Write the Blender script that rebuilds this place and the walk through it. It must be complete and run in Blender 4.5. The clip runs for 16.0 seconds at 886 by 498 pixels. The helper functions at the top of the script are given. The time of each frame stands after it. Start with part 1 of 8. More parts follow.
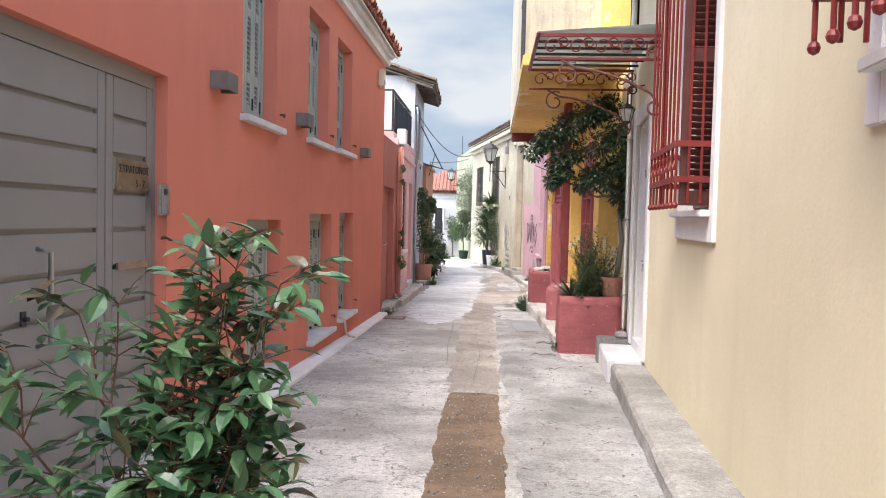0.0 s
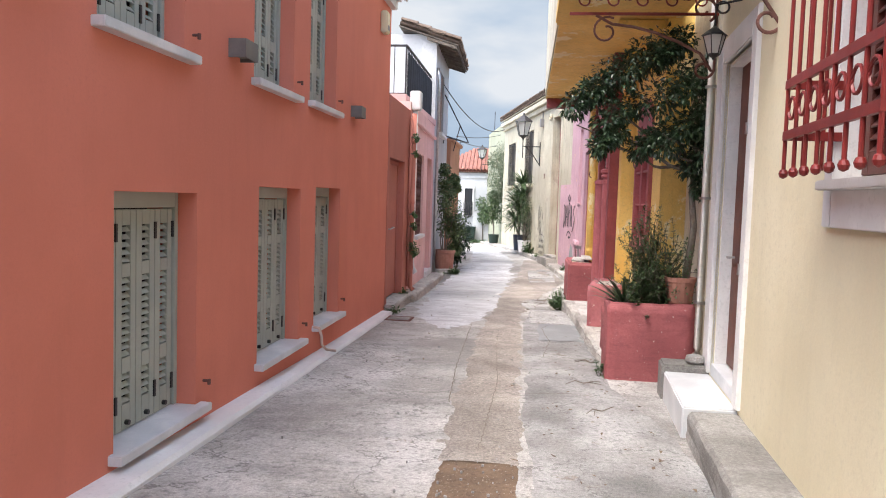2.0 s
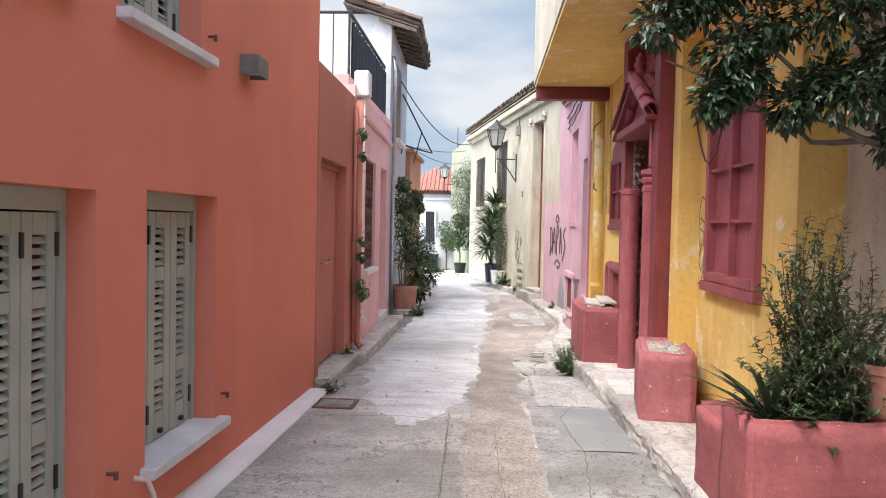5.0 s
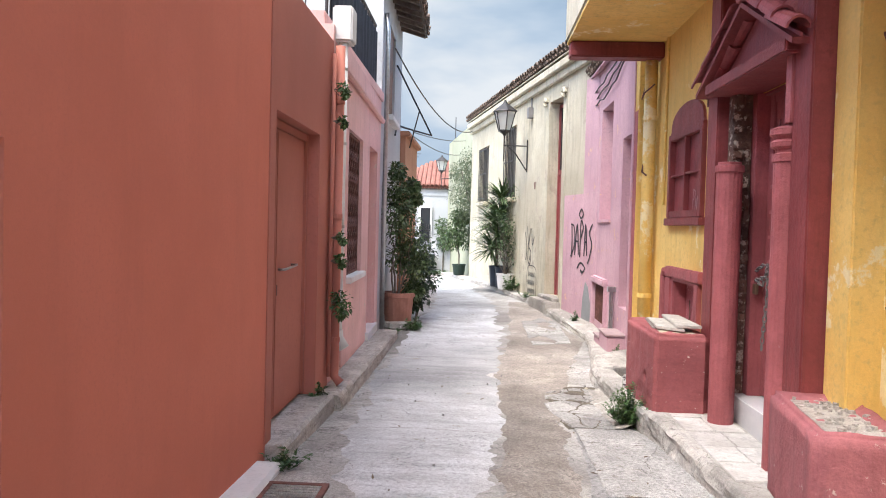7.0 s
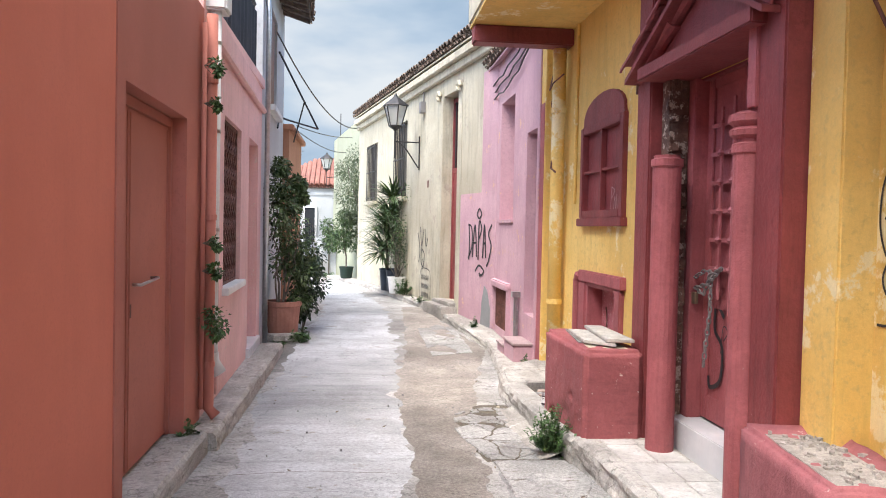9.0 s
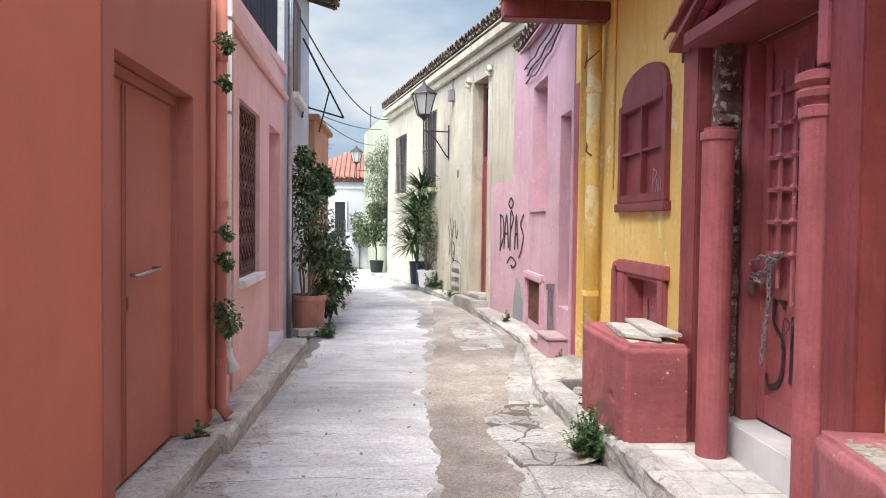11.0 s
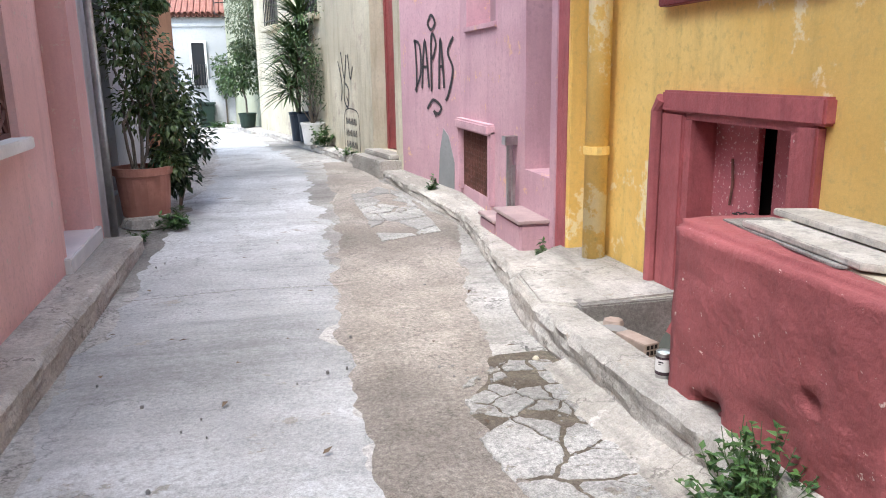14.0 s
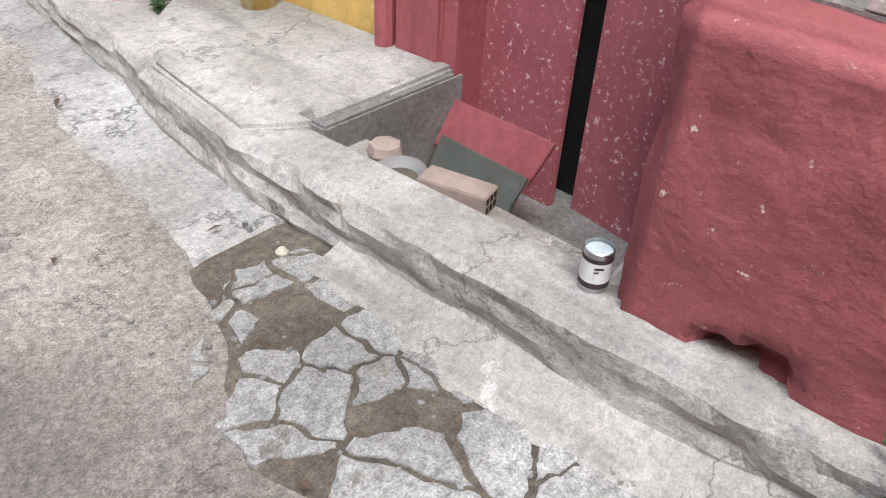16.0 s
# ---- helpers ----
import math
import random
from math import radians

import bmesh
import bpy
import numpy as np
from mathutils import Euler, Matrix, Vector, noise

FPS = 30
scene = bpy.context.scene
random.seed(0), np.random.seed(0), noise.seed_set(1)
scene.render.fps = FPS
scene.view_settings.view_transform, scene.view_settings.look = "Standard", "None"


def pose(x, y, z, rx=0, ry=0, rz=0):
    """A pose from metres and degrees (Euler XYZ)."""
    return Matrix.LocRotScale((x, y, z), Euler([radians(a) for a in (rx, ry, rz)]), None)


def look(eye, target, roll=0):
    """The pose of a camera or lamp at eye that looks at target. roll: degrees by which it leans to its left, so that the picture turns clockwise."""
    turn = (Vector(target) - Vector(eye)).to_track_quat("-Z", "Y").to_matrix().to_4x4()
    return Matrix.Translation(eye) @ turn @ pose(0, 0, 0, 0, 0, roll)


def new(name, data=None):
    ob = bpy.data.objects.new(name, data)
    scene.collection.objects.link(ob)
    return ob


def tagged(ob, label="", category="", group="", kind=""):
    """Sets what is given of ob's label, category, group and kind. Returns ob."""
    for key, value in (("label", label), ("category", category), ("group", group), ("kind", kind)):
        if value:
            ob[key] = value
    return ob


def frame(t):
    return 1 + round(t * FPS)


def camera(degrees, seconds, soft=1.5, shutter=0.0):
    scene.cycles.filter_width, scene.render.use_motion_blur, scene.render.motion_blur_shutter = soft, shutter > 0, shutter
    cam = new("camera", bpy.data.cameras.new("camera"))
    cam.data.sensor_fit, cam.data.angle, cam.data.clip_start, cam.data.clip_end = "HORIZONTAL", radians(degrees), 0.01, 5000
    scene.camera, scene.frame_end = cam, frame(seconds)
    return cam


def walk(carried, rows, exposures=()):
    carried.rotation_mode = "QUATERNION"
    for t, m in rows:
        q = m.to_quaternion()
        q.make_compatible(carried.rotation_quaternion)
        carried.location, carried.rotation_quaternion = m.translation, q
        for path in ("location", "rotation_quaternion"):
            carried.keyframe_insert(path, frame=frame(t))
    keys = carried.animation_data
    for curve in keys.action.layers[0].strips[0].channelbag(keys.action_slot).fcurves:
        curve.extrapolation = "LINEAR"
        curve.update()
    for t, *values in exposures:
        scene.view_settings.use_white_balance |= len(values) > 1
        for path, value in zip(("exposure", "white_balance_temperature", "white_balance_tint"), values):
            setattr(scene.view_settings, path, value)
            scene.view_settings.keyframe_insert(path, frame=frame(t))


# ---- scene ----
cam = camera(60.9, 16.0, soft=1.0)
PATH = [
    (0, (0.016, -0.022, 1.475), (-0.111, 1.972, 1.392), 1.4),
    (0.5, (0.105, 0.698, 1.468), (-0.054, 2.691, 1.408), 1.8),
    (1, (0.151, 1.405, 1.476), (-0.138, 3.383, 1.44), 1.6),
    (1.5, (0.095, 2.118, 1.438), (-0.222, 4.091, 1.375), 1.0),
    (2, (0.134, 2.822, 1.426), (-0.084, 4.806, 1.293), 1.8),
    (2.5, (0.007, 3.52, 1.397), (-0.184, 5.508, 1.283), 2.9),
    (3, (0.006, 4.231, 1.361), (-0.218, 6.216, 1.249), 0.4),
    (3.5, (-0.209, 4.867, 1.354), (-0.445, 6.849, 1.228), 1.0),
    (4, (-0.233, 5.623, 1.364), (-0.406, 7.612, 1.246), 0.8),
    (4.2, (-0.269, 5.903, 1.36), (-0.432, 7.893, 1.249), 1.0),
    (6.3, (-0.5, 8.968, 1.287), (-0.544, 10.968, 1.289), 0.6),
    (6.5, (-0.577, 9.238, 1.274), (-0.655, 11.236, 1.263), 0.9),
    (7, (-0.682, 9.948, 1.256), (-0.774, 11.945, 1.194), 1.5),
    (7.5, (-0.727, 10.483, 1.268), (-0.718, 12.48, 1.169), 1.7),
    (8, (-0.841, 10.918, 1.283), (-0.629, 12.905, 1.204), 1.4),
    (10.3, (-0.786, 11.068, 1.259), (-0.58, 13.056, 1.21), 0.9),
    (10.5, (-0.754, 11.126, 1.275), (-0.568, 13.117, 1.22), 0.7),
    (11, (-0.733, 11.491, 1.197), (-0.605, 13.486, 1.127), 0.7),
    (11.5, (-0.739, 12.056, 1.198), (-0.68, 14.054, 1.126), -0.5),
    (12, (-0.773, 12.671, 1.225), (-0.809, 14.67, 1.162), -0.5),
    (12.5, (-0.797, 13.305, 1.18), (-0.881, 15.301, 1.09), 0.4),
    (13, (-0.737, 13.939, 1.175), (-0.81, 15.934, 1.052), -0.2),
    (13.5, (-0.817, 14.55, 1.095), (-0.639, 16.533, 0.901), 1.4),
    (14, (-0.738, 15.121, 0.974), (-0.313, 17.02, 0.511), -0.9),
    (14.5, (-0.794, 15.708, 0.831), (-0.148, 17.423, 0.032), -1.1),
    (15, (-0.633, 16.283, 0.782), (0.326, 17.636, -0.336), 1.5),
    (15.5, (-0.513, 16.871, 0.794), (0.554, 18.092, -0.376), 3.8),
    (16, (-0.43, 17.394, 0.766), (0.797, 18.436, -0.42), 3.5),
]
walk(cam, [(t, look(eye, target, roll)) for t, eye, target, roll in PATH], exposures=[(0.0, 1.97, 6500, 10), (2.0, 1.95, 6500, 10), (3.5, 1.98, 6500, 10), (6.5, 1.98, 6450, 9), (11.0, 1.95, 6400, 8), (12.5, 1.95, 6300, 8), (13.5, 1.9, 6200, 7), (14.5, 1.76, 6000, 5), (16.0, 1.68, 5950, 5)])

# ---- world and light: overcast sky, soft high sun ----
world = bpy.data.worlds.new("sky")
scene.world = world
world.use_nodes = True
wn = world.node_tree.nodes
sky = wn.new("ShaderNodeTexSky")
sky.sky_type = "NISHITA"
sky.sun_disc = False
sky.sun_elevation, sky.sun_rotation = radians(63), radians(218)
sky.dust_density = 3.0
world.node_tree.links.new(sky.outputs[0], wn["Background"].inputs[0])
wn["Background"].inputs[1].default_value = 0.15
sun = new("sun", bpy.data.lights.new("sun", "SUN"))
sun.data.energy, sun.data.angle, sun.data.color = 1.1, radians(40), (1.0, 0.97, 0.93)
sun.matrix_world = look((0, 0, 0), (0.27, 0.34, -0.9))


# ---- materials ----
def mat(name, c1, c2=None, scale=2.5, rough=0.8, bump=0.15, fine=60, metal=0.0, chip=None, chip_at=0.66, chip_scale=7, rand=0.0, stain=0.18, spec=0.4, grit=0.0, veins=0.0, streak=0.0, run=(7.0, 7.0, 0.7)):
    """A surface with two scales of colour change, fine relief and, if chip is given, patches of another colour."""
    m = bpy.data.materials.new(name)
    m.use_nodes = True
    nt = m.node_tree
    n, ln = nt.nodes, nt.links.new
    b = n["Principled BSDF"]
    b.inputs["Roughness"].default_value = rough
    b.inputs["Metallic"].default_value = metal
    b.inputs["Specular IOR Level"].default_value = spec
    co = n.new("ShaderNodeTexCoord").outputs["Object"]

    def tex(sc, detail=6, roughness=0.6):
        t = n.new("ShaderNodeTexNoise")
        t.inputs["Scale"].default_value = sc
        t.inputs["Detail"].default_value = detail
        t.inputs["Roughness"].default_value = roughness
        ln(co, t.inputs["Vector"])
        return t.outputs["Fac"]

    def span(v, a, z):
        r = n.new("ShaderNodeMapRange")
        r.inputs[1].default_value, r.inputs[2].default_value = a, z
        ln(v, r.inputs[0])
        return r.outputs[0]

    def mix(f, a, z):
        x = n.new("ShaderNodeMix")
        x.data_type = "RGBA"
        if isinstance(f, float):
            x.inputs[0].default_value = f
        else:
            ln(f, x.inputs[0])
        for k, v in ((6, a), (7, z)):
            if isinstance(v, tuple):
                x.inputs[k].default_value = (*v[:3], 1)
            else:
                ln(v, x.inputs[k])
        return x.outputs[2]

    c2 = c2 or tuple(v * 0.82 for v in c1)
    col = mix(span(tex(scale), 0.40, 0.61), c1, c2)
    if stain:
        dark = tuple(v * (1 - stain) for v in c2)
        col = mix(span(tex(scale * 0.23, 4), 0.47, 0.66), col, dark)
        col = mix(span(tex(fine * 0.45, 3, 0.7), 0.52, 0.72), col, tuple(v * (1 - stain * 1.3) for v in c1))
    if chip:
        col = mix(span(tex(chip_scale, 8, 0.72), chip_at - 0.06, chip_at - 0.03), col, chip)
    if streak:
        mp = n.new("ShaderNodeMapping")
        mp.inputs["Scale"].default_value = run
        ln(co, mp.inputs[0])
        t = n.new("ShaderNodeTexNoise")
        t.inputs["Scale"].default_value, t.inputs["Detail"].default_value, t.inputs["Roughness"].default_value = 1.0, 7, 0.68
        ln(mp.outputs[0], t.inputs["Vector"])
        hs = n.new("ShaderNodeHueSaturation")
        ln(span(t.outputs["Fac"], 0.5, 0.72), hs.inputs["Value"])
        r = hs.inputs["Value"].links[0].from_node
        r.inputs[3].default_value, r.inputs[4].default_value = 1.0, 1 - streak
        ln(col, hs.inputs["Color"])
        col = hs.outputs[0]
    if veins:
        v = n.new("ShaderNodeMath")
        v.operation = "SUBTRACT"
        ln(tex(0.9, 9, 0.58), v.inputs[0])
        v.inputs[1].default_value = 0.5
        w = n.new("ShaderNodeMath")
        w.operation = "ABSOLUTE"
        ln(v.outputs[0], w.inputs[0])
        col = mix(span(w.outputs[0], veins, 0.0), col, tuple(q * 0.45 for q in c2))
    if grit:
        for sc, k in ((150, 1.0), (38, 0.8)):
            hs = n.new("ShaderNodeHueSaturation")
            ln(span(tex(sc, 3, 0.7), 0.34, 0.66), hs.inputs["Value"])
            r = hs.inputs["Value"].links[0].from_node
            r.inputs[3].default_value, r.inputs[4].default_value = 1 - grit * k, 1 + grit * k
            ln(col, hs.inputs["Color"])
            col = hs.outputs[0]
    if rand:
        inf = n.new("ShaderNodeObjectInfo")
        hs = n.new("ShaderNodeHueSaturation")
        ln(span(inf.outputs["Random"], 0, 1), hs.inputs["Value"])
        r = hs.inputs["Value"].links[0].from_node
        r.inputs[3].default_value, r.inputs[4].default_value = 1 - rand, 1 + rand
        ln(col, hs.inputs["Color"])
        col = hs.outputs[0]
    ln(col, b.inputs["Base Color"])
    if bump:
        h = tex(fine, 5, 0.65)
        h2 = tex(fine * 0.13, 4)
        add = n.new("ShaderNodeMath")
        add.operation = "MULTIPLY_ADD"
        ln(h2, add.inputs[0])
        add.inputs[1].default_value = 2.5
        ln(h, add.inputs[2])
        bp = n.new("ShaderNodeBump")
        bp.inputs["Strength"].default_value = bump
        bp.inputs["Distance"].default_value = 0.035
        ln(add.outputs[0], bp.inputs["Height"])
        ln(bp.outputs[0], b.inputs["Normal"])
    return m


def leafy(name, c1, c2, rough=0.45):
    """Leaves: colour changes from leaf to leaf, a little light through."""
    m = bpy.data.materials.new(name)
    m.use_nodes = True
    n, ln = m.node_tree.nodes, m.node_tree.links.new
    b = n["Principled BSDF"]
    geo = n.new("ShaderNodeNewGeometry")
    ramp = n.new("ShaderNodeValToRGB")
    ramp.color_ramp.elements[0].color, ramp.color_ramp.elements[1].color = (*c1, 1), (*c2, 1)
    ln(geo.outputs["Random Per Island"], ramp.inputs[0])
    ln(ramp.outputs[0], b.inputs["Base Color"])
    b.inputs["Roughness"].default_value = rough
    b.inputs["Subsurface Weight"].default_value = 0.0
    return m


def glow(name, colour, strength):
    m = bpy.data.materials.new(name)
    m.use_nodes = True
    b = m.node_tree.nodes["Principled BSDF"]
    b.inputs["Base Color"].default_value = (0, 0, 0, 1)
    b.inputs["Emission Color"].default_value = (*colour, 1)
    b.inputs["Emission Strength"].default_value = strength
    return m


SALMON = mat("salmon_plaster", (0.665, 0.215, 0.146), (0.625, 0.198, 0.131), 1.2, 0.85, 0.05, 90, stain=0.06, grit=0.015, streak=0.06, run=(3.0, 3.0, 0.5))
SALMON_DULL = mat("salmon_paint_old", (0.46, 0.17, 0.128), (0.41, 0.147, 0.108), 1.0, 0.8, 0.06, 70, stain=0.12)
PINK = mat("pink_plaster", (0.80, 0.52, 0.50), (0.73, 0.455, 0.435), 1.6, 0.85, 0.12, 50, chip=(0.62, 0.5, 0.45), chip_at=0.66, grit=0.04, streak=0.14)
PINK_R = mat("pale_pink_plaster", (0.60, 0.385, 0.43), (0.53, 0.325, 0.375), 1.5, 0.85, 0.15, 40, chip=(0.66, 0.42, 0.30), chip_at=0.655, chip_scale=3, grit=0.05, streak=0.12)
CREAM = mat("cream_plaster", (0.71, 0.655, 0.475), (0.665, 0.605, 0.42), 1.1, 0.85, 0.08, 45, stain=0.1, grit=0.025, streak=0.05, run=(4.0, 4.0, 0.5))
CREAM_OLD = mat("aged_cream_plaster", (0.62, 0.58, 0.455), (0.53, 0.483, 0.36), 1.3, 0.88, 0.2, 30, chip=(0.46, 0.40, 0.32), chip_at=0.64, chip_scale=1.6, grit=0.06, streak=0.34)
YELLOW = mat("yellow_plaster", (0.86, 0.62, 0.21), (0.8, 0.54, 0.155), 1.4, 0.8, 0.15, 40, chip=(0.84, 0.72, 0.42), chip_at=0.63, chip_scale=1.3, grit=0.05, streak=0.16)
WHITE = mat("white_paint", (0.78, 0.78, 0.77), (0.70, 0.70, 0.69), 2.0, 0.7, 0.06, 60, stain=0.14)
WHITE_WALL = mat("whitewashed_wall", (0.53, 0.54, 0.55), (0.475, 0.49, 0.505), 1.0, 0.85, 0.1, 30)
MARBLE = mat("white_marble", (0.74, 0.75, 0.76), (0.60, 0.62, 0.64), 3.0, 0.35, 0.03, 60, stain=0.12, spec=0.5)
MAROON = mat("maroon_paint", (0.295, 0.068, 0.07), (0.225, 0.05, 0.053), 3, 0.55, 0.2, 40, chip=(0.56, 0.36, 0.32), chip_at=0.74, chip_scale=14, grit=0.07, streak=0.3, run=(18.0, 18.0, 1.2))
MAROON_WALL = mat("maroon_plaster", (0.42, 0.128, 0.134), (0.345, 0.1, 0.106), 2, 0.7, 0.32, 24, chip=(0.70, 0.55, 0.50), chip_at=0.705, chip_scale=20, grit=0.08, streak=0.22, run=(3.0, 3.0, 15.0))
ROSE = mat("rose_paint", (0.44, 0.13, 0.14), (0.35, 0.1, 0.108), 3, 0.6, 0.25, 40, chip=(0.58, 0.42, 0.39), chip_at=0.73, chip_scale=12, grit=0.07, streak=0.28, run=(16.0, 16.0, 1.4))
SLAB_OLD = mat("weathered_marble_slab", (0.56, 0.54, 0.50), (0.43, 0.41, 0.37), 5, 0.7, 0.2, 40, stain=0.35, grit=0.12)
# darker than the pale pink plaster, used for its recessed door and window panel
MAUVE = mat("mauve_in_recesses", (0.36, 0.245, 0.275), (0.31, 0.205, 0.235), 2.0, 0.8, 0.1, 40, stain=0.2)
GRID = mat("pale_rose_iron", (0.52, 0.185, 0.2), (0.42, 0.135, 0.15), 8, 0.5, 0.15, 60, chip=(0.62, 0.45, 0.42), chip_at=0.68, chip_scale=20)
BRICK_OLD = mat("crumbling_brick", (0.27, 0.16, 0.115), (0.17, 0.11, 0.085), 9, 0.9, 0.5, 45, stain=0.4, chip=(0.45, 0.40, 0.33), chip_at=0.6, chip_scale=14, rand=0.3, grit=0.2)
ROSE_WALL = mat("rose_plaster", (0.46, 0.165, 0.178), (0.385, 0.13, 0.143), 2.2, 0.75, 0.35, 30, chip=(0.66, 0.52, 0.48), chip_at=0.70, chip_scale=11, grit=0.08, streak=0.25)
IRON_RED = mat("red_iron", (0.22, 0.025, 0.022), (0.17, 0.02, 0.018), 8, 0.45, 0.05, 80)
IRON = mat("dark_iron", (0.022, 0.022, 0.024), (0.035, 0.03, 0.028), 10, 0.5, 0.05, 80, spec=0.5)
RUST_IRON = mat("rusty_iron", (0.2, 0.088, 0.07), (0.13, 0.058, 0.046), 14, 0.7, 0.15, 80)
STEEL = mat("brushed_steel", (0.55, 0.55, 0.55), (0.45, 0.45, 0.45), 20, 0.32, 0.02, 120, metal=1.0)
GREY_METAL = mat("grey_painted_metal", (0.255, 0.245, 0.242), (0.232, 0.222, 0.218), 1.5, 0.5, 0.02, 80, stain=0.08)
SAGE = mat("sage_shutter_paint", (0.389, 0.42, 0.367), (0.347, 0.378, 0.331), 3, 0.5, 0.03, 80, stain=0.08)
# near-black colour that stands in for shade inside houses, gaps and holes
SHADE_BLACK = mat("near_black_for_shade", (0.012, 0.011, 0.012), (0.02, 0.018, 0.018), 3, 0.9, 0)
BROWN_WOOD = mat("brown_door_wood", (0.16, 0.045, 0.02), (0.11, 0.03, 0.014), 5, 0.45, 0.05, 60)
TERRACOTTA = mat("terracotta", (0.41, 0.195, 0.145), (0.34, 0.155, 0.115), 6, 0.8, 0.1, 60, chip=(0.5, 0.35, 0.28), chip_at=0.72)
TILE = mat("clay_roof_tile", (0.34, 0.13, 0.075), (0.24, 0.10, 0.065), 7, 0.85, 0.15, 50, rand=0.2)
TILE_OLD = mat("weathered_roof_tile", (0.20, 0.145, 0.11), (0.13, 0.10, 0.08), 7, 0.9, 0.25, 45, rand=0.2)
TILE_ORANGE = mat("orange_roof_tile", (0.33, 0.15, 0.115), (0.26, 0.115, 0.085), 5, 0.85, 0.1, 40, rand=0.12)
CONCRETE = mat("road_concrete", (0.53, 0.515, 0.495), (0.36, 0.342, 0.318), 1.3, 0.9, 0.55, 40, stain=0.42, chip=(0.28, 0.25, 0.22), chip_at=0.70, chip_scale=1.6, grit=0.24, veins=0.006, streak=0.35, run=(0.7, 2.2, 1.0))
CONCRETE_PALE = mat("pale_concrete", (0.385, 0.38, 0.375), (0.275, 0.268, 0.258), 1.6, 0.9, 0.55, 45, stain=0.4, chip=(0.24, 0.215, 0.19), chip_at=0.69, chip_scale=2.4, grit=0.2, veins=0.004, streak=0.3, run=(1.5, 1.5, 1.0))
CONCRETE_WHITE = mat("whitish_cement", (0.60, 0.61, 0.62), (0.46, 0.465, 0.47), 1.5, 0.9, 0.5, 45, stain=0.3, chip=(0.36, 0.34, 0.31), chip_at=0.68, chip_scale=2.2, grit=0.2, veins=0.003, streak=0.3, run=(0.8, 4.5, 1.0))
CONCRETE_TAN = mat("tan_concrete", (0.415, 0.373, 0.333), (0.31, 0.276, 0.242), 1.8, 0.92, 0.55, 45, stain=0.34, grit=0.34, veins=0.003, streak=0.3, run=(1.6, 1.2, 1.0))
DIRT = mat("brown_grit", (0.216, 0.148, 0.1), (0.16, 0.112, 0.076), 3, 0.95, 0.7, 50, stain=0.35, chip=(0.42, 0.36, 0.30), chip_at=0.66, chip_scale=40)
CONCRETE_BLUE = mat("grey_blue_patch", (0.288, 0.296, 0.3), (0.248, 0.256, 0.26), 2, 0.85, 0.15, 50)
KERB = mat("kerb_concrete", (0.54, 0.512, 0.468), (0.41, 0.382, 0.342), 2.4, 0.9, 0.5, 35, stain=0.3, chip=(0.55, 0.53, 0.5), chip_at=0.66, chip_scale=5, grit=0.18, streak=0.36, run=(7.0, 1.3, 16.0), veins=0.005)
KERB_WHITE = mat("whitewashed_kerb", (0.56, 0.542, 0.508), (0.42, 0.4, 0.365), 2.4, 0.85, 0.4, 35, stain=0.35, chip=(0.36, 0.32, 0.28), chip_at=0.67, chip_scale=5, grit=0.18, streak=0.38, run=(7.0, 1.3, 16.0), veins=0.005)
SOIL_PALE = mat("dusty_soil", (0.175, 0.15, 0.118), (0.12, 0.10, 0.076), 6, 0.95, 0.6, 45, stain=0.25, grit=0.3)
SOIL = mat("dark_soil", (0.13, 0.11, 0.085), (0.19, 0.165, 0.13), 5, 0.95, 0.5, 40)
STONE_GREY = mat("grey_stone", (0.32, 0.31, 0.295), (0.23, 0.22, 0.205), 3, 0.8, 0.25, 40, stain=0.3, grit=0.25)
BARK = mat("grey_bark", (0.20, 0.17, 0.14), (0.13, 0.11, 0.09), 12, 0.9, 0.5, 50)
ORANGE_WALL = mat("orange_plaster", (0.5, 0.25, 0.15), (0.44, 0.21, 0.125), 1.4, 0.85, 0.1, 40)
GREEN_WALL = mat("pale_green_plaster", (0.42, 0.441, 0.322), (0.378, 0.392, 0.28), 1, 0.85, 0.1, 40)
BLUE_POT = mat("dark_blue_pot", (0.03, 0.045, 0.07), (0.025, 0.035, 0.055), 4, 0.5, 0.03, 60)
BIN_GREEN = mat("dark_green_plastic", (0.015, 0.035, 0.025), (0.012, 0.028, 0.02), 4, 0.5, 0.02, 60)
INK = mat("black_spray_paint", (0.03, 0.028, 0.032), (0.05, 0.045, 0.05), 30, 0.6, 0)
PALE_INK = mat("pale_scratched_paint", (0.6, 0.42, 0.42), None, 30, 0.7, 0)
BRASS = mat("worn_brass_plate", (0.42, 0.36, 0.26), (0.32, 0.275, 0.195), 9, 0.35, 0.03, 90, metal=0.8)
BLACK_PLASTIC = mat("black_plastic", (0.02, 0.02, 0.02), (0.03, 0.03, 0.03), 8, 0.45, 0.02)
ROOF_SHEET = mat("grey_green_canopy_sheet", (0.62, 0.67, 0.65), (0.52, 0.57, 0.55), 4, 0.6, 0.03, 40)
ROOF_SHEET.node_tree.nodes["Principled BSDF"].inputs["Transmission Weight"].default_value = 0.7
LEAF_DARK = leafy("dark_leaves", (0.012, 0.032, 0.014), (0.042, 0.08, 0.032), 0.36)
LEAF_MID = leafy("mid_green_leaves", (0.035, 0.075, 0.025), (0.09, 0.14, 0.05))
LEAF_POT = leafy("ficus_leaves", (0.03, 0.065, 0.02), (0.11, 0.155, 0.055), 0.4)
LEAF_SHRUB = leafy("glossy_shrub_leaves", (0.035, 0.095, 0.045), (0.10, 0.20, 0.085), 0.36)
LEAF_WEED = leafy("weed_leaves", (0.028, 0.075, 0.02), (0.085, 0.165, 0.045))
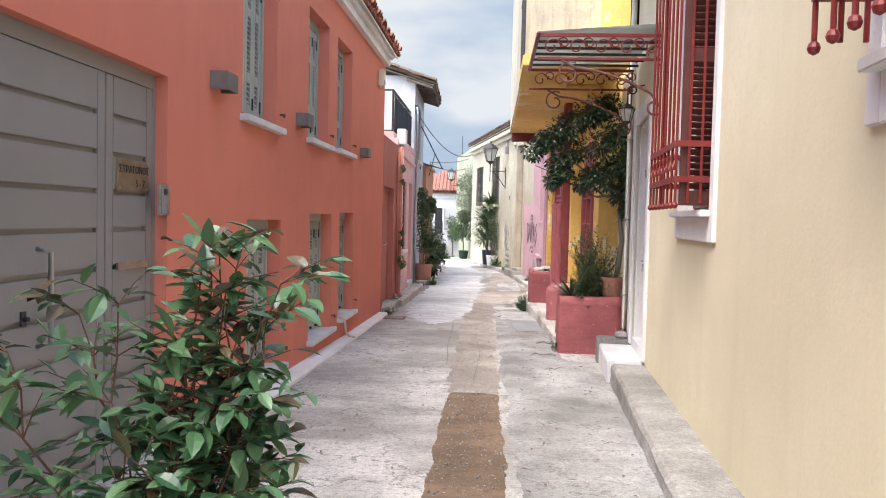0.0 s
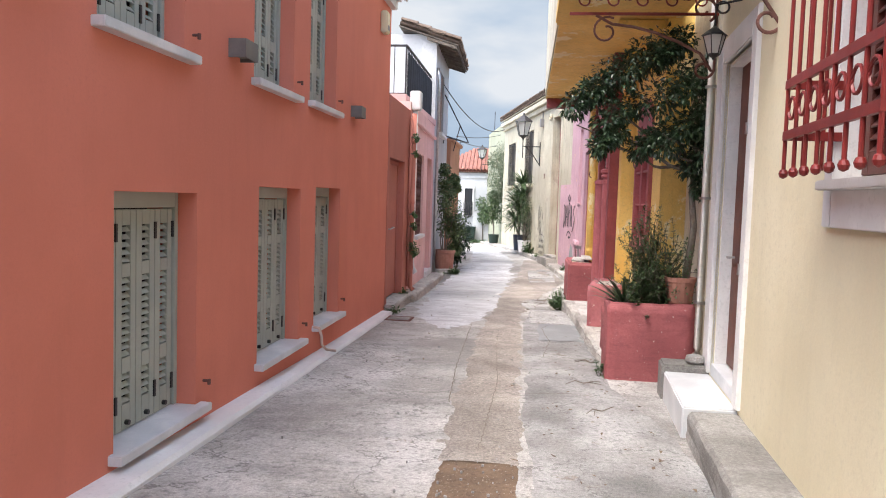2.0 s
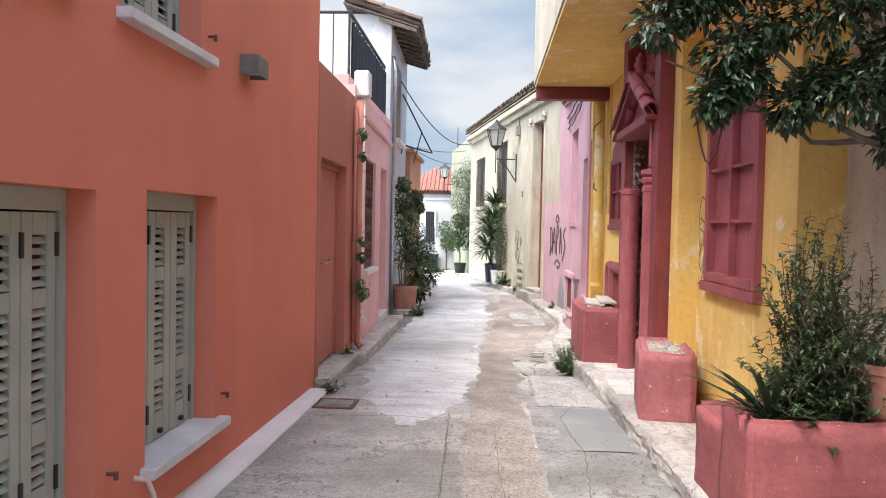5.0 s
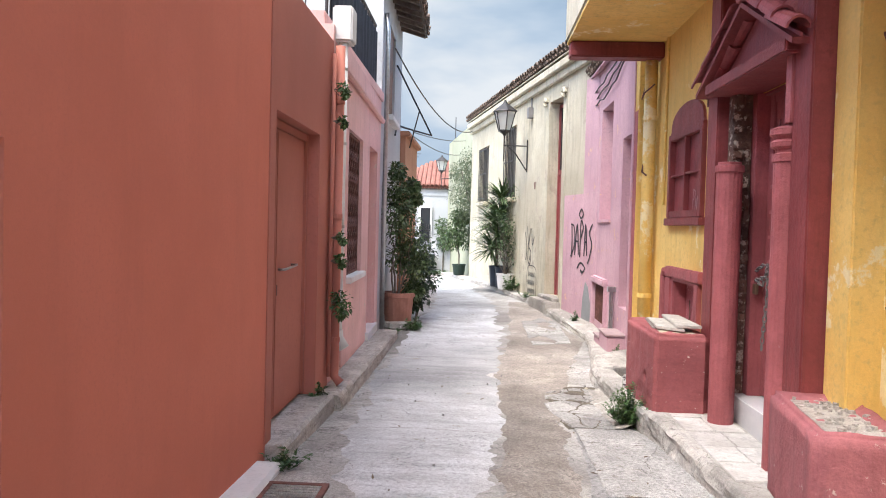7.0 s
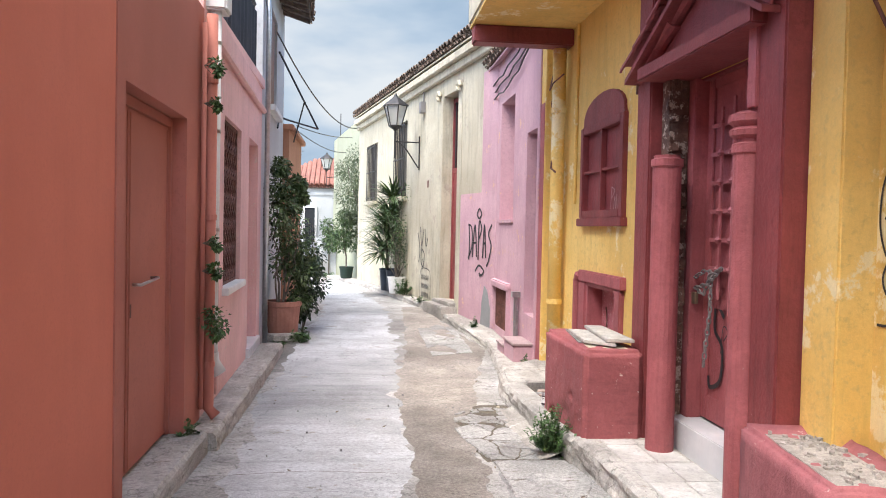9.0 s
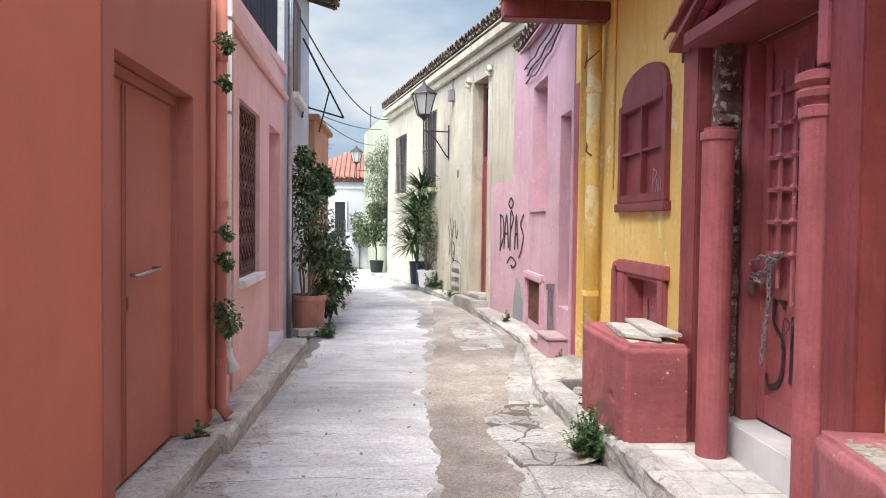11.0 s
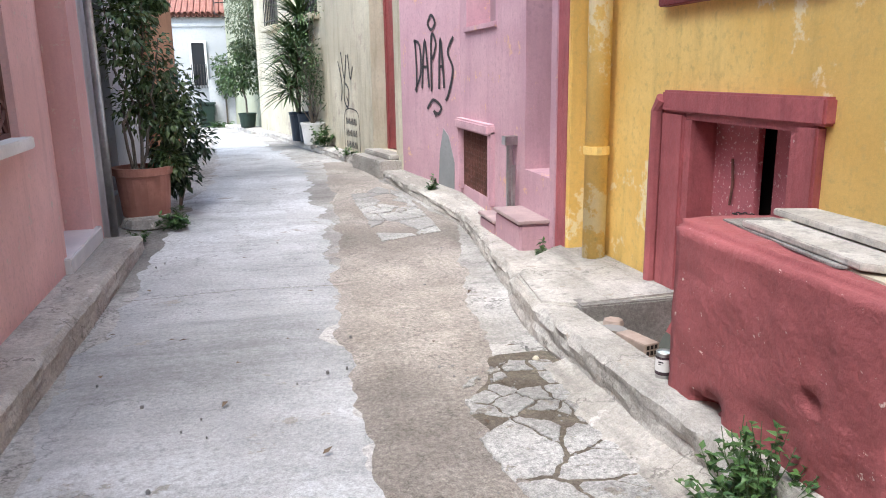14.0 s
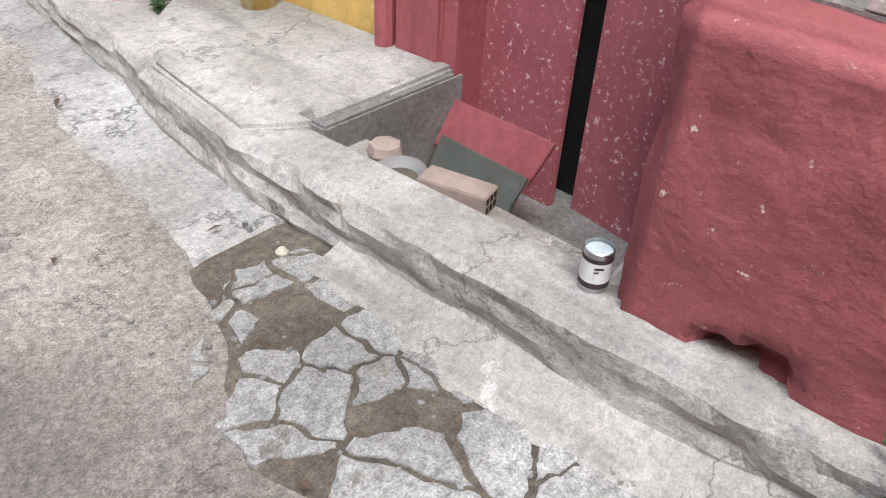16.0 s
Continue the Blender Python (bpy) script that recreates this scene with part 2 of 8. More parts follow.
LEAF_GREY = leafy("grey_green_leaves", (0.07, 0.10, 0.055), (0.14, 0.17, 0.09), 0.6)
LEAF_RED = leafy("young_red_leaves", (0.10, 0.05, 0.03), (0.08, 0.10, 0.04), 0.4)
LEAF_DRY = leafy("dry_leaves", (0.09, 0.06, 0.04), (0.18, 0.13, 0.08), 0.8)
glass = bpy.data.materials.new("window_glass")
glass.use_nodes = True
gb = glass.node_tree.nodes["Principled BSDF"]
gb.inputs["Base Color"].default_value = (0.03, 0.035, 0.04, 1)
gb.inputs["Roughness"].default_value = 0.08
lamp_glass = bpy.data.materials.new("lamp_glass")
lamp_glass.use_nodes = True
lb = lamp_glass.node_tree.nodes["Principled BSDF"]
lb.inputs["Base Color"].default_value = (0.75, 0.76, 0.72, 1)
lb.inputs["Roughness"].default_value = 0.2
lb.inputs["Transmission Weight"].default_value = 0.4


# ---- mesh helpers ----
class Geo:
    """Collects vertices and faces of one part."""

    def __init__(self):
        self.v, self.f = [], []

    def add(self, vs, fs, m=None):
        o = len(self.v)
        self.v += [tuple(m @ Vector(p)) if m else tuple(p) for p in vs]
        self.f += [tuple(i + o for i in f) for f in fs]
        return self

    def box(self, x0, x1, y0, y1, z0, z1, m=None):
        vs = [(x, y, z) for z in (z0, z1) for y in (y0, y1) for x in (x0, x1)]
        return self.add(vs, [(0, 2, 3, 1), (4, 5, 7, 6), (0, 1, 5, 4), (2, 6, 7, 3), (0, 4, 6, 2), (1, 3, 7, 5)], m)

    def tube(self, pts, r, n=8, r1=None, caps=True):
        pts = [Vector(p) for p in pts]
        k = len(pts)
        vs, fs = [], []
        up = Vector((0.13, 0.31, 0.94))
        for i, p in enumerate(pts):
            d = (pts[min(i + 1, k - 1)] - pts[max(i - 1, 0)]).normalized()
            a = d.cross(up)
            if a.length < 0.05:
                a = d.cross(Vector((1, 0, 0)))
            a.normalize()
            b = d.cross(a)
            rr = r if r1 is None else r + (r1 - r) * i / max(1, k - 1)
            for j in range(n):
                t = 2 * math.pi * j / n
                vs.append(p + rr * (a * math.cos(t) + b * math.sin(t)))
        for i in range(k - 1):
            for j in range(n):
                fs.append((i * n + j, i * n + (j + 1) % n, (i + 1) * n + (j + 1) % n, (i + 1) * n + j))
        if caps:
            fs += [tuple(range(n))[::-1], tuple(range((k - 1) * n, k * n))]
        return self.add(vs, fs)

    def lathe(self, profile, c=(0, 0, 0), n=20):
        vs, fs = [], []
        for r, z in profile:
            for j in range(n):
                t = 2 * math.pi * j / n
                vs.append((c[0] + r * math.cos(t), c[1] + r * math.sin(t), c[2] + z))
        for i in range(len(profile) - 1):
            for j in range(n):
                fs.append((i * n + j, i * n + (j + 1) % n, (i + 1) * n + (j + 1) % n, (i + 1) * n + j))
        fs += [tuple(range(n))[::-1], tuple(range((len(profile) - 1) * n, len(profile) * n))]
        return self.add(vs, fs)

    def slab(self, poly, y0, y1):
        """A polygon in x and z, drawn out along y."""
        n = len(poly)
        vs = [(x, y0, z) for x, z in poly] + [(x, y1, z) for x, z in poly]
        fs = [tuple(range(n)), tuple(range(2 * n - 1, n - 1, -1))]
        fs += [(i, i + n, (i + 1) % n + n, (i + 1) % n) for i in range(n)]
        return self.add(vs, fs)

    def plate(self, poly, z0, z1):
        """A polygon in x and y, drawn out along z; z1 may be a function of x and y."""
        n = len(poly)
        zf = z1 if callable(z1) else (lambda x, y: z1)
        vs = [(x, y, z0) for x, y in poly] + [(x, y, zf(x, y)) for x, y in poly]
        fs = [tuple(range(n))[::-1], tuple(range(n, 2 * n))]
        fs += [(i, (i + 1) % n, (i + 1) % n + n, i + n) for i in range(n)]
        return self.add(vs, fs)

    def mesh(self, name, bevel=0.0, smooth=False):
        me = bpy.data.meshes.new(name)
        me.from_pydata(self.v, [], self.f)
        bm = bmesh.new()
        bm.from_mesh(me)
        bmesh.ops.recalc_face_normals(bm, faces=bm.faces)
        if bevel:
            es = [e for e in bm.edges if len(e.link_faces) == 2 and e.calc_face_angle(0) > 0.5]
            bmesh.ops.bevel(bm, geom=es, offset=bevel, segments=2, affect="EDGES", clamp_overlap=True)
        bm.to_mesh(me)
        bm.free()
        if smooth:
            for p in me.polygons:
                p.use_smooth = True
        return me


def part(name, g, material, parent=None, label="", bevel=0.0, smooth=False):
    me = g if isinstance(g, bpy.types.Mesh) else g.mesh(name, bevel, smooth)
    if not me.materials:
        me.materials.append(material)
    ob = new(name, me)
    if parent:
        ob.parent = parent
    if label:
        ob["label"] = label
    return ob


def thing(name, label, category, m=None, group="", kind=""):
    ob = new(name)
    if m:
        ob.matrix_world = m
    return tagged(ob, label, category, group, kind)


def solid(name, g, material, label, category, kind="", m=None, bevel=0.0, smooth=False, group=""):
    """A thing that is one mesh."""
    ob = part(name, g, material, None, "", bevel, smooth)
    if m:
        ob.matrix_world = m
    return tagged(ob, label, category, group, kind)


GROUND = ([-30, 0, 5, 8.5, 10.6, 16, 18, 21, 22.9, 24.5, 26.6, 28.6, 31.2, 36, 45, 60, 400], [0.5, -0.12, -0.28, -0.41, -0.45, -0.57, -0.66, -0.70, -0.67, -0.62, -0.55, -0.53, -0.54, -0.62, -0.92, -1.05, -2.0])


def gz(y):
    return float(np.interp(y, *GROUND))


class Line:
    """A wall's face line. Local x runs along it, local y into the wall, z is up. Left walls run away from the start, right walls towards it."""

    def __init__(self, p, q):
        self.p, self.q = Vector((*p, 0)), Vector((*q, 0))
        self.u = (self.q - self.p).normalized()
        self.n = Vector((0, 0, 1)).cross(self.u)
        self.long = (self.q - self.p).length
        self.m = Matrix((( self.u.x, self.n.x, 0, p[0]), (self.u.y, self.n.y, 0, p[1]), (0, 0, 1, 0), (0, 0, 0, 1)))

    def s(self, y):
        return (y - self.p.y) / self.u.y

    def at(self, y, z, off=0.0):
        """The frame with its origin at street distance y and height z, off metres into the wall."""
        return self.m @ Matrix.Translation((self.s(y), off, z))


def wall(name, line, z0, z1, openings, material, label, thick=0.4):
    """A wall with openings (y, y, z, z) that go through it. z1 may be a height at either end."""
    ss = {0.0, line.long}
    zs = {z0, z1}
    holes = []
    for a, b, c, d in openings:
        a, b = sorted((line.s(a), line.s(b)))
        a, b = max(a, 0.0), min(b, line.long)
        holes.append((a, b, max(c, z0), min(d, z1)))
        ss |= {a, b}
        zs |= {max(c, z0), min(d, z1)}
    ss, zs = sorted(ss), sorted(zs)

    def full(i, j):
        if not (0 <= i < len(ss) - 1 and 0 <= j < len(zs) - 1):
            return False
        x, z = (ss[i] + ss[i + 1]) / 2, (zs[j] + zs[j + 1]) / 2
        return not any(a < x < b and c < z < d for a, b, c, d in holes)

    idx, g = {}, Geo()

    def vert(i, j, k):
        if (i, j, k) not in idx:
            idx[i, j, k] = len(g.v)
            g.v.append((ss[i], k * thick, zs[j]))
        return idx[i, j, k]

    for i in range(len(ss) - 1):
        for j in range(len(zs) - 1):
            if not full(i, j):
                continue
            g.f.append((vert(i, j, 0), vert(i + 1, j, 0), vert(i + 1, j + 1, 0), vert(i, j + 1, 0)))
            g.f.append((vert(i, j, 1), vert(i, j + 1, 1), vert(i + 1, j + 1, 1), vert(i + 1, j, 1)))
            for di, dj, e in ((-1, 0, ((i, j), (i, j + 1))), (1, 0, ((i + 1, j), (i + 1, j + 1))), (0, -1, ((i, j), (i + 1, j))), (0, 1, ((i, j + 1), (i + 1, j + 1)))):
                if not full(i + di, j + dj):
                    (a, b), (c, d) = e
                    g.f.append((vert(a, b, 0), vert(c, d, 0), vert(c, d, 1), vert(a, b, 1)))
    return solid(name, g, material, label, "wall", "structure", line.m)


def arc(c, r, a0, a1, n=14, turns_in=0.0, plane="xz"):
    """Points of an arc or, with turns_in, of a spiral, in a plane."""
    pts = []
    for i in range(n + 1):
        t = i / n
        a = radians(a0 + (a1 - a0) * t)
        rr = r * (1 - turns_in * t)
        d = (rr * math.cos(a), rr * math.sin(a))
        pts.append((c[0] + d[0], c[1], c[2] + d[1]) if plane == "xz" else (c[0], c[1] + d[0], c[2] + d[1]) if plane == "yz" else (c[0] + d[0], c[1] + d[1], c[2]))
    return pts


LA = Line((-2.45, -3.0), (-2.25, 15.5))
LB = Line((-2.24, 15.5), (-2.25, 17.88))
LC = Line((-2.258, 17.88), (-2.40, 22.9))
LD = Line((-2.40, 22.9), (-2.50, 27.0))
RA = Line((1.945, 10.5), (1.07, -3.0))
RB = Line((1.72, 20.9), (1.72, 12.2))
RE = Line((2.03, 12.2), (2.02, 10.5))
RC = Line((1.50, 24.05), (1.50, 20.9))
RD = Line((-0.97, 36.4), (1.50, 24.05))


# ---- ground, road strips, kerbs ----
def ground_sheet():
    xs = [-120, -40, -12, -5, -2.6, -2.0, -1.4, -0.8, -0.2, 0.4, 1.01, 1.6, 2.2, 5, 12, 40, 120]
    ys = [-30, -8] + [i * 0.5 for i in range(-6, 100)] + [55, 70, 110, 400]
    g = Geo()
    for y in ys:
        for x in xs:
            w = 0.008 * noise.noise(Vector((x * 1.3, y * 0.7, 0)))
            g.v.append((x, y, gz(y) + w))
    n = len(xs)
    for j in range(len(ys) - 1):
        for i in range(n - 1):
            if 18.0 <= ys[j] < 19.25 and 0.9 < xs[i] < 2.0:
                continue
            g.f.append((j * n + i, j * n + i + 1, (j + 1) * n + i + 1, (j + 1) * n + i))
    return g


solid("ground", ground_sheet(), CONCRETE, "worn grey concrete lane with stains", "ground", "structure", smooth=True)


def strip(name, rows, material, label, lift=0.012, step=0.05, wob=0.05, seed=0.0, kind="structure"):
    """A cast strip of the lane, from rows of y, left x and right x, with ragged edges and a thin body."""
    ys0 = [r[0] for r in rows]
    g = Geo()
    y, prev = ys0[0], None
    while y <= ys0[-1] + 1e-6:
        a, b = np.interp(y, ys0, [r[1] for r in rows]), np.interp(y, ys0, [r[2] for r in rows])
        a += wob * noise.noise(Vector((y * 2.1, seed, 0))) + wob * 0.5 * noise.noise(Vector((y * 7, seed, 3))) + 0.014 * noise.noise(Vector((y * 21, seed, 5)))
        b += wob * noise.noise(Vector((y * 2.3, seed + 9, 0))) + wob * 0.5 * noise.noise(Vector((y * 8, seed, 7))) + 0.014 * noise.noise(Vector((y * 23, seed, 8)))
        cur = []
        for k in range(7):
            x = a + (b - a) * k / 6
            e = -0.014 if k in (0, 6) else 0
            cur.append(len(g.v))
            g.v.append((x, y, gz(y) + lift + e + 0.004 * noise.noise(Vector((x * 3, y * 2, seed)))))
        if prev:
            for k in range(6):
                g.f.append((prev[k], prev[k + 1], cur[k + 1], cur[k]))
        prev = cur
        y += step
    return solid(name, g, material, label, "road", kind, smooth=True)


strip("road_slab_pale", [(-3, 0.19, 1.5), (4, 0.20, 1.4), (8, 0.17, 1.5), (10.6, 0.15, 1.1), (15, 0.14, 1.05), (17.2, 0.22, 0.95)], CONCRETE_PALE, "pale cast concrete strip along the lane", 0.012, seed=1.0, wob=0.03)
strip("road_strip_tan", [(7.9, -0.42, 0.17), (9.8, -0.47, 0.13), (13.5, -0.5, 0.12), (15.7, -0.46, 0.08), (17.2, -0.37, 0.2), (18.2, -0.40, 0.4), (20, -0.38, 0.55), (21.2, -0.30, 0.8), (23, -0.1, 1.2), (25.6, 0.0, 0.8), (28, 0.1, 0.7)], CONCRETE_TAN, "tan-brown concrete trench fill in the lane", 0.015, seed=2.0, wob=0.09)
strip("road_patch_grit", [(2.6, -0.40, 0.19), (8.05, -0.42, 0.18)], DIRT, "open trench patch of brown grit", 0.010, seed=3.0, wob=0.03)
strip("road_strip_white", [(14.0, -1.05, -0.95), (15.2, -1.7, -0.5), (16.8, -1.95, -0.34), (18, -2.0, -0.3), (20, -2.0, -0.3), (23.4, -1.95, -0.13), (27.5, -1.7, -0.2), (36, -2.2, -1.3)], CONCRETE_WHITE, "whitish smooth cement on the lane", 0.009, seed=4.0, wob=0.16)
strip("road_patch_blue", [(13.3, 0.30, 0.98), (14.9, 0.32, 0.98)], CONCRETE_BLUE, "grey-blue cement repair patch", 0.019, seed=5.0, wob=0.03)


def kerb(name, rows, material, label, rough=1.0):
    """A kerb or plinth from rows of y, outer x, inner x, top z; its foot lies under the ground."""
    g = Geo()
    y0, y1 = rows[0][0], rows[-1][0]
    n = max(2, int((y1 - y0) / (0.03 if rough > 0.5 else 0.2)))
    ys = [r[0] for r in rows]
    m = 13
    for i in range(n + 1):
        y = y0 + (y1 - y0) * i / n
        a, b, t = (float(np.interp(y, ys, [r[k] for r in rows])) for k in (1, 2, 3))
        w = 0.012 * noise.noise(Vector((y * 2.2, a, 0))) + 0.006 * noise.noise(Vector((y * 9, a, 0)))
        s = 1 if b > a else -1
        lo = gz(y) - 0.12
        # uneven, layered face
        for k in range(9):
            z = lo + (t - 0.03 - lo) * k / 8
            lay = noise.noise(Vector((y * 1.6, a, z * 26 - y * 2.2))) + 0.6 * noise.noise(Vector((y * 9, 2, z * 30)))
            g.v.append((a - s * (0.02 - 0.012 * k / 8 + rough * 0.024 * lay) + w * (2 * k / 8 - 1), y, z))
        d = rough * 0.004
        g.v += [(a + s * 0.02 + w, y, t + w * 0.4), (a + s * (0.02 + 0.3 * abs(b - a)), y, t + d * noise.noise(Vector((y * 6, 7, 0)))), (b, y, t), (b, y, lo)]
    for i in range(n):
        for k in range(m - 1):
            g.f.append((i * m + k, i * m + k + 1, i * m + m + 1 + k, i * m + m + k))
    g.f += [tuple(range(m)), tuple(n * m + k for k in range(m - 1, -1, -1))]
    return solid(name, g, material, label, "kerb", "structure")


kerb("plinth_1", [(5.2, -2.10, -2.4, -0.25), (8.4, -2.12, -2.4, -0.345), (12, -2.09, -2.35, -0.44), (15.35, -2.07, -2.3, -0.50)], WHITE, "whitewashed concrete plinth along the salmon house", 0.2)
kerb("gate_threshold", [(15.5, -2.10, -2.7, -0.43), (17.35, -2.08, -2.7, -0.44)], KERB_WHITE, "pale stone threshold below the gate", 0.35)
kerb("kerb_1", [(17.4, -2.02, -2.4, -0.47), (19.5, -2.02, -2.45, -0.50), (22.7, -2.02, -2.55, -0.54)], KERB, "raised grey concrete kerb along the pink house", 0.55)
# right side
kerb("ledge", [(-3, 0.72, 1.4, -0.02), (4.6, 1.16, 1.7, -0.14), (8.87, 1.47, 2.0, -0.19)], STONE_GREY, "grey stone ledge along the cream house", 0.5)
kerb("platform", [(11.2, 1.06, 2.0, -0.30), (13, 1.02, 2.0, -0.33), (15, 0.98, 2.0, -0.37), (16.8, 0.88, 2.0, -0.36)], KERB_WHITE, "worn whitish raised pavement before the yellow house")
kerb("kerb_2", [(16.8, 0.86, 1.06, -0.38), (18.1, 0.81, 1.02, -0.42), (19.25, 0.80, 1.02, -0.46), (19.4, 0.80, 1.02, -0.465)], KERB_WHITE, "cracked whitewashed kerb in front of the sunken entrance")
kerb("kerb_3", [(19.4, 0.80, 2.2, -0.468), (20.0, 0.86, 2.2, -0.48), (20.4, 0.97, 2.2, -0.51), (21.9, 1.14, 2.2, -0.54), (22.9, 1.21, 2.2, -0.53), (24.5, 1.02, 2.2, -0.48), (26.6, 0.72, 2.0, -0.42), (28.6, 0.34, 1.6, -0.40), (31.2, -0.17, 1.2, -0.41), (35, -0.90, 0.6, -0.47), (38.8, -1.71, 0.3, -0.58), (41.4, -2.2, 0.2, -0.68)], KERB, "long curved concrete kerb with a narrow pavement")
def paving_tiles():
    rg = random.Random(12)
    base = thing("marble_paving", "worn pale marble paving before the portal", "paving", None, "", "structure")
    y = 14.92
    while y < 16.6:
        d = rg.uniform(0.36, 0.44)
        x = 1.05
        while x < 1.5:
            w = rg.uniform(0.24, 0.3)
            zz = float(np.interp(y, [13, 15, 16.8], [-0.33, -0.37, -0.36]))
            dz = rg.uniform(0.004, 0.012)
            part("tile", Geo().box(x, min(x + w, 1.56) - 0.008, y, min(y + d, 16.68) - 0.008, zz - 0.03, zz + dz), PAVER, base, bevel=0.004)
            x += w
        y += d


PAVER = mat("worn_marble_paver", (0.62, 0.61, 0.585), (0.5, 0.485, 0.455), 4, 0.6, 0.2, 40, stain=0.3, rand=0.1, grit=0.1)
paving_tiles()


def cement_apron():
    """A ragged cement fillet that climbs from the broken paving to the kerb's face."""
    g = Geo()
    n, m = 90, 7
    for i in range(n + 1):
        y = 16.95 + 1.9 * i / n
        a = 0.60 + 0.05 * noise.noise(Vector((y * 3, 1, 0))) + 0.035 * noise.noise(Vector((y * 11, 1, 0))) + 0.10 * max(0.0, y - 18.35)
        for k in range(m):
            t = k / (m - 1)
            x = a + (0.875 - a) * t
            g.v.append((x, y, gz(y) + (0.008 if k == 0 else 0.028) + 0.075 * t * t + 0.007 * noise.noise(Vector((x * 12, y * 12, 5)))))
    for i in range(n):
        for k in range(m - 1):
            g.f.append((i * m + k, i * m + k + 1, (i + 1) * m + k + 1, (i + 1) * m + k))
    solid("cement_apron", g, KERB, "rough whitish cement fillet at the kerb's foot", "kerb", "structure", smooth=True)


cement_apron()
# slab step over the kerb and the sunken floor
g = Geo().plate([(0.84, 19.42), (1.02, 19.24), (1.72, 19.20), (1.72, 20.9), (1.45, 20.75), (1.18, 20.5), (0.92, 20.1)], -0.75, lambda x, y: -0.40 - 0.13 * max(0.0, 1.25 - x) - 0.03 * max(0, y - 19.6))
solid("slab_step", g, KERB_WHITE, "cracked pale concrete slab step", "step", "structure", bevel=0.015)
solid("pit_floor", Geo().box(0.9, 2.3, 17.9, 19.5, -1.1, -0.93), STONE_GREY, "sunken grey cement floor before the cellar door", "floor", "structure")

# ---- salmon house, left ----
GAR = (2.2, 5.36, -0.3, 2.45)
LOW = [(7.12, 8.25, -0.215, 1.41), (9.52, 10.76, -0.17, 1.485), (11.32, 12.42, -0.11, 1.515)]
UPP = [(6.94, 8.02, 2.385, 4.05), (9.35, 10.45, 2.425, 4.08), (11.01, 12.10, 2.445, 4.09)]
wall("wall_1", LA, -0.9, 4.75, [GAR] + LOW + UPP, SALMON, "smooth salmon-painted plaster house wall")
wall("wall_1_end", Line((-2.25, 15.5), (-8.0, 15.6)), -0.9, 4.75, [], SALMON, "salmon house end wall", 0.3)
wall("wall_2", LB, -0.9, 3.16, [(15.66, 17.26, -0.45, 2.11)], SALMON_DULL, "terracotta-salmon courtyard wall with a parapet")
wall("wall_3", LC, -0.9, 3.35, [(19.18, 20.55, 0.58, 2.42), (21.35, 22.45, -0.42, 2.44)], PINK, "pink plaster house wall")
wall("wall_4", LD, -0.9, 5.6, [(23.95, 25.35, 3.28, 5.0), (23.3, 24.2, -0.3, 2.0)], WHITE_WALL, "white-pink upper house wall")
wall("wall_4_gable", Line((-8.0, 22.9), (-2.40, 22.9)), 3.0, 5.75, [], WHITE_WALL, "whitewashed gable wall above the terrace", 0.3)
solid("terrace_floor", Geo().box(-8, -2.45, 15.7, 22.9, 2.9, 3.1), CONCRETE, "terrace slab behind the parapet", "floor", "structure")


def block(name, x0, x1, y0, y1, z0, z1, material, label):
    return solid(name, Geo().box(x0, x1, y0, y1, z0, z1), material, label, "wall", "structure")


# solid blocks whose black colour replaces the unlit rooms behind the walls
block("wall_back_1", -8.0, -3.3, -3.0, 15.4, -0.9, 4.7, SHADE_BLACK, "near-black block for the unlit inside of the house")
block("wall_back_2", -8.0, -3.2, 15.9, 22.6, -0.9, 2.88, SHADE_BLACK, "near-black block for the unlit inside of the courtyard house")
block("wall_back_3", -8.0, -3.3, 23.3, 27.0, -0.9, 5.5, SHADE_BLACK, "near-black block for the unlit inside of the white house")
block("wall_orange", -6.5, -2.38, 27.02, 30.2, -1.0, 3.25, ORANGE_WALL, "orange plaster house end")
solid("cornice_orange", Geo().box(-6.5, -2.28, 26.95, 30.3, 3.25, 3.37), ORANGE_WALL, "orange moulded cornice", "cornice", "structure", bevel=0.02)

# ---- cream, yellow, pink and old cream houses, right ----
wall("wall_5", RA, -0.9, 4.95, [(5.55, 6.95, 1.55, 3.9), (1.5, 2.9, 2.05, 4.3), (8.97, 10.15, -0.17, 2.75)], CREAM, "cream-yellow plaster house wall")
wall("wall_6", RB, -1.1, 9.2, [(12.87, 14.08, 0.92, 2.40), (15.3, 16.62, -0.14, 2.45), (18.2, 19.46, 1.44, 2.42), (18.25, 19.25, -0.98, 0.70)], YELLOW, "yellow plaster house wall")
wall("wall_6_recess", RE, -0.9, 3.75, [], CREAM_OLD, "pale plaster recess beside the yellow house", 0.3)
wall("wall_7", RC, -0.9, 4.15, [(22.58, 23.72, 1.43, 3.40), (21.02, 21.65, 0.08, 2.66), (22.7, 23.9, -0.38, 0.30)], PINK_R, "pale pink plaster house wall")
wall("wall_8", RD, -0.95, 4.75, [(26.2, 27.2, -0.25, 4.1), (30.2, 31.4, 2.06, 4.0), (33.6, 34.9, 2.04, 3.8)], CREAM_OLD, "aged cream plaster house wall")
# black blocks again, in place of unlit rooms on the right
block("wall_back_4", 2.6, 8, -3, 10.4, -0.9, 4.85, SHADE_BLACK, "near-black block for the unlit inside of the cream house")
block("wall_back_5", 2.5, 8, 10.6, 20.8, -0.9, 9.1, SHADE_BLACK, "near-black block for the unlit inside of the yellow house")
